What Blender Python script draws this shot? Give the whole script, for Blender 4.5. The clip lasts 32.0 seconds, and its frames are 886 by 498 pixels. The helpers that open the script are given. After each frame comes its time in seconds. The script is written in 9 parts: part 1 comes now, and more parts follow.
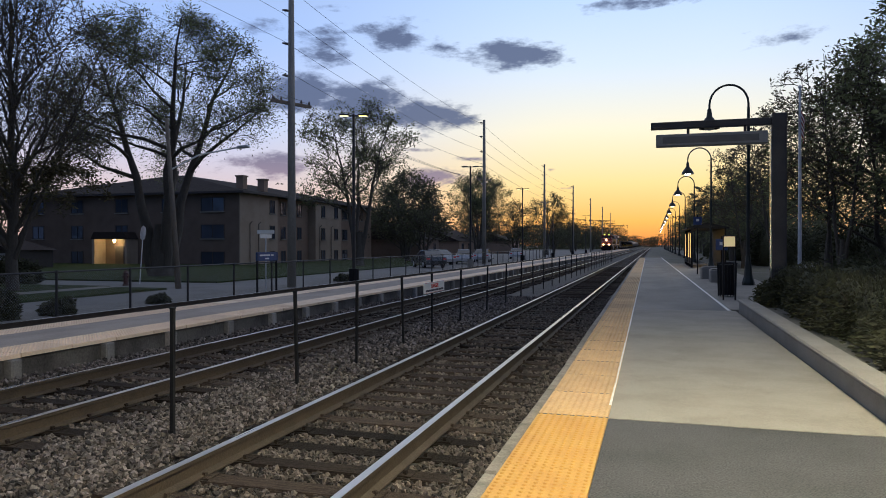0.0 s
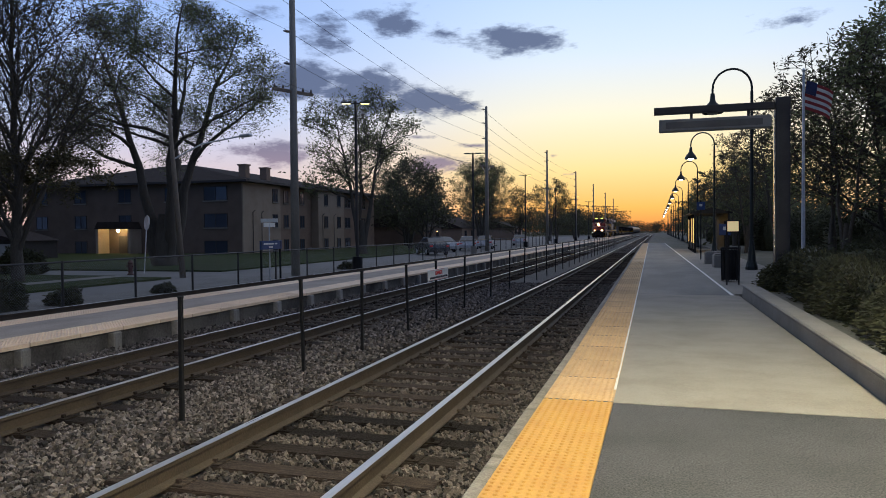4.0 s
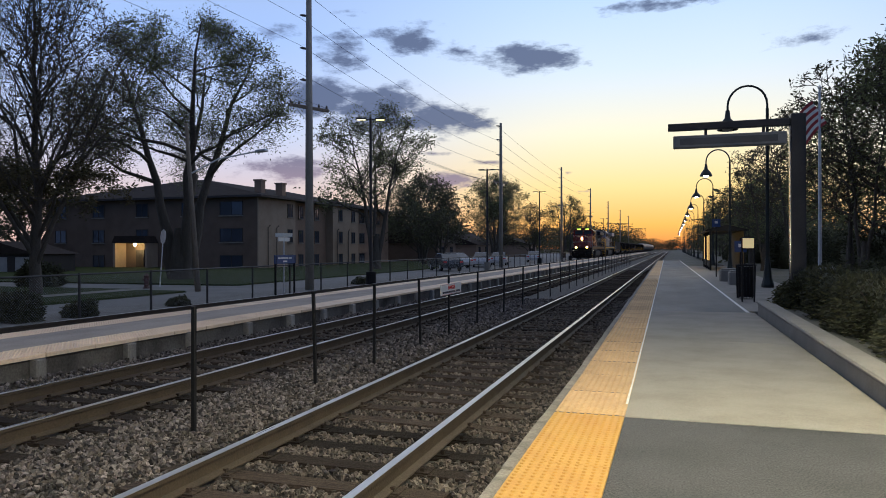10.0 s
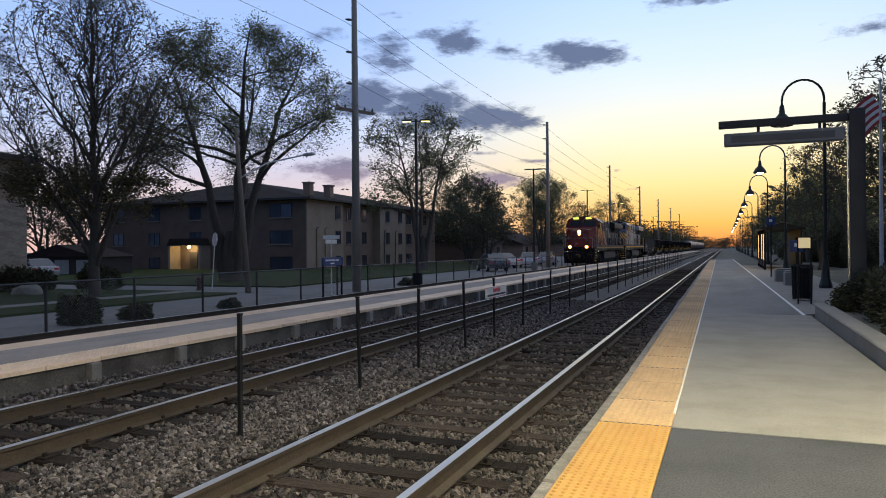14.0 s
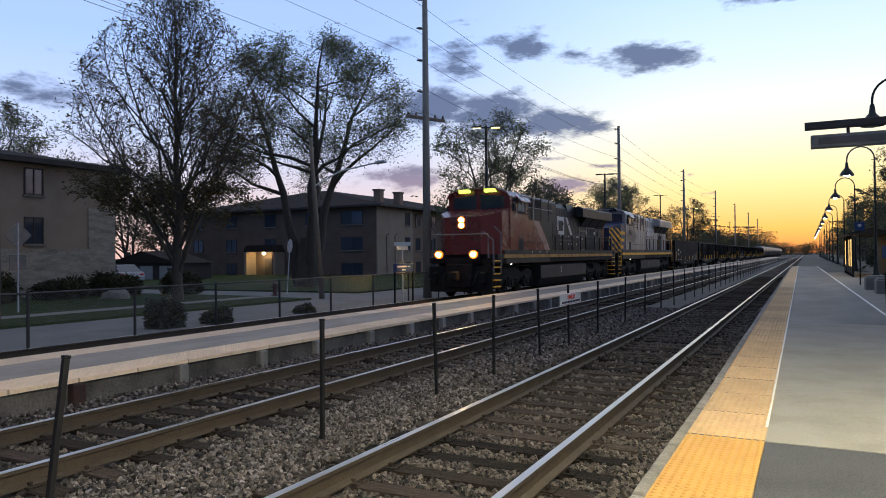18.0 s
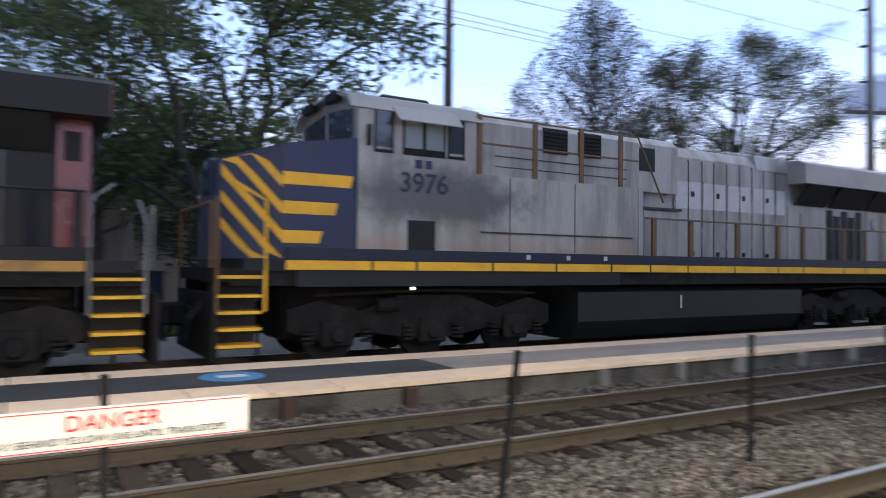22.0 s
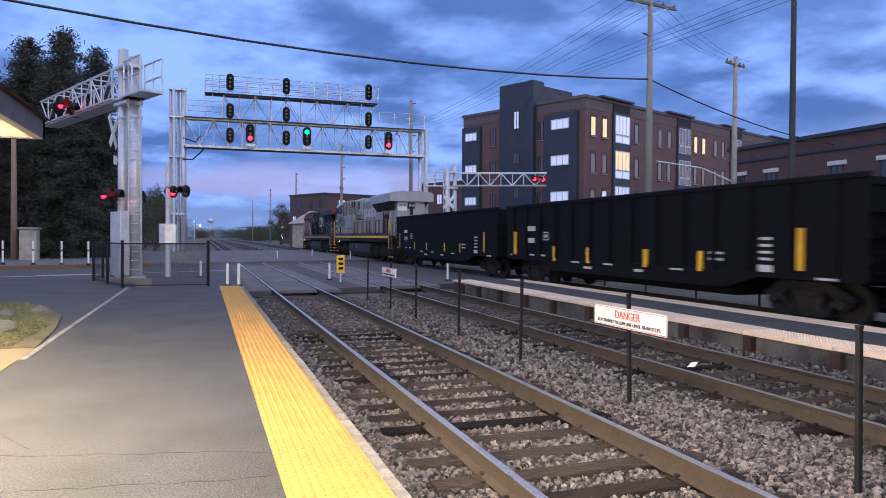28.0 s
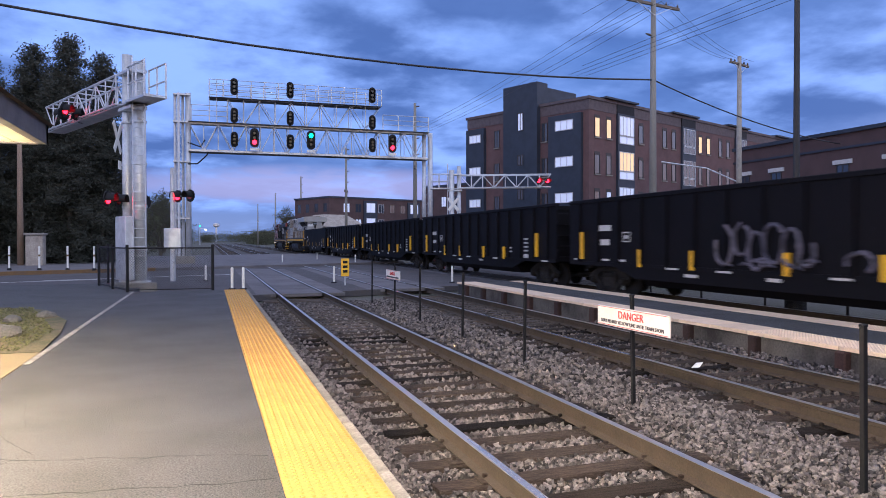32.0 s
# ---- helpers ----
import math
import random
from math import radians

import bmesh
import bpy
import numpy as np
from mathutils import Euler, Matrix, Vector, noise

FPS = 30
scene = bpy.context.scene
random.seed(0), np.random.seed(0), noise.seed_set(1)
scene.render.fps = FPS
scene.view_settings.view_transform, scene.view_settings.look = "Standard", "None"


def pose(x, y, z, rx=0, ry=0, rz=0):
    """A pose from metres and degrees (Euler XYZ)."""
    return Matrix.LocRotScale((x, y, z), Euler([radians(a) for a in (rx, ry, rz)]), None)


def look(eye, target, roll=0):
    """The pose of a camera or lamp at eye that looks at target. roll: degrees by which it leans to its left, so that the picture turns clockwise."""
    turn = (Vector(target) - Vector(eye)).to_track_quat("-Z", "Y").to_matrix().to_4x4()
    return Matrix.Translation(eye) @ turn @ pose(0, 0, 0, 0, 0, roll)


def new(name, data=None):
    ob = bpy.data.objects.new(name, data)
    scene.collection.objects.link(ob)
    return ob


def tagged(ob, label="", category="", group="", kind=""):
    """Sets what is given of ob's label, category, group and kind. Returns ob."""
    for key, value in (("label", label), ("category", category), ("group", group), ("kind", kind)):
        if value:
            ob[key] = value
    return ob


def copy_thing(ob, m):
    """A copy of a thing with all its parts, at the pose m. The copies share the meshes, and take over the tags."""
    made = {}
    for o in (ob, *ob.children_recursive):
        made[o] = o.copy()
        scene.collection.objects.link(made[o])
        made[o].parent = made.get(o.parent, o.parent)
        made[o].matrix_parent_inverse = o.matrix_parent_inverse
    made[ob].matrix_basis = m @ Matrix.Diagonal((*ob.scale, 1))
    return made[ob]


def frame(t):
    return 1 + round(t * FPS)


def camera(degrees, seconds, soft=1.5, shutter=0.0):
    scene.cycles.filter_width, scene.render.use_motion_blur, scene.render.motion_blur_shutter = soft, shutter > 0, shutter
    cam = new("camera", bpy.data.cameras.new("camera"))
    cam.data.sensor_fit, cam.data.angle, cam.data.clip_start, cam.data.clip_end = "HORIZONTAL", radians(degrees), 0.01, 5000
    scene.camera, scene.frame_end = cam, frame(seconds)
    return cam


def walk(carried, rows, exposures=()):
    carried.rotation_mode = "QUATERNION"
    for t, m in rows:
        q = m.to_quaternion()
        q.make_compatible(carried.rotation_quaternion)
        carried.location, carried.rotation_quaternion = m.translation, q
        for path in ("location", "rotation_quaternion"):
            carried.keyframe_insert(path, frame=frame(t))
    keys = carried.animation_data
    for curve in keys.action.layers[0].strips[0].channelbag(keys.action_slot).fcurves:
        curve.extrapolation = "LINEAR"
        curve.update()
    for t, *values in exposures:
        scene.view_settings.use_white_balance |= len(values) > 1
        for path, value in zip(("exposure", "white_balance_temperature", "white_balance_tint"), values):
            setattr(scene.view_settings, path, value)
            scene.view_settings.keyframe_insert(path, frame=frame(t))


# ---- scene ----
cam = camera(63.93, 32.0, soft=0.9, shutter=0.5)
PATH = [
    (0, pose(0.000, 0.000, 1.498, 89.67, 0.04, 16.56)),
    (0.5, pose(-0.004, 0.011, 1.515, 89.42, 0.11, 16.61)),
    (1, pose(-0.012, 0.023, 1.511, 89.23, 0.14, 16.50)),
    (1.5, pose(-0.004, -0.003, 1.504, 88.94, 0.24, 16.39)),
    (2, pose(-0.007, -0.010, 1.502, 88.51, 0.47, 16.36)),
    (2.5, pose(-0.009, -0.026, 1.495, 88.08, 0.56, 16.46)),
    (4.5, pose(-0.008, -0.053, 1.501, 88.99, 0.50, 16.85)),
    (5, pose(-0.012, -0.072, 1.495, 89.35, 0.49, 16.87)),
    (5.5, pose(-0.024, -0.101, 1.487, 89.57, 0.45, 16.87)),
    (6, pose(-0.011, -0.072, 1.494, 89.72, 0.52, 16.97)),
    (6.5, pose(0.005, -0.061, 1.487, 89.80, 0.49, 17.09)),
    (7, pose(0.019, -0.060, 1.480, 89.85, 0.45, 17.27)),
    (7.5, pose(0.012, -0.057, 1.464, 89.94, 0.22, 17.46)),
    (8, pose(0.005, -0.050, 1.458, 90.00, 0.17, 17.66)),
    (8.5, pose(0.017, -0.050, 1.455, 90.01, 0.09, 17.82)),
    (9, pose(0.022, -0.046, 1.454, 90.00, 0.05, 17.85)),
    (9.5, pose(0.022, -0.048, 1.463, 89.95, 0.14, 17.86)),
    (10, pose(0.020, -0.059, 1.462, 89.96, 0.15, 17.92)),
    (10.5, pose(0.035, -0.069, 1.469, 89.92, 0.23, 18.13)),
    (11, pose(0.044, -0.025, 1.484, 89.89, 0.27, 18.43)),
    (11.5, pose(0.055, -0.021, 1.495, 89.84, 0.32, 18.80)),
    (12, pose(0.053, -0.008, 1.510, 89.77, 0.34, 19.26)),
    (12.5, pose(0.052, -0.001, 1.534, 89.71, 0.58, 19.81)),
    (13, pose(0.048, -0.036, 1.529, 89.76, 0.56, 20.36)),
    (13.5, pose(0.058, -0.039, 1.527, 89.84, 0.58, 20.99)),
    (14, pose(0.058, -0.003, 1.527, 89.96, 0.53, 21.72)),
    (14.5, pose(0.042, -0.044, 1.511, 90.09, 0.44, 22.41)),
    (16.5, pose(0.025, -0.036, 1.531, 90.34, 0.61, 25.20)),
    (17, pose(-0.007, -0.072, 1.538, 90.37, 0.48, 25.75)),
    (17.5, pose(-0.064, -0.055, 1.530, 90.46, 0.54, 26.39)),
    (18, pose(-0.052, -0.045, 1.533, 90.52, 0.54, 27.19)),
    (18.5, pose(-0.013, -0.073, 1.530, 90.58, 0.48, 28.09)),
    (19, pose(0.001, -0.094, 1.534, 90.61, 0.73, 28.90)),
    (19.5, pose(0.004, -0.069, 1.541, 90.59, 0.65, 29.60)),
    (20, pose(-0.009, -0.090, 1.544, 90.52, 0.63, 30.75)),
    (20.5, pose(-0.007, -0.113, 1.550, 90.58, 0.59, 33.37)),
    (21, pose(0.000, -0.146, 1.557, 90.81, 0.54, 38.77)),
    (21.5, pose(-0.033, -0.214, 1.557, 91.10, -0.35, 47.22)),
    (22, pose(-0.051, -0.278, 1.528, 91.42, -0.61, 59.36)),
    (22.5, pose(-0.120, -0.425, 1.516, 91.45, -0.53, 73.78)),
    (23, pose(-0.316, -0.857, 1.475, 91.45, 0.10, 86.80)),
    (23.2, pose(-0.318, -1.048, 1.472, 91.48, 0.16, 92.25)),
    (23.5, pose(-0.274, -1.359, 1.503, 91.05, 0.22, 99.91)),
    (23.8, pose(-0.238, -1.673, 1.501, 90.87, 0.82, 107.25)),
    (24, pose(-0.256, -1.734, 1.525, 90.55, 0.55, 113.16)),
    (24.2, pose(-0.244, -1.751, 1.531, 90.36, 0.54, 119.08)),
    (24.5, pose(-0.225, -1.742, 1.499, 90.22, 0.66, 127.35)),
    (25, pose(-0.150, -1.700, 1.535, 89.52, 0.20, 138.71)),
    (25.5, pose(-0.002, -1.675, 1.535, 89.07, -0.03, 146.95)),
    (26, pose(-0.003, -1.650, 1.549, 88.94, 0.13, 152.62)),
    (26.5, pose(0.022, -1.718, 1.530, 88.96, -0.30, 156.43)),
    (28.5, pose(0.084, -1.716, 1.519, 89.01, 0.03, 162.03)),
    (29, pose(0.022, -1.708, 1.532, 88.91, 0.30, 162.52)),
    (29.5, pose(0.063, -1.703, 1.530, 88.90, 0.06, 162.50)),
    (30, pose(0.067, -1.709, 1.529, 88.96, 0.08, 162.37)),
    (30.5, pose(0.069, -1.678, 1.526, 89.03, 0.12, 162.24)),
    (31, pose(0.072, -1.711, 1.526, 89.10, 0.14, 162.11)),
    (31.5, pose(0.030, -1.728, 1.524, 89.17, 0.15, 161.99)),
    (32, pose(0.043, -1.718, 1.511, 89.27, 0.07, 161.78)),
]

EXPOSURES = [(0, 0.2, 5900, 11), (12, 0.26, 5880, 10), (17, 0.38, 5850, 10), (19, 0.44, 5820, 9), (20, 0.52, 5750, 7), (21, 0.86, 5750, 9), (22, 1.08, 5850, 11), (23, 1.1, 5950, 12), (24, 1.22, 5450, 8), (25, 1.45, 5500, 10), (26.5, 1.34, 5820, 17), (32, 1.24, 5850, 21)]
walk(cam, PATH, EXPOSURES)

# ---- sky: dusk, the glow lies along the rails to the west (+y) ----
world = bpy.data.worlds.new("dusk")
scene.world = world
world.use_nodes = True


def build_sky():
    nt = world.node_tree
    N, L = nt.nodes, nt.links
    N.clear()

    def nd(kind, **kw):
        n = N.new(kind)
        for k, v in kw.items():
            setattr(n, k, v)
        return n

    def val(n, i, v):
        if isinstance(v, (int, float)):
            n.inputs[i].default_value = v
        else:
            L.new(v, n.inputs[i])

    def math_(op, a, b=0.0, clamp=False):
        n = nd("ShaderNodeMath", operation=op, use_clamp=clamp)
        val(n, 0, a), val(n, 1, b)
        return n.outputs[0]

    def ramp(fac, stops):
        n = nd("ShaderNodeValToRGB")
        e = n.color_ramp.elements
        while len(e) < len(stops):
            e.new(0.5)
        for k, (p, c) in zip(e, stops):
            k.position, k.color = p, (*c, 1)
        L.new(fac, n.inputs[0])
        return n.outputs[0]

    def mix(fac, a, b, kind="MIX"):
        n = nd("ShaderNodeMix", data_type="RGBA", blend_type=kind)
        val(n, 0, fac)
        for i, c in ((6, a), (7, b)):
            if isinstance(c, tuple):
                n.inputs[i].default_value = (*c, 1)
            else:
                L.new(c, n.inputs[i])
        return n.outputs[2]

    tc = nd("ShaderNodeTexCoord").outputs["Generated"]
    sep = nd("ShaderNodeSeparateXYZ")
    L.new(tc, sep.inputs[0])
    x, y, z = sep.outputs
    el = math_("MULTIPLY", math_("ARCSINE", z), 180 / math.pi)            # degrees
    az = math_("MULTIPLY", math_("ARCTAN2", math_("MULTIPLY", x, -1.0), y), 180 / math.pi)  # to the left of +y
    e01 = math_("DIVIDE", math_("MAXIMUM", el, 0.0), 60.0, True)
    west = ramp(e01, [(0.0, (0.90, 0.27, 0.06)), (0.03, (1.0, 0.50, 0.10)), (0.08, (1.0, 0.72, 0.28)), (0.15, (0.95, 0.84, 0.58)),
                      (0.23, (0.70, 0.77, 0.83)), (0.32, (0.52, 0.66, 0.88)), (0.5, (0.45, 0.49, 0.58)), (1.0, (0.41, 0.415, 0.44))])
    mid = ramp(e01, [(0.0, (0.75, 0.44, 0.33)), (0.07, (0.70, 0.54, 0.50)), (0.15, (0.55, 0.60, 0.76)),
                     (0.27, (0.38, 0.51, 0.80)), (0.45, (0.34, 0.40, 0.53)), (1.0, (0.38, 0.385, 0.42))])
    east = ramp(e01, [(0.0, (0.105, 0.145, 0.245)), (0.08, (0.068, 0.12, 0.25)), (0.25, (0.052, 0.106, 0.245)), (0.42, (0.082, 0.132, 0.25)),
                      (0.65, (0.20, 0.215, 0.28)), (1.0, (0.34, 0.35, 0.39))])
    off = math_("ABSOLUTE", math_("SUBTRACT", az, 1.0))
    f1 = nd("ShaderNodeMapRange", interpolation_type="SMOOTHSTEP")
    val(f1, 0, off), val(f1, 1, 4.0), val(f1, 2, 34.0)
    f2 = nd("ShaderNodeMapRange", interpolation_type="SMOOTHSTEP")
    val(f2, 0, off), val(f2, 1, 68.0), val(f2, 2, 140.0)
    sky = mix(f2.outputs[0], mix(f1.outputs[0], west, mid), east)

    # cloud deck, as seen from below: noise on a plane overhead
    h = math_("ADD", math_("MAXIMUM", z, 0.0), 0.17)
    cmb = nd("ShaderNodeCombineXYZ")
    L.new(math_("DIVIDE", x, h), cmb.inputs[0]), L.new(math_("DIVIDE", y, h), cmb.inputs[1])

    def noise_(scale, detail, rough, seed, vec=None):
        n = nd("ShaderNodeTexNoise", noise_dimensions="4D")
        n.inputs["W"].default_value = seed
        n.inputs["Scale"].default_value, n.inputs["Detail"].default_value, n.inputs["Roughness"].default_value = scale, detail, rough
        L.new(vec or cmb.outputs[0], n.inputs["Vector"])
        return n.outputs[0]

    def smooth(v, lo, hi):
        n = nd("ShaderNodeMapRange", interpolation_type="SMOOTHSTEP")
        val(n, 0, v), val(n, 1, lo), val(n, 2, hi)
        return n.outputs[0]

    deck = smooth(noise_(1.15, 7, 0.56, 3.0), 0.36, 0.62)
    billow = smooth(noise_(2.3, 6, 0.52, 8.0), 0.40, 0.64)
    ea = f2.outputs[0]
    sky = mix(math_("MULTIPLY", ea, math_("MULTIPLY", deck, 0.85)), sky, mix(billow, (0.037, 0.073, 0.178), (0.165, 0.265, 0.50)))
    # soft lighter streak low in the east
    lda, lde = math_("DIVIDE", math_("SUBTRACT", math_("ADD", az, math_("MULTIPLY", math_("LESS_THAN", az, 0.0), 360.0)), 172.0), 16.0), math_("DIVIDE", math_("SUBTRACT", el, 4.2), 1.7)
    streak = smooth(math_("ADD", math_("ADD", math_("MULTIPLY", lda, lda), math_("MULTIPLY", lde, lde)), math_("MULTIPLY", billow, 0.6)), 1.4, 0.2)
    sky = mix(math_("MULTIPLY", streak, 0.6), sky, (0.24, 0.235, 0.35))
    # single clouds over the sunset: each an ellipse (azimuth, elevation, half width, half height, strength) with ragged edges
    vec = nd("ShaderNodeCombineXYZ")
    L.new(math_("MULTIPLY", az, 0.10), vec.inputs[0]), L.new(math_("MULTIPLY", el, 0.26), vec.inputs[1])
    rag = noise_(3.4, 10, 0.64, 1.0, vec.outputs[0])
    total = None
    for a, e, w, hh, s in CLOUDS:
        da = math_("DIVIDE", math_("SUBTRACT", az, a), w)
        de = math_("DIVIDE", math_("SUBTRACT", el, e), hh)
        r = math_("SQRT", math_("ADD", math_("MULTIPLY", da, da), math_("MULTIPLY", de, de)))
        c = math_("MULTIPLY", math_("SUBTRACT", 1.25, r), s)
        total = c if total is None else math_("MAXIMUM", total, c)
    body = smooth(math_("ADD", total, math_("MULTIPLY", math_("SUBTRACT", rag, 0.5), 3.4)), 0.1, 0.95)
    tint = mix(smooth(el, 2.0, 10.0), (0.40, 0.27, 0.30), (0.10, 0.125, 0.205))
    sky = mix(math_("MULTIPLY", body, 0.93), sky, tint)
    # below the horizon: dull ground colour
    sky = mix(smooth(el, -1.5, -0.2), (0.05, 0.05, 0.05), sky)
    bg = nd("ShaderNodeBackground")
    L.new(sky, bg.inputs[0])
    bg.inputs[1].default_value = 1.0
    out = nd("ShaderNodeOutputWorld")
    L.new(bg.outputs[0], out.inputs[0])


CLOUDS = [
    (10.9, 14.9, 4.0, 1.2, 1.35), (20.8, 16.3, 3.6, 1.1, 0.85), (16.7, 15.5, 1.82, 0.46, 0.5), (26.0, 15.3, 2.6, 1.4, 0.9),
    (35.6, 16.1, 2.37, 1.21, 0.6), (31.4, 16.8, 1.98, 0.71, 0.55), (-9.3, 14.8, 2.54, 0.66, 0.8), (1.2, 18.2, 6.16, 0.53, 0.8),
    (27.6, 11.8, 3.8, 1.4, 1.3), (23.4, 11.1, 4.6, 1.7, 1.4), (17.8, 10.3, 3.8, 1.3, 1.4), (15.1, 10.3, 1.37, 0.36, 0.7),
    (21.3, 12.7, 1.91, 0.73, 0.5), (14.2, 6.9, 1.73, 0.23, 0.8), (30.6, 6.3, 3.6, 1.0, 1.0), (17.6, 5.4, 3.4, 0.9, 1.0),
    (18.6, 7.6, 2.05, 0.23, 0.6), (24.9, 18.0, 1.35, 0.36, 0.4), (56.3, 11.5, 3.14, 1.02, 0.9), (53.4, 13.0, 1.29, 0.81, 0.7),
    (54.6, 14.5, 2.40, 0.36, 0.4), (8.0, 6.0, 0.41, 0.18, 0.7), (6.4, 4.5, 0.63, 0.13, 0.5),
]
build_sky()

# ---- materials ----
MATS = {}


def mat(name, color, rough=0.8, metal=0.0, var=0.25, scale=3.0, bump=0.15, fine=40.0, second=None, amount=0.5, emit=0.0, rand=0.0, island=0.0, spec=0.5, stretch=(1, 1, 1)):
    """A surface with variation at two scales: blotches of a second colour, fine grain, relief."""
    if name in MATS:
        return MATS[name]
    m = bpy.data.materials.new(name)
    m.use_nodes = True
    nt = m.node_tree
    N, L = nt.nodes, nt.links
    b = N["Principled BSDF"]
    b.inputs["Roughness"].default_value, b.inputs["Metallic"].default_value = rough, metal
    b.inputs["Specular IOR Level"].default_value = spec
    tc, mp = N.new("ShaderNodeTexCoord"), N.new("ShaderNodeMapping")
    mp.inputs["Scale"].default_value = stretch
    L.new(tc.outputs["Object"], mp.inputs["Vector"])

    def tex(sc, detail, r=0.6):
        n = N.new("ShaderNodeTexNoise")
        n.inputs["Scale"].default_value, n.inputs["Detail"].default_value, n.inputs["Roughness"].default_value = sc, detail, r
        L.new(mp.outputs[0], n.inputs["Vector"])
        return n.outputs[0]

    big, grain = tex(scale, 5), tex(fine, 3)
    mx = N.new("ShaderNodeMix")
    mx.data_type = "RGBA"
    second = second or tuple(c * 0.62 for c in color)
    mx.inputs[6].default_value, mx.inputs[7].default_value = (*color, 1), (*second, 1)
    rg = N.new("ShaderNodeMapRange")
    rg.inputs[1].default_value, rg.inputs[2].default_value, rg.inputs[4].default_value = 0.42, 0.66, amount
    L.new(big, rg.inputs[0]), L.new(rg.outputs[0], mx.inputs[0])
    hs = N.new("ShaderNodeHueSaturation")
    mg = N.new("ShaderNodeMapRange")
    mg.inputs[1].default_value, mg.inputs[2].default_value = 0.3, 0.7
    mg.inputs[3].default_value, mg.inputs[4].default_value = 1 - var, 1 + var
    L.new(grain, mg.inputs[0])
    v = mg.outputs[0]
    if rand or island:
        src = N.new("ShaderNodeObjectInfo").outputs["Random"] if rand else N.new("ShaderNodeNewGeometry").outputs["Random Per Island"]
        a = N.new("ShaderNodeMapRange")
        a.inputs[3].default_value, a.inputs[4].default_value = 1 - (rand or island), 1 + (rand or island)
        L.new(src, a.inputs[0])
        mu = N.new("ShaderNodeMath")
        mu.operation = "MULTIPLY"
        L.new(v, mu.inputs[0]), L.new(a.outputs[0], mu.inputs[1])
        v = mu.outputs[0]
    L.new(v, hs.inputs["Value"]), L.new(mx.outputs[2], hs.inputs["Color"])
    L.new(hs.outputs[0], b.inputs["Base Color"])
    if bump:
        bp = N.new("ShaderNodeBump")
        bp.inputs["Strength"].default_value, bp.inputs["Distance"].default_value = bump, 0.02
        L.new(grain, bp.inputs["Height"]), L.new(bp.outputs[0], b.inputs["Normal"])
    rr = N.new("ShaderNodeMapRange")
    rr.inputs[3].default_value, rr.inputs[4].default_value = max(rough - 0.12, 0.03), min(rough + 0.12, 1)
    L.new(big, rr.inputs[0]), L.new(rr.outputs[0], b.inputs["Roughness"])
    if emit:
        b.inputs["Emission Color"].default_value = (*color, 1)
        b.inputs["Emission Strength"].default_value = emit
    MATS[name] = m
    return m


def let_through(m, share):
    """Leaves let part of the light pass."""
    nt = m.node_tree
    N, L = nt.nodes, nt.links
    b, out = N["Principled BSDF"], N["Material Output"]
    tr, mx = N.new("ShaderNodeBsdfTranslucent"), N.new("ShaderNodeMixShader")
    L.new(b.inputs["Base Color"].links[0].from_socket, tr.inputs[0])
    mx.inputs[0].default_value = share
    L.new(b.outputs[0], mx.inputs[1]), L.new(tr.outputs[0], mx.inputs[2]), L.new(mx.outputs[0], out.inputs[0])
    return m


def glow(name, color, strength):
    if name not in MATS:
        m = bpy.data.materials.new(name)
        m.use_nodes = True
        b = m.node_tree.nodes["Principled BSDF"]
        b.inputs["Base Color"].default_value = (*color, 1)
        b.inputs["Emission Color"].default_value = (*color, 1)
        b.inputs["Emission Strength"].default_value = strength
        MATS[name] = m
    return MATS[name]


def glass(name, color=(0.03, 0.035, 0.045), rough=0.06):
    if name not in MATS:
        m = bpy.data.materials.new(name)
        m.use_nodes = True
        b = m.node_tree.nodes["Principled BSDF"]
        b.inputs["Base Color"].default_value = (*color, 1)
        b.inputs["Roughness"].default_value = rough
        b.inputs["Specular IOR Level"].default_value = 0.8
        MATS[name] = m
    return MATS[name]


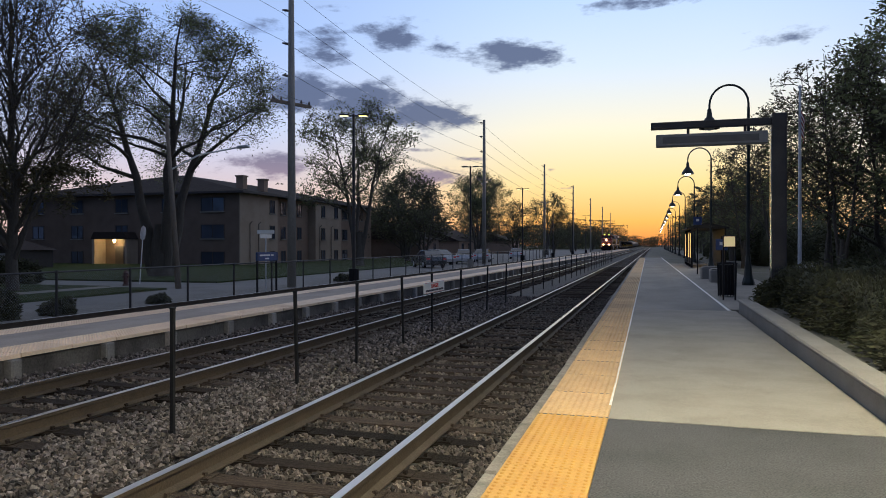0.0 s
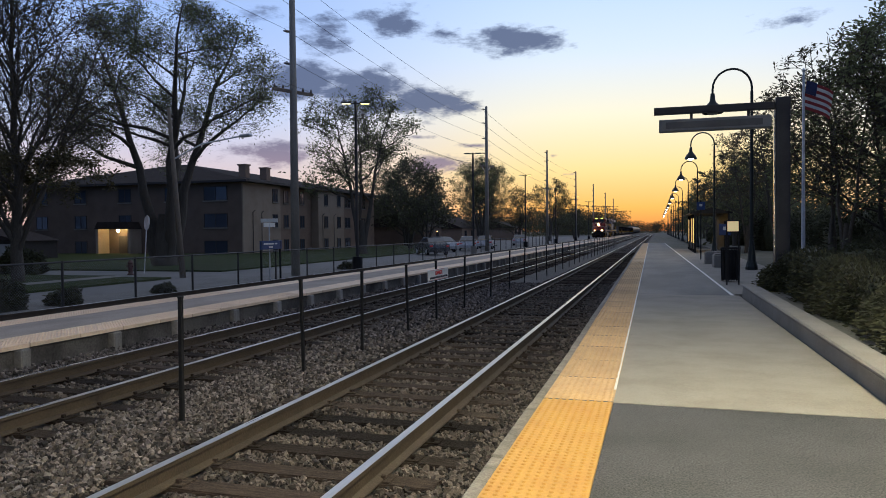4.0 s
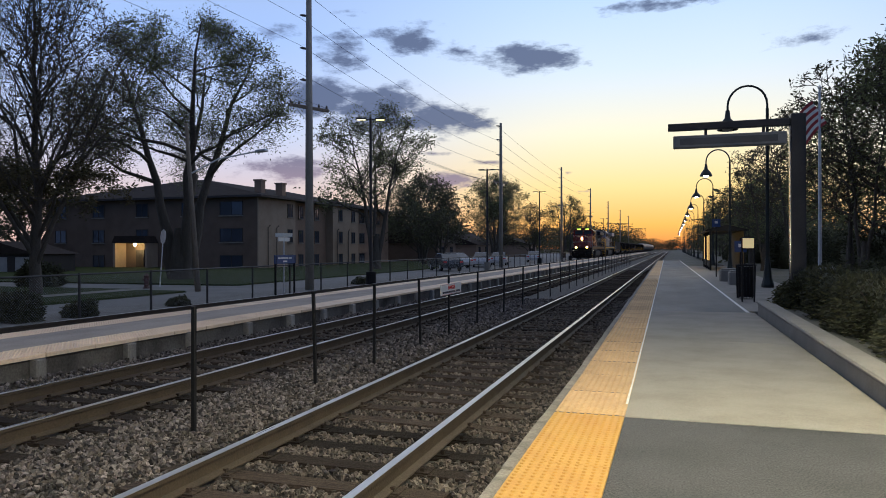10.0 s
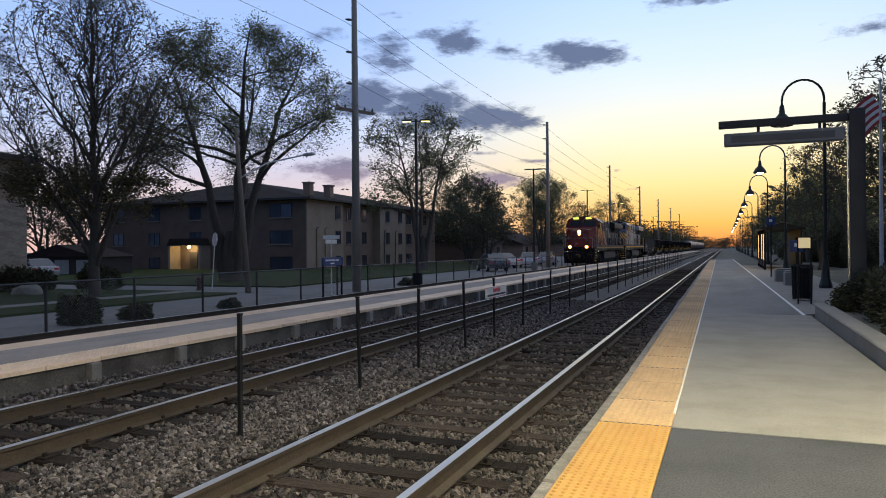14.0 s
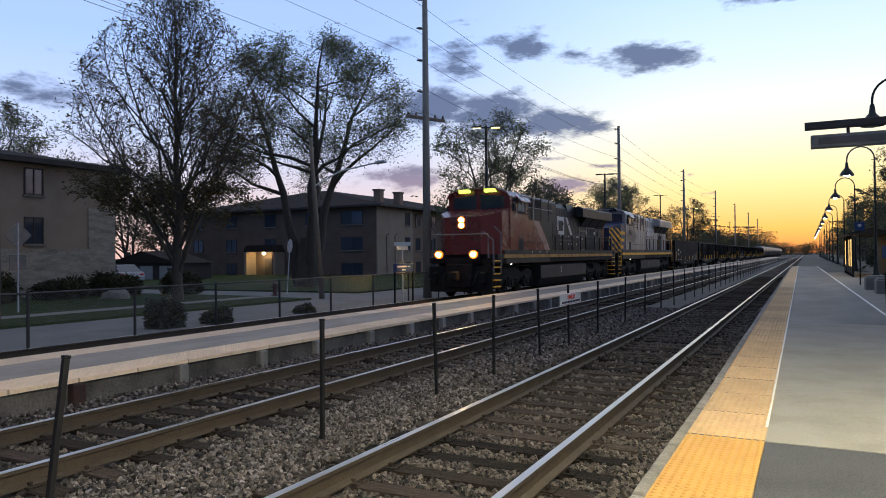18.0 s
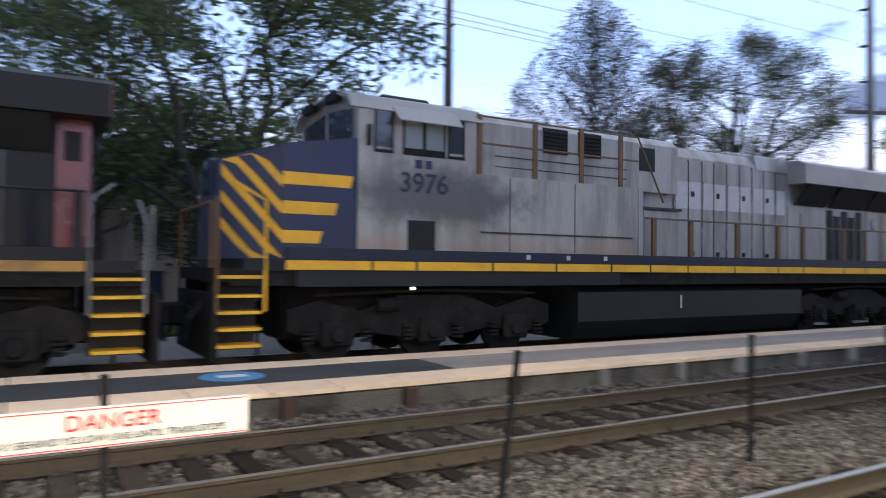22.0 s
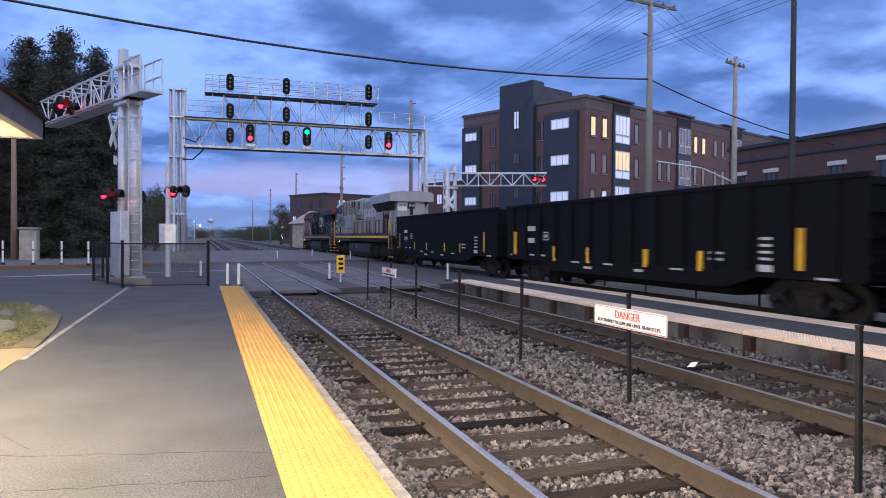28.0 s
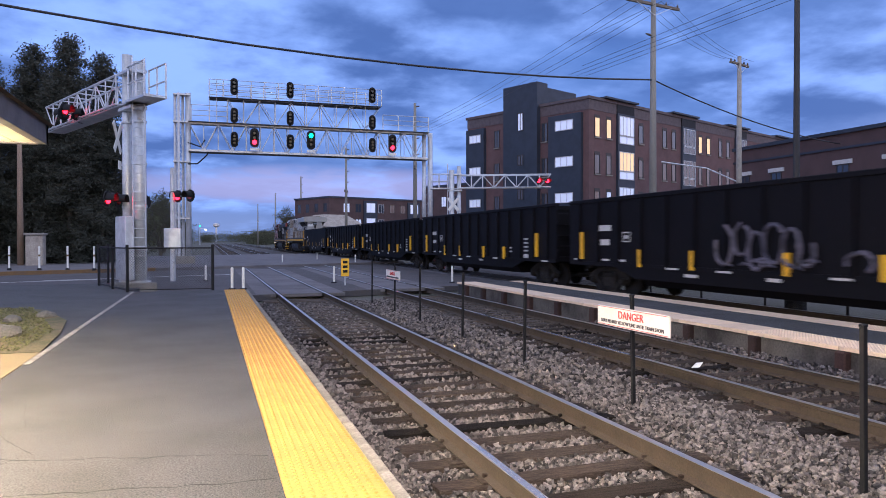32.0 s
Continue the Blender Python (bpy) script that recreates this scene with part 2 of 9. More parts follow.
# ---- geometry kit ----
class Geo:
    """Collects faces, then becomes one mesh object."""

    def __init__(self):
        self.v, self.f = [], []

    def add(self, v, f):
        o = len(self.v)
        self.v += [tuple(p) for p in v]
        self.f += [tuple(i + o for i in q) for q in f]
        return self

    def box(self, x0, y0, z0, x1, y1, z1, c=0.0):
        x0, x1, y0, y1, z0, z1 = min(x0, x1), max(x0, x1), min(y0, y1), max(y0, y1), min(z0, z1), max(z0, z1)
        if c <= 0:
            v = [(x, y, z) for x in (x0, x1) for y in (y0, y1) for z in (z0, z1)]
            return self.add(v, [(0, 1, 3, 2), (4, 6, 7, 5), (0, 4, 5, 1), (2, 3, 7, 6), (0, 2, 6, 4), (1, 5, 7, 3)])
        bm = bmesh.new()
        bmesh.ops.create_cube(bm, size=1.0)
        for p in bm.verts:
            p.co = Vector(((x0 + x1) / 2 + p.co.x * (x1 - x0), (y0 + y1) / 2 + p.co.y * (y1 - y0), (z0 + z1) / 2 + p.co.z * (z1 - z0)))
        bmesh.ops.bevel(bm, geom=bm.edges[:] , offset=c, segments=1, affect="EDGES")
        bm.verts.index_update()
        self.add([p.co[:] for p in bm.verts], [[q.index for q in f.verts] for f in bm.faces])
        bm.free()
        return self

    def tube(self, pts, r, n=8, cap=True):
        """A tube through pts; r one radius or one per point."""
        pts = [Vector(p) for p in pts]
        rs = r if isinstance(r, (list, tuple)) else [r] * len(pts)
        v, f = [], []
        for i, p in enumerate(pts):
            d = (pts[min(i + 1, len(pts) - 1)] - pts[max(i - 1, 0)]).normalized()
            u = d.orthogonal().normalized() if i == 0 else (u - d * u.dot(d)).normalized()
            w = d.cross(u)
            v += [(p + (u * math.cos(a) + w * math.sin(a)) * rs[i])[:] for a in (2 * math.pi * k / n for k in range(n))]
        for i in range(len(pts) - 1):
            for k in range(n):
                f.append((i * n + k, i * n + (k + 1) % n, (i + 1) * n + (k + 1) % n, (i + 1) * n + k))
        if cap:
            f += [tuple(range(n))[::-1], tuple((len(pts) - 1) * n + k for k in range(n))]
        return self.add(v, f)

    def cyl(self, p0, p1, r0, r1=None, n=12):
        return self.tube([p0, p1], [r0, r0 if r1 is None else r1], n)

    def prism(self, prof, axis, a, b):
        """Extrudes a closed profile along an axis; prof in the other two axes in order (x: y,z; y: x,z; z: x,y)."""
        def at(p, t):
            return {"x": (t, p[0], p[1]), "y": (p[0], t, p[1]), "z": (p[0], p[1], t)}[axis]
        n = len(prof)
        v = [at(p, a) for p in prof] + [at(p, b) for p in prof]
        f = [(k, (k + 1) % n, n + (k + 1) % n, n + k) for k in range(n)]
        return self.add(v, f + [tuple(range(n))[::-1], tuple(range(n, 2 * n))])

    def ring(self, c, axis, r, depth, n=16, hole=0.0):
        """A disc or ring about c, lying across the axis."""
        c = Vector(c)
        d = {"x": Vector((1, 0, 0)), "y": Vector((0, 1, 0)), "z": Vector((0, 0, 1))}[axis] * (depth / 2)
        return self.cyl(c - d, c + d, r, r, n)

    def obj(self, name, material, parent=None, smooth=False):
        me = bpy.data.meshes.new(name)
        me.from_pydata(self.v, [], self.f)
        bm = bmesh.new()
        bm.from_mesh(me)
        bmesh.ops.recalc_face_normals(bm, faces=bm.faces)
        bm.to_mesh(me)
        bm.free()
        if smooth:
            me.shade_smooth()
        me.materials.append(material)
        ob = new(name, me)
        if parent:
            ob.parent = parent
        return ob


def thing(name, label, category, m=None, group="", kind=""):
    ob = new(name)
    if m is not None:
        ob.matrix_basis = m
    return tagged(ob, label, category, group, kind)


def part(name, geo, material, parent, label="", smooth=False):
    ob = geo.obj(name, material, parent, smooth)
    if label:
        ob["label"] = label
    return ob


def box(*a, c=0.0):
    return Geo().box(*a, c=c)


def letters(body, size, material, parent, m, name="lettering", label="", bold=0.0):
    """Flat raised letters in the built-in font, as a mesh."""
    cu = bpy.data.curves.new(name, "FONT")
    cu.body, cu.size, cu.extrude, cu.align_x, cu.align_y = body, size, 0.004, "CENTER", "CENTER"
    cu.offset = bold
    tmp = bpy.data.objects.new(name, cu)
    scene.collection.objects.link(tmp)
    me = bpy.data.meshes.new_from_object(tmp.evaluated_get(bpy.context.evaluated_depsgraph_get()))
    bpy.data.objects.remove(tmp)
    me.materials.clear()
    me.materials.append(material)
    ob = new(name, me)
    ob.parent = parent
    ob.matrix_basis = m
    if label:
        ob["label"] = label
    return ob


# ---- plan, in metres: x across the rails, y along them (+y to the sunset), z up from the near platform ----
RAIL = -0.238
TRACKS = (-2.85, -6.79, -13.1)
GROUND = -0.45

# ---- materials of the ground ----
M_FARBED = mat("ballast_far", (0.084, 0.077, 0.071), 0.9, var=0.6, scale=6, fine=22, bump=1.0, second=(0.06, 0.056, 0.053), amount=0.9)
# bed colour near black, standing in for shade in the gaps between stones
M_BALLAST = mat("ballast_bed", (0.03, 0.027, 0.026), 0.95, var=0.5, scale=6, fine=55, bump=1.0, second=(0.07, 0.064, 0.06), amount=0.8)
M_STONE = mat("ballast_stone", (0.138, 0.122, 0.116), 0.9, var=0.25, scale=9, fine=60, bump=0.5, second=(0.085, 0.072, 0.064), amount=0.9, island=0.9)
M_TIE = mat("tie_wood", (0.050, 0.038, 0.030), 0.95, var=0.5, scale=4, fine=30, bump=0.8, second=(0.024, 0.019, 0.016), amount=1.0, rand=0.75, spec=0.15, stretch=(1, 9, 9))
M_TIE_FAR = mat("tie_wood_far", (0.07, 0.055, 0.044), 0.9, var=0.4, scale=4, fine=30, bump=0.5, island=0.4)
M_RAIL = mat("rail_rust", (0.056, 0.041, 0.026), 0.7, 0.05, var=0.3, scale=3, fine=60, bump=0.3, second=(0.038, 0.028, 0.02))
M_HEAD = mat("rail_head", (0.60, 0.585, 0.56), 0.3, 0.85, var=0.1, scale=2, fine=20, bump=0.03, stretch=(1, 0.05, 1))
M_ASPHALT = mat("asphalt_platform", (0.057, 0.057, 0.060), 0.75, var=1.0, scale=0.9, fine=75, bump=0.35, second=(0.037, 0.039, 0.038), amount=0.8)
M_WORNASPH = mat("asphalt_worn", (0.085, 0.082, 0.082), 0.6, var=0.5, scale=0.8, fine=80, bump=0.4, second=(0.055, 0.053, 0.054), amount=0.8, stretch=(1, 0.4, 1))
M_CONCRETE = mat("concrete", (0.255, 0.236, 0.205), 0.85, var=0.16, scale=1.3, fine=70, bump=0.25, second=(0.19, 0.176, 0.153), amount=0.7)
M_OLDCON = mat("old_concrete", (0.34, 0.32, 0.29), 0.9, var=0.2, scale=2.5, fine=45, bump=0.4, second=(0.14, 0.125, 0.11), amount=0.85)
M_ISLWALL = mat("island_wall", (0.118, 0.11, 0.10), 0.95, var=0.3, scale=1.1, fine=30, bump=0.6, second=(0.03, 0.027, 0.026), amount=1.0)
M_ISLTOP = mat("island_concrete", (0.36, 0.305, 0.255), 0.9, var=0.15, scale=1.3, fine=60, bump=0.25, second=(0.26, 0.22, 0.185), amount=0.8, stretch=(1, 0.5, 1))
M_TACTILE = mat("tactile_yellow", (0.47, 0.265, 0.052), 0.62, var=0.12, scale=2.2, fine=60, bump=0.15, second=(0.40, 0.185, 0.04), amount=0.5, rand=0.03)
M_TACTILE_OLD = mat("tactile_worn", (0.50, 0.335, 0.165), 0.7, var=0.16, scale=2.2, fine=60, bump=0.15, second=(0.37, 0.25, 0.135), amount=0.7, rand=0.16)
M_TACTILE2 = mat("tactile_pale", (0.80, 0.61, 0.43), 0.7, var=0.12, scale=2.2, fine=60, bump=0.15, second=(0.66, 0.50, 0.35), amount=0.6, rand=0.08)
M_WHITE = mat("white_paint", (0.72, 0.72, 0.70), 0.6, var=0.12, scale=6, fine=50, second=(0.55, 0.54, 0.5))
M_GRASS = mat("grass", (0.034, 0.052, 0.014), 0.95, var=0.5, scale=0.8, fine=50, bump=0.8, second=(0.055, 0.058, 0.022), amount=0.6, spec=0.1)
M_ROAD = mat("road", (0.085, 0.078, 0.08), 0.85, var=0.25, scale=0.5, fine=80, bump=0.3, second=(0.06, 0.056, 0.058))
M_STREET = mat("street_concrete", (0.20, 0.192, 0.182), 0.85, var=0.15, scale=0.6, fine=60, bump=0.2, second=(0.13, 0.125, 0.118))
M_SOIL = mat("ground_soil", (0.11, 0.105, 0.085), 0.95, var=0.4, scale=0.25, fine=18, bump=0.6, second=(0.06, 0.065, 0.035), amount=0.8)
M_BLACK = mat("black_paint", (0.012, 0.012, 0.0135), 0.6, var=0.2, scale=4, fine=40, bump=0.08, spec=0.25)
M_GALV = mat("galvanised", (0.62, 0.64, 0.66), 0.42, 0.4, var=0.12, scale=3, fine=40, bump=0.08, second=(0.38, 0.39, 0.41))
M_POLE = mat("pole_wood", (0.20, 0.165, 0.125), 0.9, var=0.3, scale=2, fine=25, bump=0.5, stretch=(4, 4, 0.4))
M_STEELPOLE = mat("weathered_pole", (0.27, 0.255, 0.22), 0.7, 0.2, var=0.15, scale=1.5, fine=25, bump=0.2, stretch=(2, 2, 0.3))

# ---- ground ----
tagged(Geo().add([(-2500, -2500, GROUND - 0.03), (2500, -2500, GROUND - 0.03), (2500, 2500, GROUND - 0.03), (-2500, 2500, GROUND - 0.03)], [(0, 1, 2, 3)]).obj("ground", M_SOIL), "bare soil and rough grass reaching the horizon", "ground", kind="structure")


def strip(name, x0, x1, y0, y1, z, m, label, thick=0.25, cat="ground"):
    return tagged(box(x0, y0, z - thick, x1, y1, z).obj(name, m), label, cat, kind="structure")


def bed(name, x0, x1, y0, y1, label, m=None):
    """A ballast bed, humped between the rails' shoulders, with an uneven surface."""
    nx, ny = 26, int((y1 - y0) / 0.9)
    g = Geo()
    rnd = random.Random(5)
    v = []
    for j in range(ny + 1):
        for i in range(nx + 1):
            u = i / nx
            x = x0 + (x1 - x0) * u
            edge = min(u, 1 - u) * (x1 - x0)
            z = GROUND - 0.01 - 0.25 * max(0, 0.25 - edge) + rnd.uniform(-0.012, 0.012)
            v.append((x, y0 + (y1 - y0) * j / ny, z))
    f = [(j * (nx + 1) + i, j * (nx + 1) + i + 1, (j + 1) * (nx + 1) + i + 1, (j + 1) * (nx + 1) + i) for j in range(ny) for i in range(nx)]
    ob = g.add(v, f).obj(name, m or M_FARBED)
    return tagged(ob, label, "ballast", kind="structure")


bed("ballast_bed", -8.6, -1.02, -24, 26, "bed of crushed stone under two tracks, darkened for the shade between stones", M_BALLAST)
bed("ballast_bed", -8.6, -1.02, 26, 220, "bed of crushed grey stone under two tracks")
bed("ballast_bed", -14.9, -11.1, -30, 220, "bed of crushed grey stone under the far track")
bed("ballast_bed", -15.3, -0.6, -400, -54, "bed of crushed grey stone beyond the crossing")
bed("ballast_bed", -15.3, -0.6, 220, 420, "bed of crushed grey stone far along the line")


# ---- tracks: rails, spikes, ties ----
def rail_profile(x):
    return [(x - 0.07, RAIL - 0.17), (x + 0.07, RAIL - 0.17), (x + 0.07, RAIL - 0.158), (x + 0.012, RAIL - 0.135), (x + 0.012, RAIL - 0.045),
            (x + 0.035, RAIL - 0.035), (x + 0.035, RAIL - 0.004), (x - 0.035, RAIL - 0.004), (x - 0.035, RAIL - 0.035), (x - 0.012, RAIL - 0.045), (x - 0.012, RAIL - 0.135), (x - 0.07, RAIL - 0.158)]


TIE_MESHES = []


def tie_mesh(k):
    rnd = random.Random(k)
    g = Geo().box(-1.28, -0.115, -0.16, 1.28, 0.115, 0.0, c=0.012)
    g.v = [(x + rnd.uniform(-0.02, 0.02), y + rnd.uniform(-0.008, 0.008), z + rnd.uniform(-0.006, 0.004)) for x, y, z in g.v]
    for sx in (-0.7525, 0.7525):
        g.box(sx - 0.17, -0.09, 0.0, sx + 0.17, 0.09, 0.012)
        for dx in (-0.1, 0.1):
            g.box(sx + dx - 0.016, -0.05, 0.01, sx + dx + 0.016, -0.018, 0.045)
    me = bpy.data.meshes.new("tie")
    me.from_pydata(g.v, [], g.f)
    me.materials.append(M_TIE)
    return me


TRACK_OBS = []
for k, tx in enumerate(TRACKS):
    tr = thing("railway_track", "steel rails spiked to dark wooden ties in grey ballast", "railway track", group="tracks", kind="structure")
    TRACK_OBS.append(tr)
    for s in (-0.7525, 0.7525):
        r = part("rail", Geo().prism(rail_profile(tx + s), "y", -420, 600), M_RAIL, tr, "rust-brown steel rail")
        part("rail_head", Geo().box(tx + s - 0.034, -420, RAIL - 0.005, tx + s + 0.034, 600, RAIL, c=0.0), M_HEAD, r, "polished bright running surface")
    g = Geo()
    for y in [i * 0.53 for i in range(int(-400 / 0.53), int(260 / 0.53))]:
        if (-16 < y < 62 and k < 2) or -48 < y < -25:
            continue
        g.box(tx - 1.28, y - 0.115, RAIL - 0.33, tx + 1.28, y + 0.115, RAIL - 0.168)
    tagged(part("far_ties", g, M_TIE_FAR, tr), kind="stuff")

# ---- near platform: asphalt, concrete and asphalt stretches ----
near_platform = thing("near_platform", "low asphalt and concrete station platform with a yellow edge", "platform", kind="structure")
PX = 2.2
JOINT = 6.26   # where the asphalt meets the concrete


def bend(y):
    """The platform leaves the rails' direction a little, further along."""
    return -0.0075 * max(y - 8.0, 0.0)


def right_edge(y):
    return PX if y < JOINT else 1.86 - 0.009 * (y - JOINT) if y < 17.2 else 1.70 - 0.012 * (y - 17.2)


def slab(name, y0, y1, z, m, label, left=-0.376):
    n = max(1, int((y1 - y0) / 12))
    ys = [y0 + (y1 - y0) * k / n for k in range(n + 1)]
    ring = [(left + bend(y), y) for y in ys] + [(right_edge(min(y, y1 - 0.01)) if y > y0 else right_edge(y0), y) for y in reversed(ys)]
    return part(name, Geo().prism(ring, "z", -0.25, z), m, near_platform, label)


part("asphalt_slab", box(-0.376, -24.3, -0.25, PX, JOINT, 0.0), M_ASPHALT, near_platform, "dark grey asphalt surface")
slab("concrete_slab", JOINT + 0.004, 11.7, 0.004, M_CONCRETE, "pale broom-finished concrete")
slab("concrete_slab", 11.71, 17.2, 0.004, M_CONCRETE, "pale broom-finished concrete")
slab("asphalt_slab", 17.204, 40, 0.0, M_WORNASPH, "worn grey asphalt surface")
slab("asphalt_slab", 40.01, 86, 0.0, M_WORNASPH, "worn grey asphalt surface")
for name, x, y0, y1, w, z, lb in (("edge_line", None, 17.3, 86, 0.07, 0.004, "thin white painted line"), ("inner_line", -0.40, JOINT + 0.5, 86, 0.022, 0.0125, "thin white painted line beside the tactile strip")):
    ys = [y0 + (y1 - y0) * k / 10 for k in range(11)]
    a = [(right_edge(y) - 0.1 if x is None else x + bend(y), y) for y in ys]
    part(name, Geo().prism([(q, y) for q, y in a] + [(q + w, y) for q, y in reversed(a)], "z", -0.02, z), M_WHITE, near_platform, lb)
part("side_paving", box(1.9, 17.7, -0.25, 4.2, 60, -0.004), M_CONCRETE, near_platform, "pale concrete beside the platform")
part("side_paving", Geo().prism([(1.66, 17.7), (1.9, 17.7), (1.9, 60), (1.17, 60)], "z", -0.25, -0.006), M_CONCRETE, near_platform, "pale concrete beside the platform")

# ---- island platform ----
island = thing("island_platform", "narrow island platform with pale tactile edges and old concrete sides", "platform", kind="structure")
IX0, IX1, NEAR_W = -11.15, -8.47, 0.72   # edges, and the width of the tiles on the near side
for y0, y1, m, lb in ((-26, 5.45, M_ASPHALT, "dark asphalt surface"), (5.455, 60, M_ISLTOP, "pale worn concrete surface"), (60.01, 260, M_ISLTOP, "pale worn concrete surface")):
    part("deck", box(IX0 + 0.6, y0, -0.2, IX1 - NEAR_W, y1, -0.02), m, island, lb)
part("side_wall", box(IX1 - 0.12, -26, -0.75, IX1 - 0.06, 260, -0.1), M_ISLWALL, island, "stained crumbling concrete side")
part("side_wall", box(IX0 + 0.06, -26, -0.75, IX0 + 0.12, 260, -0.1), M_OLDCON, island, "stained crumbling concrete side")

# ---- streets ----
strip("street", -60, -17.2, 2, 250, GROUND + 0.02, M_STREET, "pale concrete street beside the line", cat="street")
strip("pavement", -23.7, -22.7, -5, 26, GROUND + 0.11, M_CONCRETE, "concrete sidewalk between grass strips", cat="sidewalk")
strip("lawn", -34.4, -23.7, -5, 26.6, GROUND + 0.10, M_GRASS, "mown grass before the apartment house", cat="lawn")
strip("lawn", -22.7, -20.2, -5, 26.0, GROUND + 0.10, M_GRASS, "grass verge along the street", cat="lawn")
strip("lawn", -60, -21.2, 31.2, 58.6, GROUND + 0.10, M_GRASS, "grass before the apartment block", cat="lawn")
strip("lawn", -37.0, -21.2, 58.7, 96, GROUND + 0.10, M_GRASS, "grass along the apartment block", cat="lawn")
strip("gravel_verge", -17.2, -14.7, 0, 250, GROUND + 0.035, mat("gravel_verge", (0.2, 0.19, 0.175), 0.95, var=0.4, scale=1.2, fine=40, bump=0.7), "gravel verge along the fence", cat="verge")

# ---- train ----
M_RED = mat("loco_red", (0.18, 0.036, 0.031), 0.26, var=0.1, scale=1.2, fine=25, bump=0.05, second=(0.125, 0.04, 0.036), spec=0.9)
M_DARK = mat("loco_black", (0.011, 0.0115, 0.013), 0.48, var=0.2, scale=1.0, fine=30, bump=0.04, second=(0.02, 0.019, 0.0185), amount=0.6, spec=0.35)
M_FRAMEG = mat("door_frame_grey", (0.085, 0.09, 0.097), 0.45, var=0.25, scale=2, fine=30, bump=0.06, second=(0.05, 0.053, 0.058), amount=0.7)
M_GREY = mat("loco_grey", (0.43, 0.415, 0.385), 0.4, var=0.12, scale=0.8, fine=22, bump=0.06, second=(0.23, 0.205, 0.175), amount=1.0, spec=0.8, stretch=(2.2, 2.2, 0.28))
M_GREY2 = mat("loco_grey_pale", (0.37, 0.365, 0.35), 0.4, var=0.08, scale=1.2, fine=30, bump=0.05, second=(0.28, 0.27, 0.255), amount=0.7, spec=0.7)
M_BLUE = mat("loco_blue", (0.026, 0.037, 0.088), 0.42, var=0.12, scale=1.3, fine=30, bump=0.05, second=(0.035, 0.04, 0.07))
M_NAVYSILL = mat("sill_navy", (0.016, 0.021, 0.042), 0.5, var=0.15, scale=1.3, fine=30, bump=0.05)
M_NUM = mat("number_paint", (0.035, 0.035, 0.075), 0.5, var=0.2)
M_PATCH = mat("pale_patch", (0.60, 0.595, 0.58), 0.4, var=0.06, scale=1.5, fine=30, bump=0.03, second=(0.48, 0.47, 0.45), amount=0.6)
# glass base lightened to imitate sky reflected in the cab windows; lenses share it
M_PALEGLASS = glass("pale_cab_glass", (0.26, 0.31, 0.34), 0.1)
M_YEL = mat("loco_yellow", (0.95, 0.52, 0.025), 0.5, var=0.1, scale=2, fine=30, bump=0.04, second=(0.72, 0.38, 0.03), amount=0.6)
M_YDIM = mat("worn_yellow", (0.50, 0.27, 0.05), 0.5, var=0.15, scale=2, fine=30, bump=0.04, second=(0.24, 0.13, 0.05), amount=0.8)
M_YDIRT = mat("handrail_yellow", (0.18, 0.10, 0.036), 0.6, var=0.25, scale=3, fine=30, bump=0.08, second=(0.14, 0.09, 0.05), amount=0.8)
M_UNDER = mat("underframe", (0.015, 0.0145, 0.014), 0.75, var=0.35, scale=2, fine=25, bump=0.2, second=(0.045, 0.038, 0.031), amount=0.6, spec=0.15)
M_TANK = mat("fuel_tank", (0.0115, 0.012, 0.0135), 0.5, var=0.15, scale=1.2, fine=30, bump=0.05, second=(0.017, 0.017, 0.018), amount=0.5)
M_VENT = mat("vent_dark", (0.012, 0.012, 0.013), 0.7, var=0.1, bump=0.05)
M_SEAM = mat("panel_seam", (0.05, 0.046, 0.042), 0.7, var=0.2, bump=0.05)
M_STREAK = mat("soot_streak", (0.13, 0.115, 0.10), 0.8, var=0.4, scale=5, fine=40, bump=0.05, second=(0.34, 0.31, 0.28), amount=0.9)
M_SWEEPP = mat("sky_sheen_panel", (0.52, 0.50, 0.47), 0.35, var=0.12, scale=1.5, fine=25, bump=0.05, second=(0.3, 0.28, 0.26), amount=0.7)
M_SWEEP = mat("dusty_stripe", (0.46, 0.30, 0.22), 0.5, var=0.12, scale=1.0, fine=25, bump=0.05, second=(0.30, 0.12, 0.09), amount=0.8)


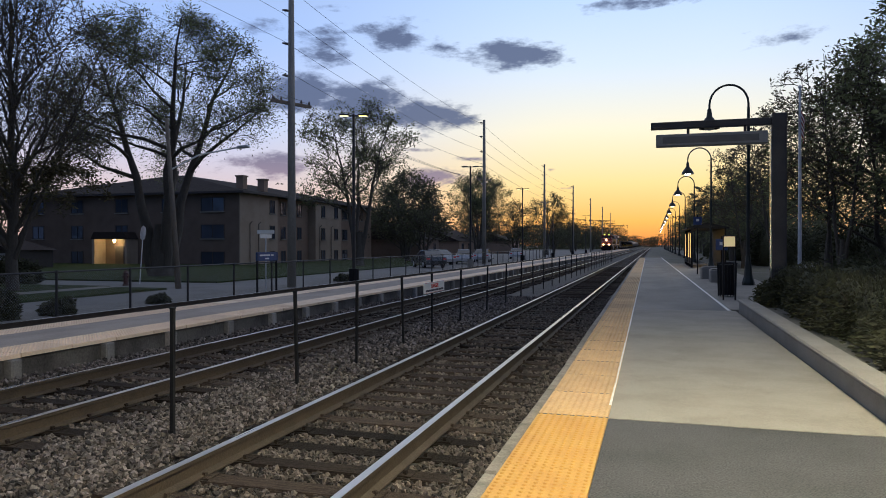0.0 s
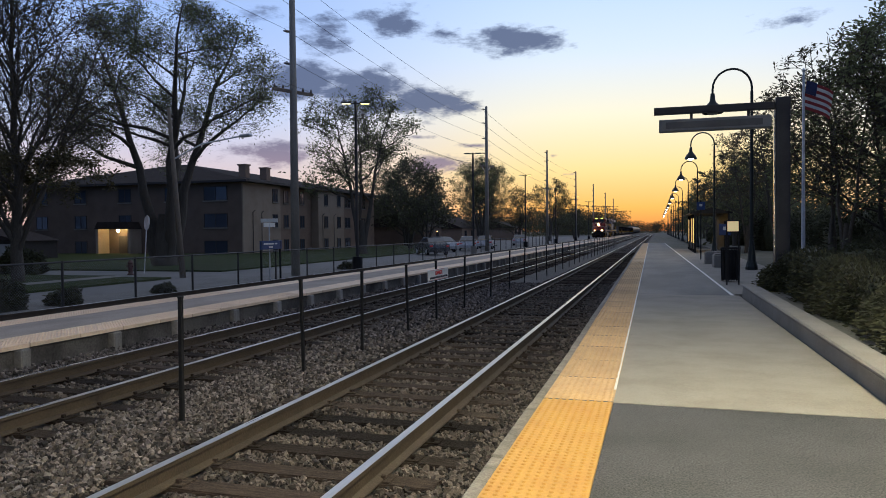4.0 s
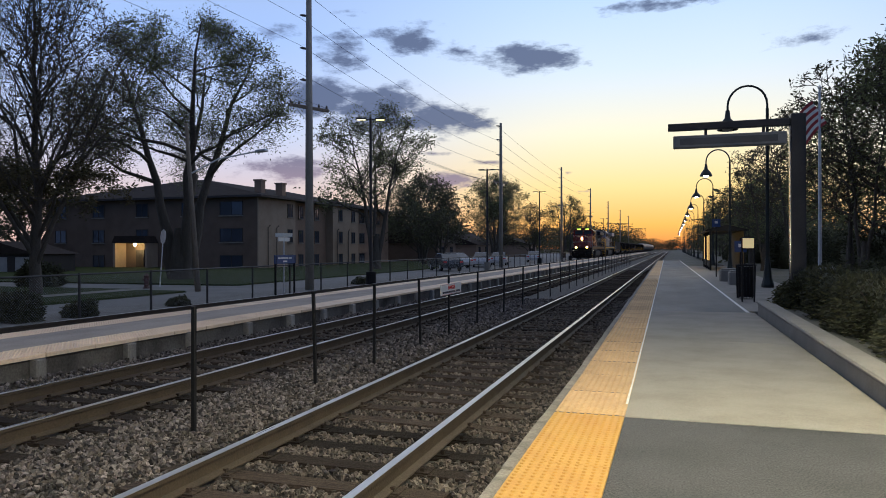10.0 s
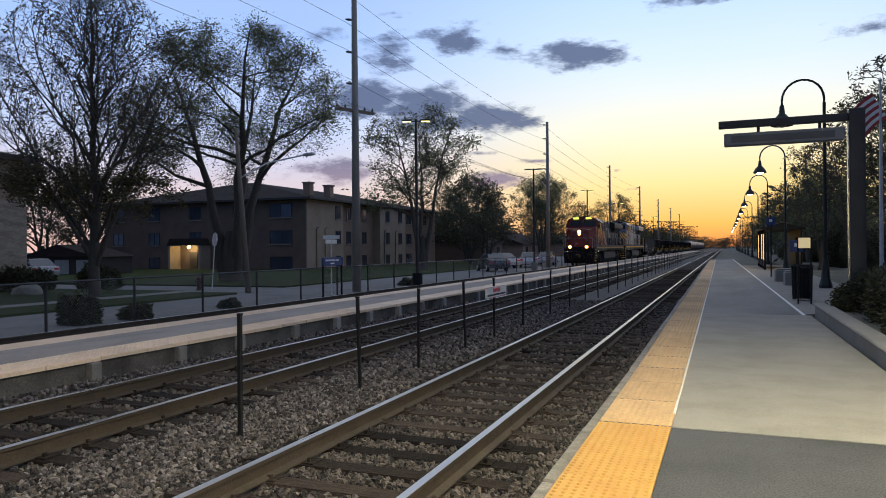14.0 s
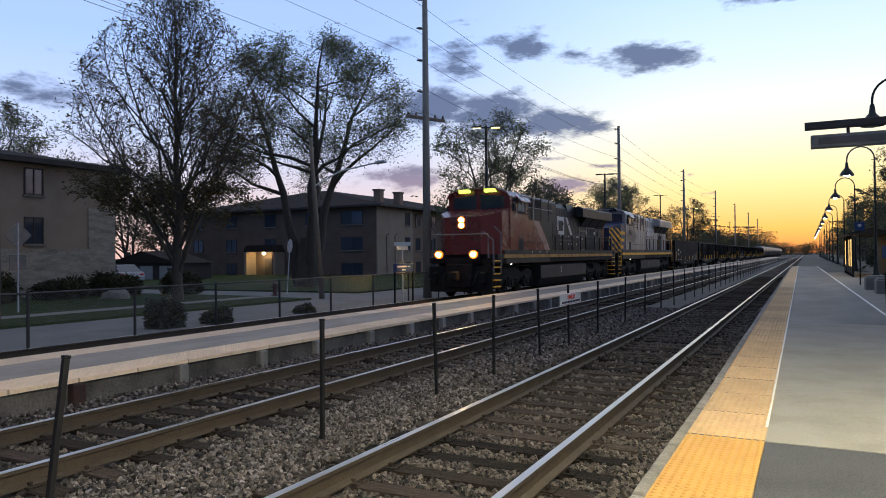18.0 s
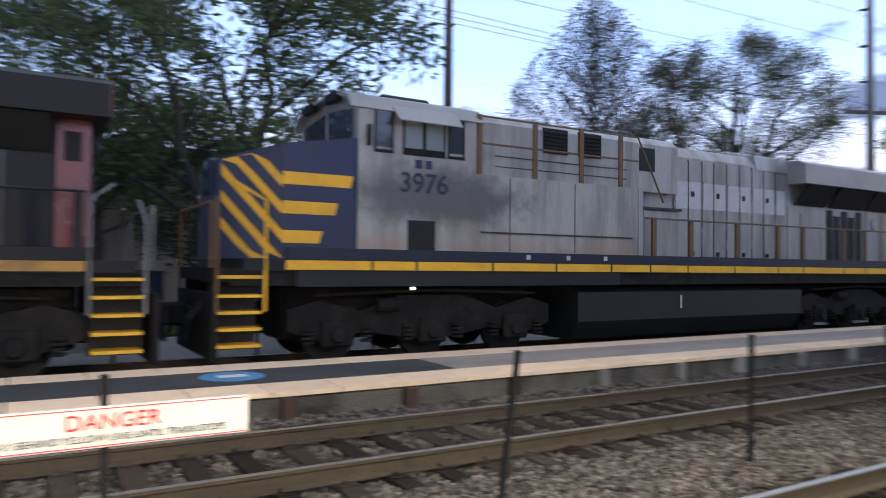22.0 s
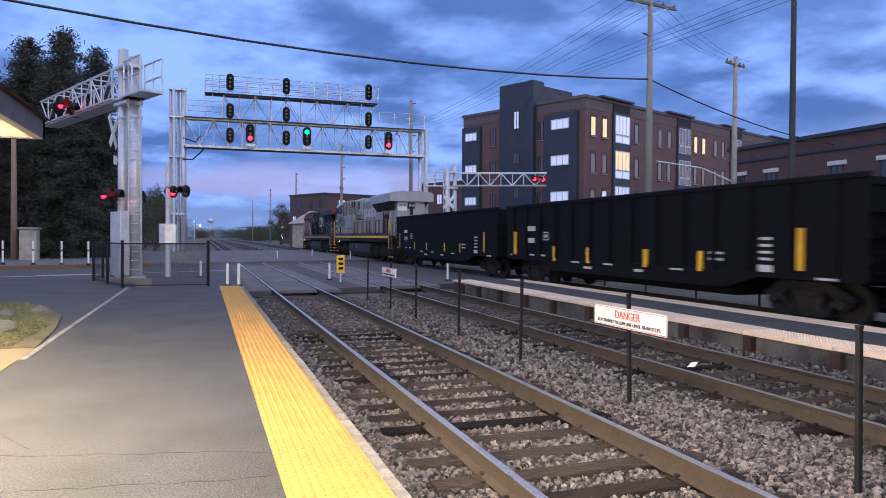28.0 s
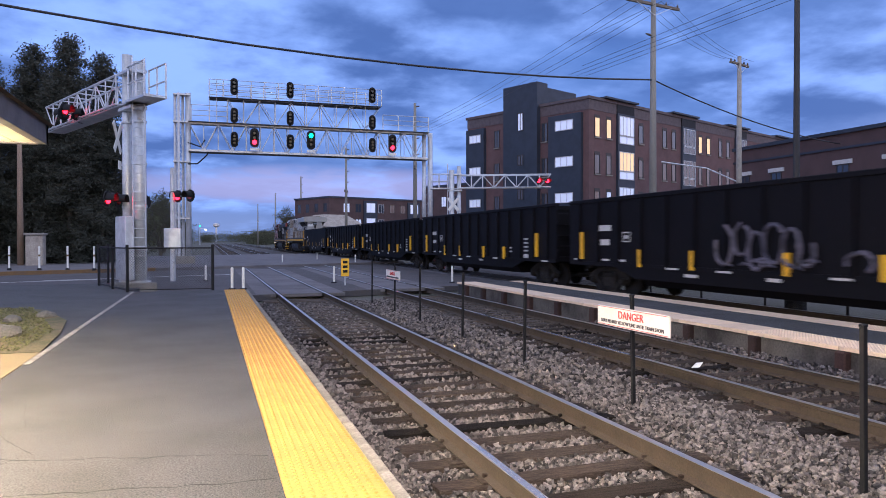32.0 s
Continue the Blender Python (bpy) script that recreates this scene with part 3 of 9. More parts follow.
def grimy_side():
    """The weathered grey, with a soft dark soot cloud on the cab side and rust washing down to the sill."""
    m = M_GREY.copy()
    m.name = "loco_grey_grimy"
    nt = m.node_tree
    N, L = nt.nodes, nt.links
    b = N["Principled BSDF"]
    src = b.inputs["Base Color"].links[0].from_socket
    tc, sep = N.new("ShaderNodeTexCoord"), N.new("ShaderNodeSeparateXYZ")
    L.new(tc.outputs["Object"], sep.inputs[0])

    def op(kind, a, c):
        n = N.new("ShaderNodeMath")
        n.operation = kind
        for i, v in enumerate((a, c)):
            if isinstance(v, (int, float)):
                n.inputs[i].default_value = v
            else:
                L.new(v, n.inputs[i])
        return n.outputs[0]

    def noise(scale, seed):
        n = N.new("ShaderNodeTexNoise")
        n.noise_dimensions = "4D"
        n.inputs["W"].default_value, n.inputs["Scale"].default_value, n.inputs["Detail"].default_value, n.inputs["Roughness"].default_value = seed, scale, 8, 0.68
        L.new(tc.outputs["Object"], n.inputs["Vector"])
        return op("SUBTRACT", n.outputs[0], 0.5)

    def smooth(v, lo, hi, most):
        n = N.new("ShaderNodeMapRange")
        n.interpolation_type = "SMOOTHSTEP"
        n.inputs[1].default_value, n.inputs[2].default_value, n.inputs[4].default_value = lo, hi, most
        L.new(v, n.inputs[0])
        return n.outputs[0]

    def over(fac, a, colour):
        n = N.new("ShaderNodeMix")
        n.data_type = "RGBA"
        L.new(fac, n.inputs[0]), L.new(a, n.inputs[6])
        n.inputs[7].default_value = (*colour, 1)
        return n.outputs[2]

    dy, dz = op("DIVIDE", op("SUBTRACT", sep.outputs[1], 3.0), 1.75), op("DIVIDE", op("SUBTRACT", sep.outputs[2], 3.08), 0.5)
    d = op("SQRT", op("ADD", op("MULTIPLY", dy, dy), op("MULTIPLY", dz, dz)), 0)
    soot = smooth(op("ADD", d, op("MULTIPLY", noise(2.4, 3.0), 1.9)), 1.45, 0.6, 0.92)
    rust = smooth(op("ADD", sep.outputs[2], op("MULTIPLY", noise(1.6, 7.0), 1.8)), 2.55, 1.9, 0.75)
    spots = smooth(noise(7.0, 5.0), 0.12, 0.26, 0.6)
    L.new(over(spots, over(soot, over(rust, src, (0.36, 0.26, 0.17)), (0.10, 0.095, 0.09)), (0.22, 0.18, 0.15)), b.inputs["Base Color"])
    return m


M_CABSIDE = grimy_side()
M_DULLRAIL = mat("handrail_grey", (0.22, 0.21, 0.20), 0.5, var=0.1, bump=0.04)
M_STEELW = mat("wheel_steel", (0.024, 0.021, 0.019), 0.6, 0.4, var=0.2, bump=0.1)
M_PALE = mat("pale_paint", (0.62, 0.6, 0.56), 0.6, var=0.1, scale=4, second=(0.45, 0.43, 0.4))
M_GLASS = glass("cab_glass", (0.045, 0.055, 0.075), 0.04)
# headlight and ditch discs glow orange in place of the lamps' halo
HEAD = glow("headlight", (1.0, 0.25, 0.025), 1.5)
BULBS = glow("headlight_bulb", (1.0, 0.55, 0.16), 420.0)
DITCH = glow("ditch_light", (1.0, 0.25, 0.025), 1.5)
BOARD = glow("number_board", (0.75, 0.95, 0.10), 1.6)
MARKER = glow("walkway_lamp", (1.0, 0.85, 0.6), 3.0)
WHEELS = []


def wheelset(parent, y, r):
    ws = new("wheelset")
    ws.parent = parent
    ws.location = (0, y, r)
    for s in (-1, 1):
        g = Geo().cyl((s * 0.69, 0, 0), (s * 0.83, 0, 0), r, r * 0.985, 24).cyl((s * 0.83, 0, 0), (s * 0.86, 0, 0), r * 0.62, r * 0.55, 20)
        for k in range(3):
            a = k * 2.094
            g.cyl((s * 0.86, 0.3 * r * math.cos(a), 0.3 * r * math.sin(a)), (s * 0.875, 0.3 * r * math.cos(a), 0.3 * r * math.sin(a)), 0.09, 0.07, 8)
        part("wheel", g, M_STEELW, ws)
    part("axle", Geo().cyl((-0.7, 0, 0), (0.7, 0, 0), 0.1, 0.1, 10), M_UNDER, ws)
    WHEELS.append((ws, r))
    return ws


def hand_rail(lo, x, ys, z0, z1, m):
    """Stanchions with a rail along their tops."""
    for y in ys:
        part("stanchion", Geo().box(x - 0.05, y - 0.06, z0, x + 0.01, y + 0.06, z1), m, lo, "grimy yellow stanchion" if m is M_YDIRT else "")
    part("handrail", Geo().tube([(x, ys[0] - 0.3, z1 - 0.02), (x, ys[-1] + 0.1, z1)], 0.022, 6), m, lo)


def locomotive(name, label, red):
    lo = thing(name, label, "locomotive")
    nose_m, body_m, sill_m, stripe_m = (M_RED, M_DARK, M_DARK, M_YDIM) if red else (M_BLUE, M_GREY, M_NAVYSILL, M_YEL)
    cab_m = M_RED if red else M_GREY
    rail_m = M_DULLRAIL if red else M_YDIRT
    hood_x = 0.95
    c, f = (1.1, 1.6) if red else (0.0, 0.0)   # the red engine's cab and front end sit further back
    # frame and deck
    part("underframe", Geo().prism([(-1.5, 1.42), (1.5, 1.42), (1.5, 1.52), (1.3, 1.42), (-1.3, 1.42)][:2] + [(1.5, 1.62), (-1.5, 1.62)], "y", -0.9 + f, 21.1), M_UNDER, lo)
    part("walkway_deck", box(-1.54, -0.7 + f, 1.62, 1.54, 21.0, 1.80), M_DARK, lo)
    for s in (-1, 1):
        part("side_sill", box(s * 1.545, f, 1.80, s * 1.50, 20.4, 1.99), sill_m, lo, "dark blue sill band" if not red else "")
        y = f
        for ln in (1.6, 0.9, 1.7, 1.6, 1.55, 1.2, 1.25, 1.7, 1.75, 1.1, 1.9, 1.1, 1.4, 1.4):
            if y + ln > 20.4:
                break
            part("sill_stripe", box(s * 1.552, y, 1.64, s * 1.53, y + ln - 0.05, 1.79), stripe_m, lo, "yellow reflective stripe")
            y += ln
        part("lower_skirt", box(s * 1.53, 0.2 + f, 1.40, s * 1.49, 7.6, 1.63), M_TANK if not red else M_DARK, lo)
    # end platforms, plates, steps, couplers
    for y0, y1, d in ((-1.12 + f, -0.1 + f, -1), (20.4, 21.2, 1)):
        part("end_platform", box(-1.5, y0, 1.45, 1.5, y1, 1.66), M_UNDER, lo)
        for s in (-1, 1):
            yy = y0 if d < 0 else y1 - 0.82
            st = part("step_well", Geo().box(s * 1.0, yy + 0.0, 0.35, s * 1.06, yy + 0.76, 1.62), M_DARK, lo)
            for k in range(5):
                part("step", box(s * 1.54, yy + 0.03, 0.42 + 0.27 * k, s * 1.1, yy + 0.72, 0.47 + 0.27 * k), M_YEL if red or d < 0 or k == 0 else M_DARK, st, "steel step")
            part("grab_rail", Geo().tube([(s * 1.52, yy + (0.78 if d < 0 else -0.02), 1.0), (s * 1.52, yy + (0.78 if d < 0 else -0.02), 2.7), (s * 1.45, yy + 0.3, 2.95)], 0.03, 6), rail_m if red else M_YEL, lo)
            part("grab_rail", Geo().tube([(s * 1.52, yy + (0.0 if d < 0 else 0.75), 1.0), (s * 1.5, yy + (0.0 if d < 0 else 0.75), 2.4), (s * 1.0, yy + (0.1 if d < 0 else 0.7), 2.75)], 0.03, 6), rail_m, lo)
        yb = y0 - 0.05 if d < 0 else y1 + 0.05
        pl = part("pilot_plow", Geo().prism([(-1.45, 0.22), (1.45, 0.22), (1.5, 1.3), (-1.5, 1.3)], "y", yb, yb + 0.1), M_UNDER, lo)
        part("coupler", Geo().box(-0.14, yb - 0.55 if d < 0 else yb, 0.78, 0.14, yb if d < 0 else yb + 0.55, 1.02, c=0.03).box(-0.2, (yb - 0.7) if d < 0 else yb + 0.45, 0.7, 0.2, (yb - 0.4) if d < 0 else yb + 0.75, 1.1, c=0.05), M_UNDER, lo)
        for k in (-0.7, 0.55, 0.8):
            part("brake_hose", Geo().tube([(k, yb, 1.1), (k, yb + 0.22 * d, 0.85), (k * 0.9, yb + 0.3 * d, 0.5)], 0.03, 6), M_DARK, lo)
        part("end_rail", Geo().tube([(-1.3, yb - 0.02 * d, 1.66), (-1.3, yb, 2.65), (1.3, yb, 2.65), (1.3, yb, 1.66)], 0.028, 6), rail_m, lo)
    # trucks
    for yc in (3.0, 17.5):
        part("truck_bolster", Geo().box(-0.62, yc - 2.75, 0.4, 0.62, yc + 2.75, 1.42, c=0.05), M_UNDER, lo, "grimy traction motors and bolster")
        for s in (-1, 1):
            prof = [(yc - 2.85, 0.62), (yc - 2.2, 0.42), (yc - 1.4, 0.58), (yc - 0.5, 0.42), (yc + 0.5, 0.42), (yc + 1.4, 0.58), (yc + 2.2, 0.42), (yc + 2.85, 0.62),
                    (yc + 2.85, 1.0), (yc + 2.3, 1.15), (yc + 1.5, 0.95), (yc + 0.7, 1.22), (yc - 0.7, 1.22), (yc - 1.5, 0.95), (yc - 2.3, 1.15), (yc - 2.85, 1.0)]
            fr = part("truck_sideframe", Geo().prism(prof, "x", s * 1.02, s * 1.2), M_UNDER, lo, "grimy cast truck frame")
            for dy in (-1.95, 0, 1.95):
                part("axle_box", Geo().box(s * 1.2, yc + dy - 0.3, 0.32, s * 1.3, yc + dy + 0.3, 0.82, c=0.04).cyl((s * 1.3, yc + dy, 0.55), (s * 1.37, yc + dy, 0.55), 0.17, 0.13, 14), M_UNDER, fr)
                for q in (-0.55, 0.55):
                    g = Geo()
                    for k in range(4):
                        g.cyl((s * 1.26, yc + dy + q, 0.40 + 0.08 * k), (s * 1.26, yc + dy + q, 0.445 + 0.08 * k), 0.11, 0.11, 10)
                    part("spring", g, M_UNDER, fr)
            part("brake_cylinder", Geo().cyl((s * 1.25, yc - 1.2, 1.05), (s * 1.25, yc - 0.75, 1.05), 0.13, 0.13, 12).tube([(s * 1.28, yc - 2.4, 1.24), (s * 1.3, yc, 1.32), (s * 1.28, yc + 2.4, 1.24)], 0.03, 6), M_UNDER, fr)
        for dy in (-1.95, 0, 1.95):
            wheelset(lo, yc + dy, 0.53)
    # fuel tank, reservoirs
    part("fuel_tank", Geo().prism([(-1.2, 0.22), (1.2, 0.22), (1.46, 0.62), (1.46, 1.24), (1.2, 1.36), (-1.2, 1.36), (-1.46, 1.24), (-1.46, 0.62)], "y", 6.45, 14.35), M_TANK, lo, "dark grey fuel tank")
    for s in (-1, 1):
        part("fuel_gauge", box(s * 1.465, 9.6, 0.85, s * 1.475, 9.66, 1.15), M_PALE, lo)
        part("air_pipe", Geo().tube([(s * 1.4, 6.5, 1.44), (s * 1.42, 10, 1.43), (s * 1.4, 14.3, 1.44)], 0.035, 6), M_UNDER, lo)
    # nose and cab
    ng = Geo()
    b0, b1 = -0.05 + f, -0.92 + f   # where the nose bevel starts and ends
    prof = [(-1.46, 1.5 + c), (-1.46, b0), (-0.85, b1), (0.85, b1), (1.46, b0), (1.46, 1.5 + c)]
    topz = [3.86, 3.62, 3.40, 3.40, 3.62, 3.86]
    ng.add([(x, y, 1.8) for x, y in prof] + [(x, y, z) for (x, y), z in zip(prof, topz)], [(k, (k + 1) % 6, 6 + (k + 1) % 6, 6 + k) for k in range(6)] + [(5, 4, 3, 2, 1, 0), (6, 7, 10, 11), (7, 8, 9, 10)])
    nose = part("nose", ng, nose_m, lo, "striped dark blue nose" if not red else "bright red nose")
    part("nose_door", box(-0.36, b1 - 0.03, 1.85, 0.36, b1 + 0.02, 3.0), nose_m, nose)
    cab = part("cab", Geo().prism([(-1.5, 1.8), (1.5, 1.8), (1.5, 4.34), (1.34, 4.5), (0.8, 4.66), (-0.8, 4.66), (-1.34, 4.5), (-1.5, 4.34)], "y", 1.3 + c, 3.78 + c * 0.82), M_CABSIDE if not red else cab_m, lo)
    part("cab_roof", Geo().prism([(1.55, 4.33), (1.38, 4.56), (0.82, 4.72), (-0.82, 4.72), (-1.38, 4.56), (-1.55, 4.33), (-1.5, 4.33), (-1.33, 4.49), (-0.8, 4.66), (0.8, 4.66), (1.33, 4.49), (1.5, 4.33)], "y", 1.13 + c, 3.92 + c * 0.82), M_GREY2 if not red else M_RED, lo)
    part("air_conditioner", Geo().box(-0.5, 2.2 + c, 4.72, 0.5, 3.3 + c, 4.86, c=0.04), M_DARK, lo)
    for s in (-1, 1):
        part("windshield", Geo().prism([(s * 0.1, 3.82), (s * 1.25, 3.86), (s * 1.22, 4.36), (s * 0.1, 4.46)], "y", 1.27 + c, 1.31 + c), M_GLASS, cab, "dark cab windshield")
        part("number_board_light", box(s * 0.62 - 0.26, 1.08 + c, 4.55, s * 0.62 + 0.26, 1.2 + c, 4.70), BOARD if red else M_DARK, cab, "glowing yellow-green number board" if red else "")
        for a, b in ((1.64, 1.95), (2.22, 2.60), (2.66, 3.05), (3.18, 3.48)):
            mid = a in (2.22, 2.66)
            w_ = part("cab_window", box(s * 1.495, a + c, 3.74 if mid else 3.72, s * 1.508, b + c, 4.16 if mid else 4.31), M_PALEGLASS if mid else M_GLASS, cab, "sliding cab window, middle panes paled for reflected sky")
            part("window_frame", Geo().box(s * 1.49, a - 0.04 + c, 3.67, s * 1.516, a + c, 4.32).box(s * 1.49, b + c, 3.67, s * 1.516, b + 0.035 + c, 4.32).box(s * 1.49, a - 0.04 + c, 3.62, s * 1.52, b + 0.035 + c, 3.67 if not mid else 3.735), M_BLACK if not red else M_UNDER, w_, "black window frame" if not red else "")
        part("sunshade", Geo().prism([(s * 1.48, 4.40), (s * 1.76, 4.15), (s * 1.76, 4.17), (s * 1.48, 4.44)], "y", 1.98 + c, 3.32 + c), M_GREY2 if not red else M_RED, cab)
        part("cab_vent", box(s * 1.497, 2.30 + c, 1.94, s * 1.512, 2.88 + c, 2.5), M_VENT, cab)
        part("mirror", Geo().box(s * 1.52, 1.45 + c, 3.7, s * 1.66, 1.48 + c, 4.05), M_DARK, cab)
        # nose stripes
        if not red:
            for k, ye in enumerate((0.66, 0.94, 1.23)):
                z = 2.06 + 0.46 * k
                part("nose_stripe", Geo().prism([(b0, z), (ye - 0.06, z), (ye, z + 0.2), (b0, z + 0.2)], "x", s * 1.46, s * 1.467), M_YEL, nose, "yellow stripe")
            for k in range(5):
                z = 1.24 + 0.42 * k
                g = Geo()
                ramp = [(u, z + 1.05 * (1 - u)) for u in (0.0, 0.25, 0.5, 0.75, 1.0)]
                for (u0, z0), (u1, z1) in zip(ramp, ramp[1:]):
                    lo_, hi_ = 1.82, 3.36
                    q = []
                    for u, zz in ((u0, z0), (u1, z1), (u1, z1 + 0.17), (u0, z0 + 0.17)):
                        q.append((s * (0.85 + 0.61 * u + 0.006), b1 + (b0 - b1) * u - 0.006, min(max(zz, lo_), hi_ + 0.2 * u)))
                    if q[0][2] < q[3][2] or q[1][2] < q[2][2]:
                        g.add(q + [(x - s * 0.012, y + 0.012, zz) for x, y, zz in q], [(0, 1, 2, 3), (4, 7, 6, 5), (0, 4, 5, 1), (3, 2, 6, 7)])
                part("nose_stripe", g, M_YEL, nose, "yellow slanting stripe")
        else:
            part("ditch_light", Geo().cyl((s * 0.80, -0.02, 1.8), (s * 0.80, 0.08, 1.8), 0.17, 0.17, 16), DITCH, lo, "glowing ditch light")
            part("ditch_bulb", Geo().cyl((s * 0.80, -0.035, 1.8), (s * 0.80, -0.021, 1.8), 0.085, 0.085, 12), BULBS, lo, "bright bulb")
            part("ditch_light_box", box(s * 0.80 - 0.19, 0.09, 1.55, s * 0.80 + 0.19, 0.28, 2.02, c=0.03), M_UNDER, lo)
        part("step_lamp", Geo().cyl((s * 1.52, 2.4, 1.36), (s * 1.56, 2.4, 1.36), 0.03, 0.03, 8), MARKER, lo)
    part("headlight_box", box(-0.26, b1 - 0.08, 2.86, 0.26, b1 + 0.14, 3.46, c=0.04), nose_m, nose)
    for k in (0, 1):
        part("headlight", Geo().cyl((0, b1 - 0.12, 3.04 + 0.23 * k), (0, b1 - 0.08, 3.04 + 0.23 * k), 0.15, 0.15, 16), HEAD if red else M_GLASS, nose, "glowing headlight" if red else "unlit headlight")
        if red:
            part("headlight_bulb", Geo().cyl((0, b1 - 0.135, 3.04 + 0.23 * k), (0, b1 - 0.121, 3.04 + 0.23 * k), 0.08, 0.08, 12), BULBS, nose, "bright bulb")
    # hood: inverter cabinet, engine hood, radiator
    hood = part("engine_hood", Geo().prism([(-hood_x, 1.8), (hood_x, 1.8), (hood_x, 4.3), (hood_x - 0.22, 4.55), (-hood_x + 0.22, 4.55), (-hood_x, 4.3)], "y", 3.75, 20.36), body_m, lo, "weathered grey engine hood with rust streaks" if not red else "black engine hood")
    part("control_cabinet", Geo().prism([(-1.5, 1.8), (1.5, 1.8), (1.5, 3.4), (-1.5, 3.4)], "y", 3.75, 8.3), body_m if red else M_CABSIDE, lo)
    part("upper_cabinet", Geo().prism([(-1.12, 3.4), (1.12, 3.4), (1.12, 4.45), (0.9, 4.62), (-0.9, 4.62), (-1.12, 4.45)], "y", 3.75, 9.9), body_m, lo)
    for s in (-1, 1):
        if red:
            part("paint_sweep", Geo().prism([(3.76, 1.99), (7.0, 1.99), (6.2, 2.7), (5.25, 3.39), (3.76, 3.39)], "x", s * 1.5, s * 1.506), M_RED, lo, "red paint reaching back")
            part("paint_sweep", Geo().prism([(7.0, 1.99), (7.75, 1.99), (6.95, 2.75), (6.1, 3.39), (5.25, 3.39), (6.2, 2.7)], "x", s * 1.5, s * 1.506), M_SWEEP, lo, "pale dusty stripe behind the red paint")
        for a, b in ((5.74, 6.42), (6.72, 7.4)):
            v = part("cooling_vent", box(s * 1.10, a, 4.0, s * 1.128, b, 4.5), M_VENT, lo)
            for k in range(6):
                part("louvre", Geo().prism([(s * 1.125, 4.02 + 0.08 * k), (s * 1.15, 4.0 + 0.08 * k), (s * 1.15, 4.015 + 0.08 * k), (s * 1.125, 4.05 + 0.08 * k)], "y", a + 0.02, b - 0.02), M_UNDER, v)
        part("cooling_vent", box(s * 1.10, 8.6, 3.85, s * 1.135, 9.1, 4.36), M_VENT, lo)
        part("cabinet_box", box(s * 0.95, 8.55, 1.8, s * 1.3, 9.75, 3.0, c=0.03), body_m, lo)
        part("cabinet_shelf", box(s * 0.95, 8.5, 3.0, s * 1.34, 9.8, 3.05), M_SEAM, lo)
        # upper guard rails on the cabinet
        for y in (3.88, 5.25, 6.5, 7.65):
            part("guard_post", box(s * 1.5, y - 0.055, 3.4, s * 1.46, y + 0.055, 4.5), rail_m if not red else M_DARK, lo)
        for z in (3.98, 4.48):
            part("guard_rail", Geo().tube([(s * 1.47, 3.85, z), (s * 1.47, 8.2, z)] + ([(s * 1.4, 9.1, 3.15)] if z > 4.2 else []), 0.022, 6), rail_m if not red else M_DULLRAIL, lo)
        for z in (3.62, 3.82):
            part("panel_seam", box(s * 1.12, 4.5, z, s * 1.127, 8.2, z + 0.02), M_SEAM, lo)
        for y in (4.6, 6.3):
            part("panel_seam", box(s * 1.5, y, 2.0, s * 1.507, y + 0.018, 3.38), M_SEAM, lo)
        for y in (5.0, 6.05, 7.1):
            part("sill_plate", box(s * 1.546, y, 1.86, s * 1.551, y + 0.1, 1.95), M_PALE, lo, "small white sill plate")
        part("panel_seam", box(s * 1.5, 3.9, 2.33, s * 1.52, 8.0, 2.36), M_SEAM, lo)
        part("cabinet_edge", box(s * 1.495, 8.18, 1.99, s * 1.515, 8.32, 3.4), M_GREY2 if not red else M_DARK, lo, "bright cabinet corner" if not red else "")
        if red:
            # pale paint on the upper cabinet stands in for bright sky reflections
            for a, b in ((4.72, 5.5), (6.28, 6.47)):
                part("pale_panel", box(s * 1.119, a, 3.42, s * 1.126, b, 4.42), M_SWEEPP, lo, "pale panel painted for reflected sky")
        # hood doors
        y = 9.95
        for k, w in enumerate((0.5, 0.5, 0.45, 0.5, 0.52, 0.5, 0.5, 0.5, 0.45)):
            d = part("hood_door", Geo().box(s * hood_x, y + 0.012, 1.98, s * (hood_x + 0.025), y + w - 0.012, 4.22, c=0.006), body_m, lo)
            if not red:
                part("door_patch", box(s * (hood_x + 0.024), y + 0.02, 3.12, s * (hood_x + 0.03), y + w - 0.02, 3.74), M_PATCH, d, "paler patch of paint")
            part("door_seam", box(s * hood_x, y - 0.02, 1.95, s * (hood_x + 0.031), y + 0.02, 4.24), M_SEAM, d)
            if not red and k % 2 == 0:
                part("soot_streak", Geo().prism([(y - 0.05, 3.72), (y + 0.06, 3.78), (y + 0.035, 2.9), (y + 0.02, 2.2), (y - 0.03, 2.2), (y - 0.03, 3.0)], "x", s * (hood_x + 0.0312), s * (hood_x + 0.0325)), M_STREAK, d, "dark soot streak")
            if red:
                for zz in (2.3, 2.75):
                    if (k + int(zz * 10)) % 3:
                        part("placard", box(s * (hood_x + 0.024), y + 0.14, zz, s * (hood_x + 0.029), y + 0.26, zz + 0.1), M_PALE, d, "small pale placard")
            if k % 2:
                part("latch", Geo().box(s * (hood_x + 0.024), y + 0.1, 3.4, s * (hood_x + 0.05), y + 0.2, 3.52), M_DARK, d)
                part("hinge", Geo().box(s * (hood_x + 0.024), y + 0.1, 2.02, s * (hood_x + 0.05), y + 0.2, 2.12), M_DARK, d)
            y += w
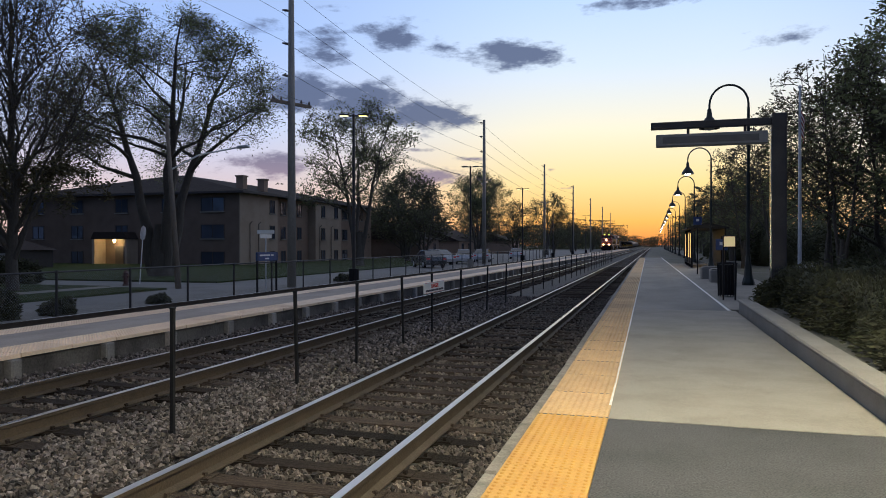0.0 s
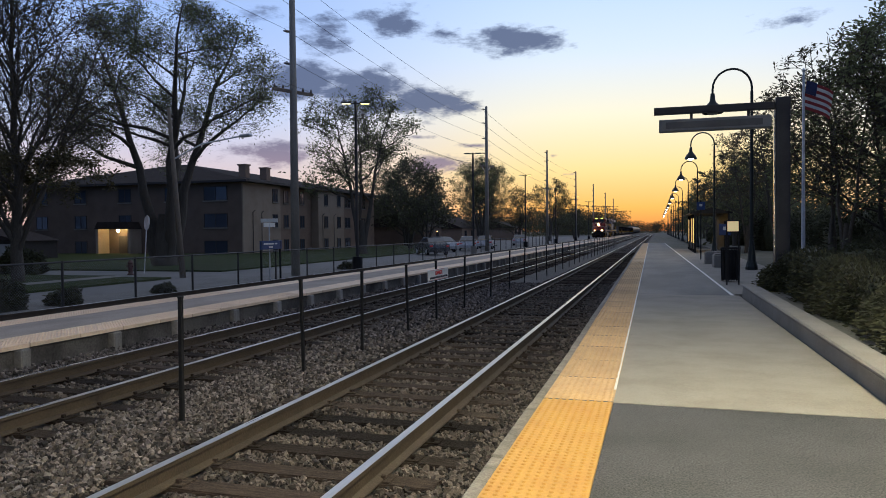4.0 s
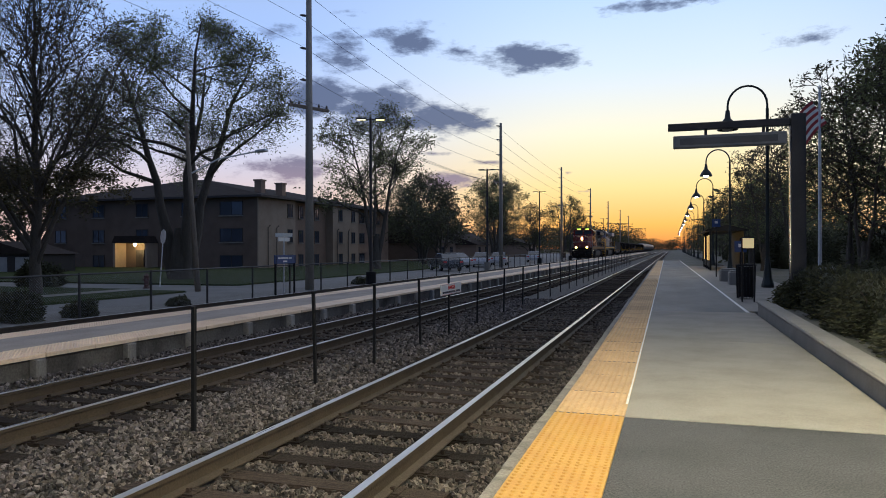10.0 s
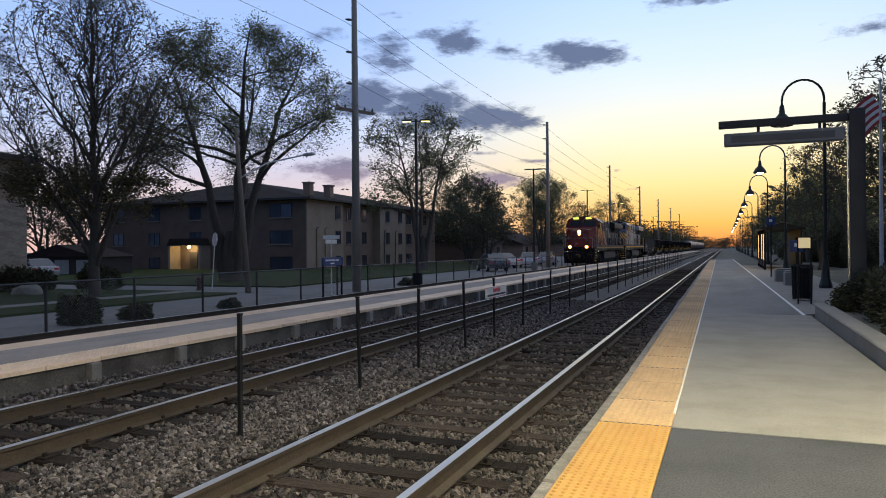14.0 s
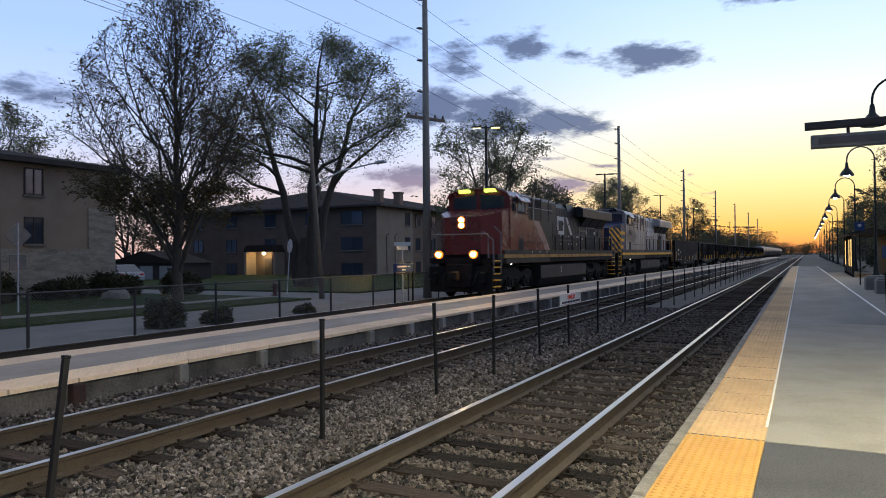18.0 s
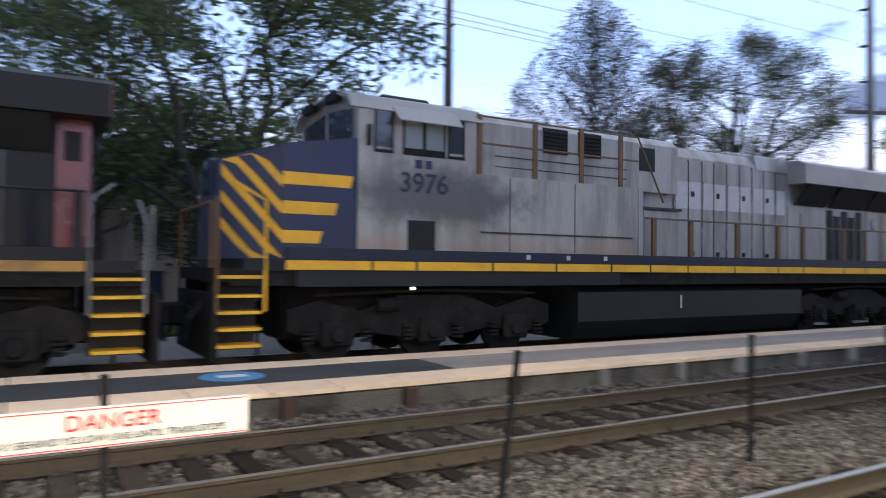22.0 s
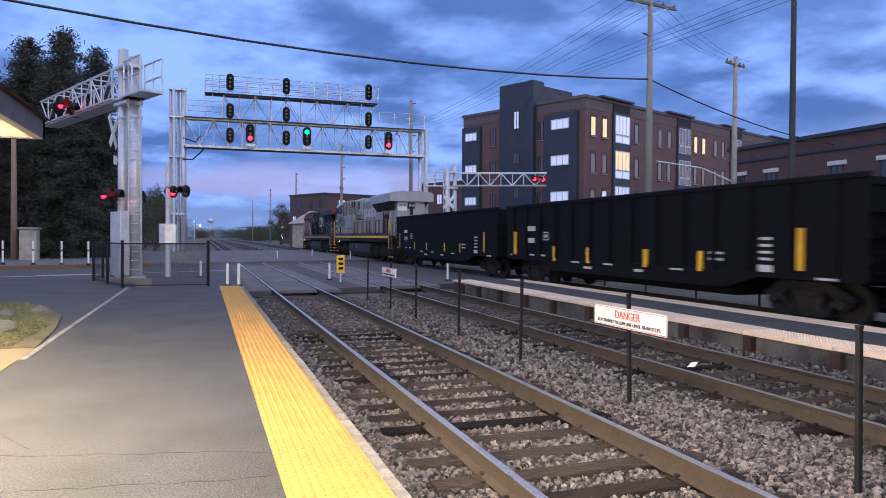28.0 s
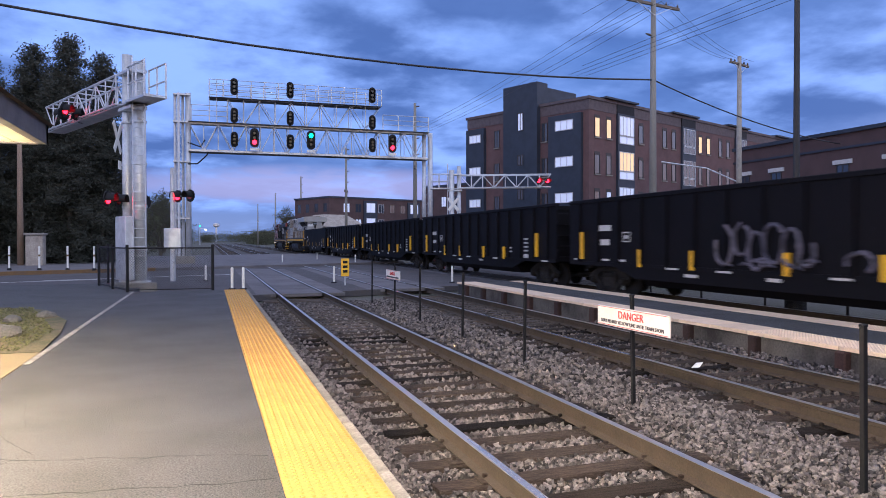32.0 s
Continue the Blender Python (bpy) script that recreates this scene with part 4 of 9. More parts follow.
        # radiator end: louvred doors, screens
        if red:
            for a, b, z0, z1 in ((14.66, 14.80, 2.0, 4.0), (14.80, 16.05, 3.12, 3.2), (14.80, 16.05, 3.55, 3.63), (16.05, 16.3, 2.0, 3.9), (16.66, 16.71, 2.0, 3.3), (17.03, 17.09, 2.0, 3.3), (17.41, 17.46, 2.0, 3.3), (17.78, 17.84, 2.0, 3.3), (18.16, 18.38, 2.0, 3.35), (14.80, 16.05, 2.0, 2.1), (16.3, 18.16, 3.36, 3.44), (19.2, 19.26, 2.0, 3.4)):
                part("door_frame", Geo().box(s * hood_x, a, z0, s * (hood_x + 0.034), b, z1, c=0.004), M_FRAMEG, lo, "worn grey door frame")
            for y_, z_, w_, h_ in ((14.3, 2.72, 0.22, 0.12), (16.1, 3.02, 0.14, 0.16), (17.9, 3.0, 0.2, 0.16), (15.2, 2.62, 0.16, 0.12), (18.22, 2.5, 0.12, 0.14)):
                part("placard", box(s * (hood_x + 0.034), y_, z_, s * (hood_x + 0.039), y_ + w_, z_ + h_), M_PALE, lo, "small pale placard")
        for k, (a, b) in enumerate(((14.5, 15.0), (15.1, 15.6), (16.35, 16.65), (16.72, 17.02), (17.1, 17.4), (17.47, 17.77), (17.85, 18.15))):
            g = part("radiator_door" if k < 2 else "air_intake", box(s * hood_x, a, 2.0, s * (hood_x + 0.02), b, 3.2 if k % 2 else 3.35), body_m if k < 2 else M_VENT, lo)
        part("end_door", Geo().box(s * hood_x, 18.4, 2.0, s * (hood_x + 0.03), 19.2, 3.4, c=0.01).box(s * hood_x, 19.25, 2.0, s * (hood_x + 0.025), 19.9, 3.4, c=0.01), body_m, lo)
        part("sand_hatch", Geo().cyl((s * (hood_x + 0.02), 18.8, 3.05), (s * (hood_x + 0.08), 18.8, 3.05), 0.2, 0.16, 14), M_GREY2 if not red else M_DARK, lo)
        for a, b in ((14.8, 16.2), (16.4, 18.1), (18.25, 19.85)):
            part("radiator_screen", Geo().prism([(s * (hood_x + 0.01), 3.42), (s * (hood_x + 0.06), 3.42), (s * 1.40, 3.92), (s * 1.34, 3.92)], "y", a, b), M_VENT, lo, "black radiator screen")
        hand_rail(lo, s * 1.5, [8.7, 9.95, 11.65, 13.3, 14.4, 16.3, 17.4, 19.4, 20.2], 1.66, 2.81, rail_m if not red else M_DARK)
    rad = part("radiator_housing", Geo().prism([(-1.5, 3.93), (1.5, 3.93), (1.5, 4.42), (1.3, 4.52), (0.7, 4.56), (-0.7, 4.56), (-1.3, 4.52), (-1.5, 4.42)], "y", 13.75 if red else 14.5, 20.6), body_m if red else M_GREY2, lo, "broad overhanging radiator housing")
    part("radiator_taper", Geo().prism([(-1.0, 4.2), (1.0, 4.2), (0.92, 4.58), (-0.92, 4.58)], "y", 12.3 if red else 13.1, 13.75 if red else 14.5), body_m, lo)
    for k in range(3):
        part("roof_panel", box(-0.7, 15.2 + 1.7 * k, 4.56, 0.7, 16.75 + 1.7 * k, 4.60), M_UNDER, rad)
    part("air_horn", Geo().cyl((-0.05, 11.0, 4.6), (0.05, 11.0, 4.6), 0.05, 0.05).tube([(-0.12, 10.8, 4.66), (-0.12, 11.25, 4.66)], [0.04, 0.1], 8).tube([(0.12, 11.3, 4.66), (0.12, 10.85, 4.66)], [0.04, 0.1], 8), M_DARK, lo)
    part("exhaust_stack", Geo().box(-0.35, 12.7, 4.55, 0.35, 13.4, 4.72, c=0.03), M_GREY2 if not red else M_DARK, lo)
    rear = part("rear_panel", box(-hood_x, 20.36, 1.8, hood_x, 20.40, 4.1), M_RED if red else M_GREY2, lo, "red rear wall" if red else "pale rear wall")
    part("rear_headlight", Geo().box(-0.24, 20.40, 3.5, 0.24, 20.55, 3.86, c=0.03).box(-0.1, 20.40, 3.1, 0.1, 20.5, 3.5, c=0.02), M_DARK, rear)
    for k in (0, 1):
        part("rear_lamp", Geo().cyl((-0.11 + 0.22 * k, 20.55, 3.68), (-0.11 + 0.22 * k, 20.57, 3.68), 0.09, 0.09, 14), M_PALEGLASS, rear, "round headlight lens")
    if red:
        part("rear_window", box(0.35, 20.40, 3.35, 0.75, 20.415, 3.8), M_VENT, rear)
    if red:
        part("rear_cowl", Geo().prism([(-1.5, 3.93), (1.5, 3.93), (1.5, 4.42), (1.3, 4.52), (0.7, 4.56), (-0.7, 4.56), (-1.3, 4.52), (-1.5, 4.42)], "y", 20.6, 20.62), M_RED, lo, "red radiator end")
        for s in (-1, 1):
            part("rear_corner", box(s * hood_x, 19.92, 1.99, s * (hood_x + 0.03), 20.37, 4.08), M_RED, lo, "red rear corner")
            part("corner_window", box(s * (hood_x + 0.03), 20.02, 3.3, s * (hood_x + 0.036), 20.26, 3.75), M_VENT, lo)
        for s in (-1, 1):
            # the railway's mark as plain pale strokes
            mk = thing_mark(lo, s)
    else:
        for s in (-1, 1):
            letters("3976", 0.52, M_NUM, lo, Matrix.Translation((s * 1.509, 2.64, 3.13)) @ Euler((radians(90), 0, radians(90 * s))).to_matrix().to_4x4(), "road_number", "dark blue number", 0.005)
            part("mark_bar", box(s * 1.503, 2.44, 3.4, s * 1.508, 2.59, 3.55), M_BLUE, lo, "small dark mark")
            part("mark_bar", box(s * 1.503, 2.66, 3.4, s * 1.508, 2.80, 3.55), M_BLUE, lo, "small dark mark")
        part("number_panel", box(0.30, 20.40, 3.36, 0.94, 20.408, 3.66), mat("number_white", (0.8, 0.8, 0.78), 0.5, var=0.05), rear, "white number panel")
        letters("3976", 0.24, M_DARK, lo, Matrix.Translation((0.62, 20.412, 3.69)) @ Euler((radians(90), 0, radians(180))).to_matrix().to_4x4(), "road_number")
    # the grey engine stands tall: everything above its deck is drawn up a little
    for ob in lo.children_recursive if not red else ():
        if ob.type == "MESH" and "wheel" not in ob.name and ob.matrix_basis.is_identity:
            for v in ob.data.vertices:
                if v.co.z > 1.45:
                    v.co.z += 0.075 * (v.co.z - 1.0)
        elif ob.type == "MESH" and ob.location.z > 1.5:
            ob.location.z += 0.075 * (ob.location.z - 1.0)
    return lo


def thing_mark(lo, s):
    """Broad pale strokes on the hood, a plain sign of the railway's colours."""
    x0, x1 = s * 0.978, s * 0.992
    for q in ((10.5, 2.84, 10.72, 3.84), (10.72, 3.62, 11.75, 3.84), (10.72, 2.84, 11.75, 3.06), (11.53, 3.06, 11.75, 3.62)):
        part("railway_mark", box(x0, q[0], q[1], x1, q[2], q[3]), M_PALE, lo, "pale plain stroke")
    part("railway_mark", Geo().prism([(12.0, 3.84), (12.36, 3.84), (13.3, 2.84), (12.94, 2.84)], "x", x0, x1), M_PALE, lo, "pale plain slash")
    for k in range(9):
        part("mark_bar", box(x0, 10.6 + 0.31 * k, 2.5, x1, 10.84 + 0.31 * k, 2.6), M_FRAMEG, lo, "small dull bar")


M_GON = mat("gondola_black", (0.0045, 0.005, 0.0075), 0.7, var=0.2, scale=0.8, fine=25, bump=0.08, second=(0.009, 0.009, 0.011), amount=0.6, spec=0.12)
M_GONB = mat("gondola_brown", (0.006, 0.0052, 0.0068), 0.58, var=0.2, scale=0.9, fine=25, bump=0.1, second=(0.005, 0.005, 0.0065), amount=0.7, spec=0.14)
M_TANKER = mat("tank_car_grey", (0.10, 0.10, 0.10), 0.35, var=0.1, scale=0.7, fine=20, bump=0.05, second=(0.06, 0.06, 0.058))
M_SPRAY = mat("spray_paint", (0.115, 0.105, 0.14), 0.6, var=0.3, scale=3, second=(0.03, 0.028, 0.04), amount=0.9)


def car_truck(car, yc):
    for s in (-1, 1):
        x0, x1 = s * 0.98, s * 1.1
        g = Geo().prism([(yc - 1.2, 0.6), (yc - 1.2, 0.52), (yc - 0.72, 0.52), (yc - 0.42, 0.74), (yc + 0.42, 0.74), (yc + 0.72, 0.52), (yc + 1.2, 0.52), (yc + 1.2, 0.6), (yc + 0.55, 0.88), (yc - 0.55, 0.88)], "x", x0, x1)
        for e in (-1, 1):
            g.prism([(yc + e * 0.80, 0.56), (yc + e * 0.66, 0.56), (yc + e * 0.38, 0.22), (yc + e * 0.50, 0.18)], "x", x0, x1)
            g.box(x0, yc + e * 0.30, 0.28, x1, yc + e * 0.40, 0.76)
        g.box(x0, yc - 0.5, 0.16, x1, yc + 0.5, 0.28)
        fr = part("truck_sideframe", g, M_UNDER, car, "grimy cast truck frame")
        for k in (-0.2, 0.0, 0.2):
            part("spring", Geo().cyl((s * 1.04, yc + k, 0.28), (s * 1.04, yc + k, 0.56), 0.085, 0.085, 10), M_STEELW, fr)
        part("bolster_end", Geo().box(s * 0.9, yc - 0.28, 0.56, s * 1.13, yc + 0.28, 0.72, c=0.02), M_UNDER, fr)
        for d in (-0.89, 0.89):
            part("bearing_cap", Geo().cyl((s * 1.0, yc + d, 0.46), (s * 1.2, yc + d, 0.46), 0.14, 0.1, 12), M_UNDER, fr)
    for d in (-0.89, 0.89):
        g = Geo()
        for s in (-1, 1):
            g.cyl((s * 0.69, yc + d, 0.46), (s * 0.82, yc + d, 0.46), 0.46, 0.45, 18)
        part("wheelset", g.cyl((-0.7, yc + d, 0.46), (0.7, yc + d, 0.46), 0.09, 0.09, 8), M_STEELW, car)


def gondola(label, m, ribs, number=None, graffiti=False):
    """A coal gondola, 16.2 m over its ends, its front end at y = 0."""
    car = thing("gondola_car", label, "freight car", group="gondola cars")
    Ln, top = 16.95, 2.95
    for s in (-1, 1):
        sd = part("side", Geo().prism([(0.25, 0.95), (2.9, 0.95), (4.1, 0.62), (Ln - 4.1, 0.62), (Ln - 2.9, 0.95), (Ln - 0.25, 0.95), (Ln - 0.25, top), (0.25, top)], "x", s * 1.50, s * 1.44), m, car)
        part("top_chord", box(s * 1.54, 0.2, top - 0.02, s * 1.40, Ln - 0.2, top + 0.1, c=0.015), m, car)
        part("side_sill", box(s * 1.53, 0.25, 0.93, s * 1.40, Ln - 0.25, 1.05), m, car)
        if ribs:
            for k in range(14):
                y = 0.9 + k * (Ln - 1.8) / 13
                part("rib", box(s * 1.5, y - 0.06, 1.05, s * 1.57, y + 0.06, top - 0.02), m, car)
        for k, (y, z0, z1) in enumerate(((1.1, 1.12, 2.0), (4.4, 0.97, 1.47), (6.7, 0.97, 1.47), (9.8, 0.97, 1.47), (12.1, 0.97, 1.47), (15.2, 1.12, 2.0))):
            part("reflector", box(s * 1.503, y - 0.055, z0, s * (1.585 if ribs else 1.51), y + 0.055, z1), M_YEL, car, "yellow reflective strip")
        for y, z, w, h in ((0.67, 0.98, 0.35, 0.05), (0.67, 1.08, 0.25, 0.05), (2.5, 1.1, 0.4, 0.06), (2.5, 0.98, 0.35, 0.06), (3.4, 1.1, 0.4, 0.06), (3.4, 0.98, 0.4, 0.06), (14.2, 1.75, 0.35, 0.06), (14.2, 1.6, 0.35, 0.06), (14.2, 1.45, 0.35, 0.06), (14.2, 1.3, 0.35, 0.06), (6.6, 0.78, 0.5, 0.08), (9.4, 0.82, 0.4, 0.08), (12.6, 1.4, 0.5, 0.06), (12.6, 1.25, 0.5, 0.06)):
            part("stencil_bar", box(s * 1.502, y - w / 2, z, s * 1.508, y + w / 2, z + h), M_PALE, car, "small pale stencil")
        g = Geo()
        for q in ((3.46, 1.68, 3.49, 1.98), (3.81, 1.68, 3.84, 1.98), (3.46, 1.95, 3.84, 1.98), (3.46, 1.68, 3.84, 1.71), (3.56, 1.78, 3.74, 1.88)):
            g.box(s * 1.502, q[0], q[1], s * 1.507, q[2], q[3])
        part("stencil_box", g, M_PALE, car, "small square stencil")
        part("mark_bar", box(s * 1.502, 2.1, 2.02, s * 1.507, 2.8, 2.2), M_PALE, car, "pale owner's mark")
        if not number:
            part("mark_bar", box(s * 1.502, 2.2, 1.58, s * 1.507, 2.72, 1.76), M_PALE, car, "pale car number, too blurred to read")
        part("stencil_panel", box(s * 1.502, 14.0, 0.98, s * 1.507, 14.4, 1.2), M_PALE, car, "pale stencil panel")
        for y in (5.6, 7.6, 10.9, 15.6):
            part("stencil_bar", box(s * 1.532, y, 0.95, s * 1.536, y + 0.5, 1.0), M_PALE, car, "small pale stencil")
        if number:
            letters(number, 0.36, M_PALE, car, Matrix.Translation((s * 1.505, 2.47, 1.68)) @ Euler((radians(90), 0, radians(90 * s))).to_matrix().to_4x4(), "car_number", "white number")
        if graffiti:
            # rounded bubbles, flat on the side between the ribs' faces
            rnd = random.Random(9)
            g = Geo()
            for yc, zc, a, b in ((7.9, 1.62, 0.30, 0.46), (8.5, 1.75, 0.26, 0.36), (8.95, 1.5, 0.24, 0.42), (9.45, 1.66, 0.28, 0.44), (9.95, 1.58, 0.24, 0.40), (10.35, 1.5, 0.2, 0.3), (11.6, 1.3, 0.3, 0.2)):
                t0, sweep = rnd.uniform(0, 6.28), rnd.uniform(4.2, 6.0)
                g.tube([(s * 1.578, yc + a * math.cos(t0 + sweep * q / 14) + rnd.gauss(0, 0.012), zc + b * math.sin(t0 + sweep * q / 14) + rnd.gauss(0, 0.012)) for q in range(15)], 0.045, 5)
            for k in range(9):
                y, z = rnd.uniform(7.8, 10.5), rnd.uniform(1.12, 1.3)
                g.tube([(s * 1.578, y, z), (s * 1.578, y + 0.12, z + 0.05), (s * 1.578, y + 0.3, z)], 0.03, 5)
            part("graffiti", g, M_SPRAY, car, "pale sprayed scrawl")
    part("floor", Geo().prism([(-1.4, 1.0), (1.4, 1.0), (1.1, 0.42), (-1.1, 0.42)], "y", 4.1, Ln - 4.1), m, car)
    part("floor_end", box(-1.44, 0.3, 0.98, 1.44, Ln - 0.3, 1.08), m, car)
    for y, d in ((0.25, -1), (Ln - 0.25, 1)):
        e = part("end_wall", box(-1.5, y - 0.03, 0.98, 1.5, y + 0.03, top), m, car)
        for k in range(4):
            part("end_rib", box(-1.48, y, 1.3 + 0.5 * k, 1.48, y + 0.09 * d, 1.42 + 0.5 * k), m, e)
        for s in (-1, 1):
            g = Geo()
            for k in range(5):
                g.tube([(s * 1.05, y + 0.14 * d, 1.15 + 0.38 * k), (s * 1.45, y + 0.14 * d, 1.15 + 0.38 * k)], 0.016, 5)
            part("ladder", g, m, e)
        part("centre_sill", box(-0.3, y, 0.75, 0.3, y + 0.3 * d, 1.05), M_UNDER, car)
        part("coupler", Geo().box(-0.12, y + 0.2 * d, 0.78, 0.12, y + 0.78 * d, 1.0, c=0.03), M_UNDER, car)
    for yc in (2.0, Ln - 2.0):
        car_truck(car, yc)
    return car


def tank_car(label):
    car = thing("tank_car", label, "freight car", group="tank cars")
    Ln = 16.2
    part("tank", Geo().tube([(0, 0.8, 2.35), (0, 1.0, 2.35), (0, 1.4, 2.35), (0, Ln - 1.4, 2.35), (0, Ln - 1.0, 2.35), (0, Ln - 0.8, 2.35)], [0.7, 1.15, 1.42, 1.42, 1.15, 0.7], 24), M_TANKER, car, smooth=True)
    part("walkway", box(-0.9, 7.2, 3.75, 0.9, 9.0, 3.82), M_UNDER, car)
    part("dome", Geo().cyl((0, 8.1, 3.7), (0, 8.1, 4.05), 0.35, 0.32, 14), M_TANKER, car)
    part("frame", box(-1.2, 0.2, 0.95, 1.2, Ln - 0.2, 1.1), M_UNDER, car)
    for y in (0.15, Ln - 0.15):
        part("coupler", box(-0.12, y - 0.35, 0.78, 0.12, y + 0.35, 1.0), M_UNDER, car)
    for yc in (2.0, Ln - 2.0):
        car_truck(car, yc)
    return car


VEHICLES = []   # thing, distance of its origin behind the grey engine's origin
lead = locomotive("locomotive", "red and black diesel freight locomotive with lit headlights", True)
second = locomotive("locomotive", "weathered grey diesel locomotive with blue and yellow striped nose", False)
VEHICLES += [(lead, -23.3), (second, 0.0)]
gon_a = gondola("black steel coal gondola with yellow reflective strips", M_GON, False, "1218")
gon_b = gondola("blackish brown ribbed steel coal gondola", M_GONB, True)
gon_c = gondola("blackish ribbed gondola with pale graffiti", M_GONB, True, None, True)
gon_d = gondola("black ribbed coal gondola with pale stencils", M_GON, True)
PITCH, FIRST = 17.5, 22.0
order = [gon_a, gon_b, gon_d, None, gon_c, None, None, None, None]
for i in range(9):
    c = order[i]
    if c is None:
        c = copy_thing(gon_b if i % 2 else gon_d, Matrix())
    VEHICLES.append((c, FIRST + PITCH * i))
tk = tank_car("dark grey tank car with black underframe")
for i in range(9, 19):
    VEHICLES.append((tk if i == 9 else copy_thing(tk, Matrix()), FIRST + PITCH * i))

# ---- trees, hedges, shrubs ----
M_BARK = mat("bark", (0.085, 0.073, 0.058), 0.95, var=0.35, scale=3, fine=20, bump=0.6, stretch=(3, 3, 0.6))
M_LEAF = mat("spring_leaves", (0.165, 0.18, 0.085), 0.75, var=0.25, scale=1.0, fine=9, bump=0, second=(0.10, 0.112, 0.055), island=0.4)
M_LEAFB = mat("budding_leaves", (0.105, 0.085, 0.045), 0.8, var=0.25, scale=1.0, fine=9, bump=0, second=(0.075, 0.085, 0.03), island=0.45)
M_LEAFG = mat("fresh_green_leaves", (0.15, 0.20, 0.085), 0.7, var=0.25, scale=1.0, fine=9, bump=0, second=(0.10, 0.14, 0.06), island=0.4)
M_LEAFD = mat("dull_leaves", (0.105, 0.108, 0.06), 0.8, var=0.25, scale=0.6, fine=9, bump=0, second=(0.07, 0.068, 0.04), island=0.45)
M_NEEDLE = mat("conifer_needles", (0.085, 0.09, 0.07), 0.85, var=0.3, scale=1.0, fine=8, bump=0, second=(0.045, 0.055, 0.042), island=0.35)
M_HEDGE = mat("hedge_leaves", (0.050, 0.052, 0.024), 0.8, var=0.3, scale=1.5, fine=10, bump=0, second=(0.030, 0.034, 0.017), island=0.5)


for m_, share in ((M_LEAF, 0.5), (M_LEAFB, 0.45), (M_LEAFD, 0.5), (M_LEAFG, 0.55), (M_NEEDLE, 0.4), (M_HEDGE, 0.25)):
    let_through(m_, share)


def leaf_mesh(name, centres, size, material, seed, stretch=1.0, droop=0.0):
    """Many small folded leaf blades as one mesh; centres is an (n, 3) array."""
    rs = np.random.RandomState(seed)
    n = len(centres)
    u = rs.normal(size=(n, 3))
    u[:, 2] = u[:, 2] * 0.6 - droop
    u /= np.linalg.norm(u, axis=1)[:, None]
    w = np.cross(u, rs.normal(size=(n, 3)))
    w /= np.linalg.norm(w, axis=1)[:, None] + 1e-9
    s = size * rs.uniform(0.6, 1.4, (n, 1))
    a, b = u * s * stretch, w * s * 0.55
    v = np.stack([centres - a, centres + b, centres + a, centres - b], 1).reshape(-1, 3)
    me = bpy.data.meshes.new(name)
    me.from_pydata(v.tolist(), [], np.arange(4 * n).reshape(n, 4).tolist())
    me.materials.append(material)
    return me


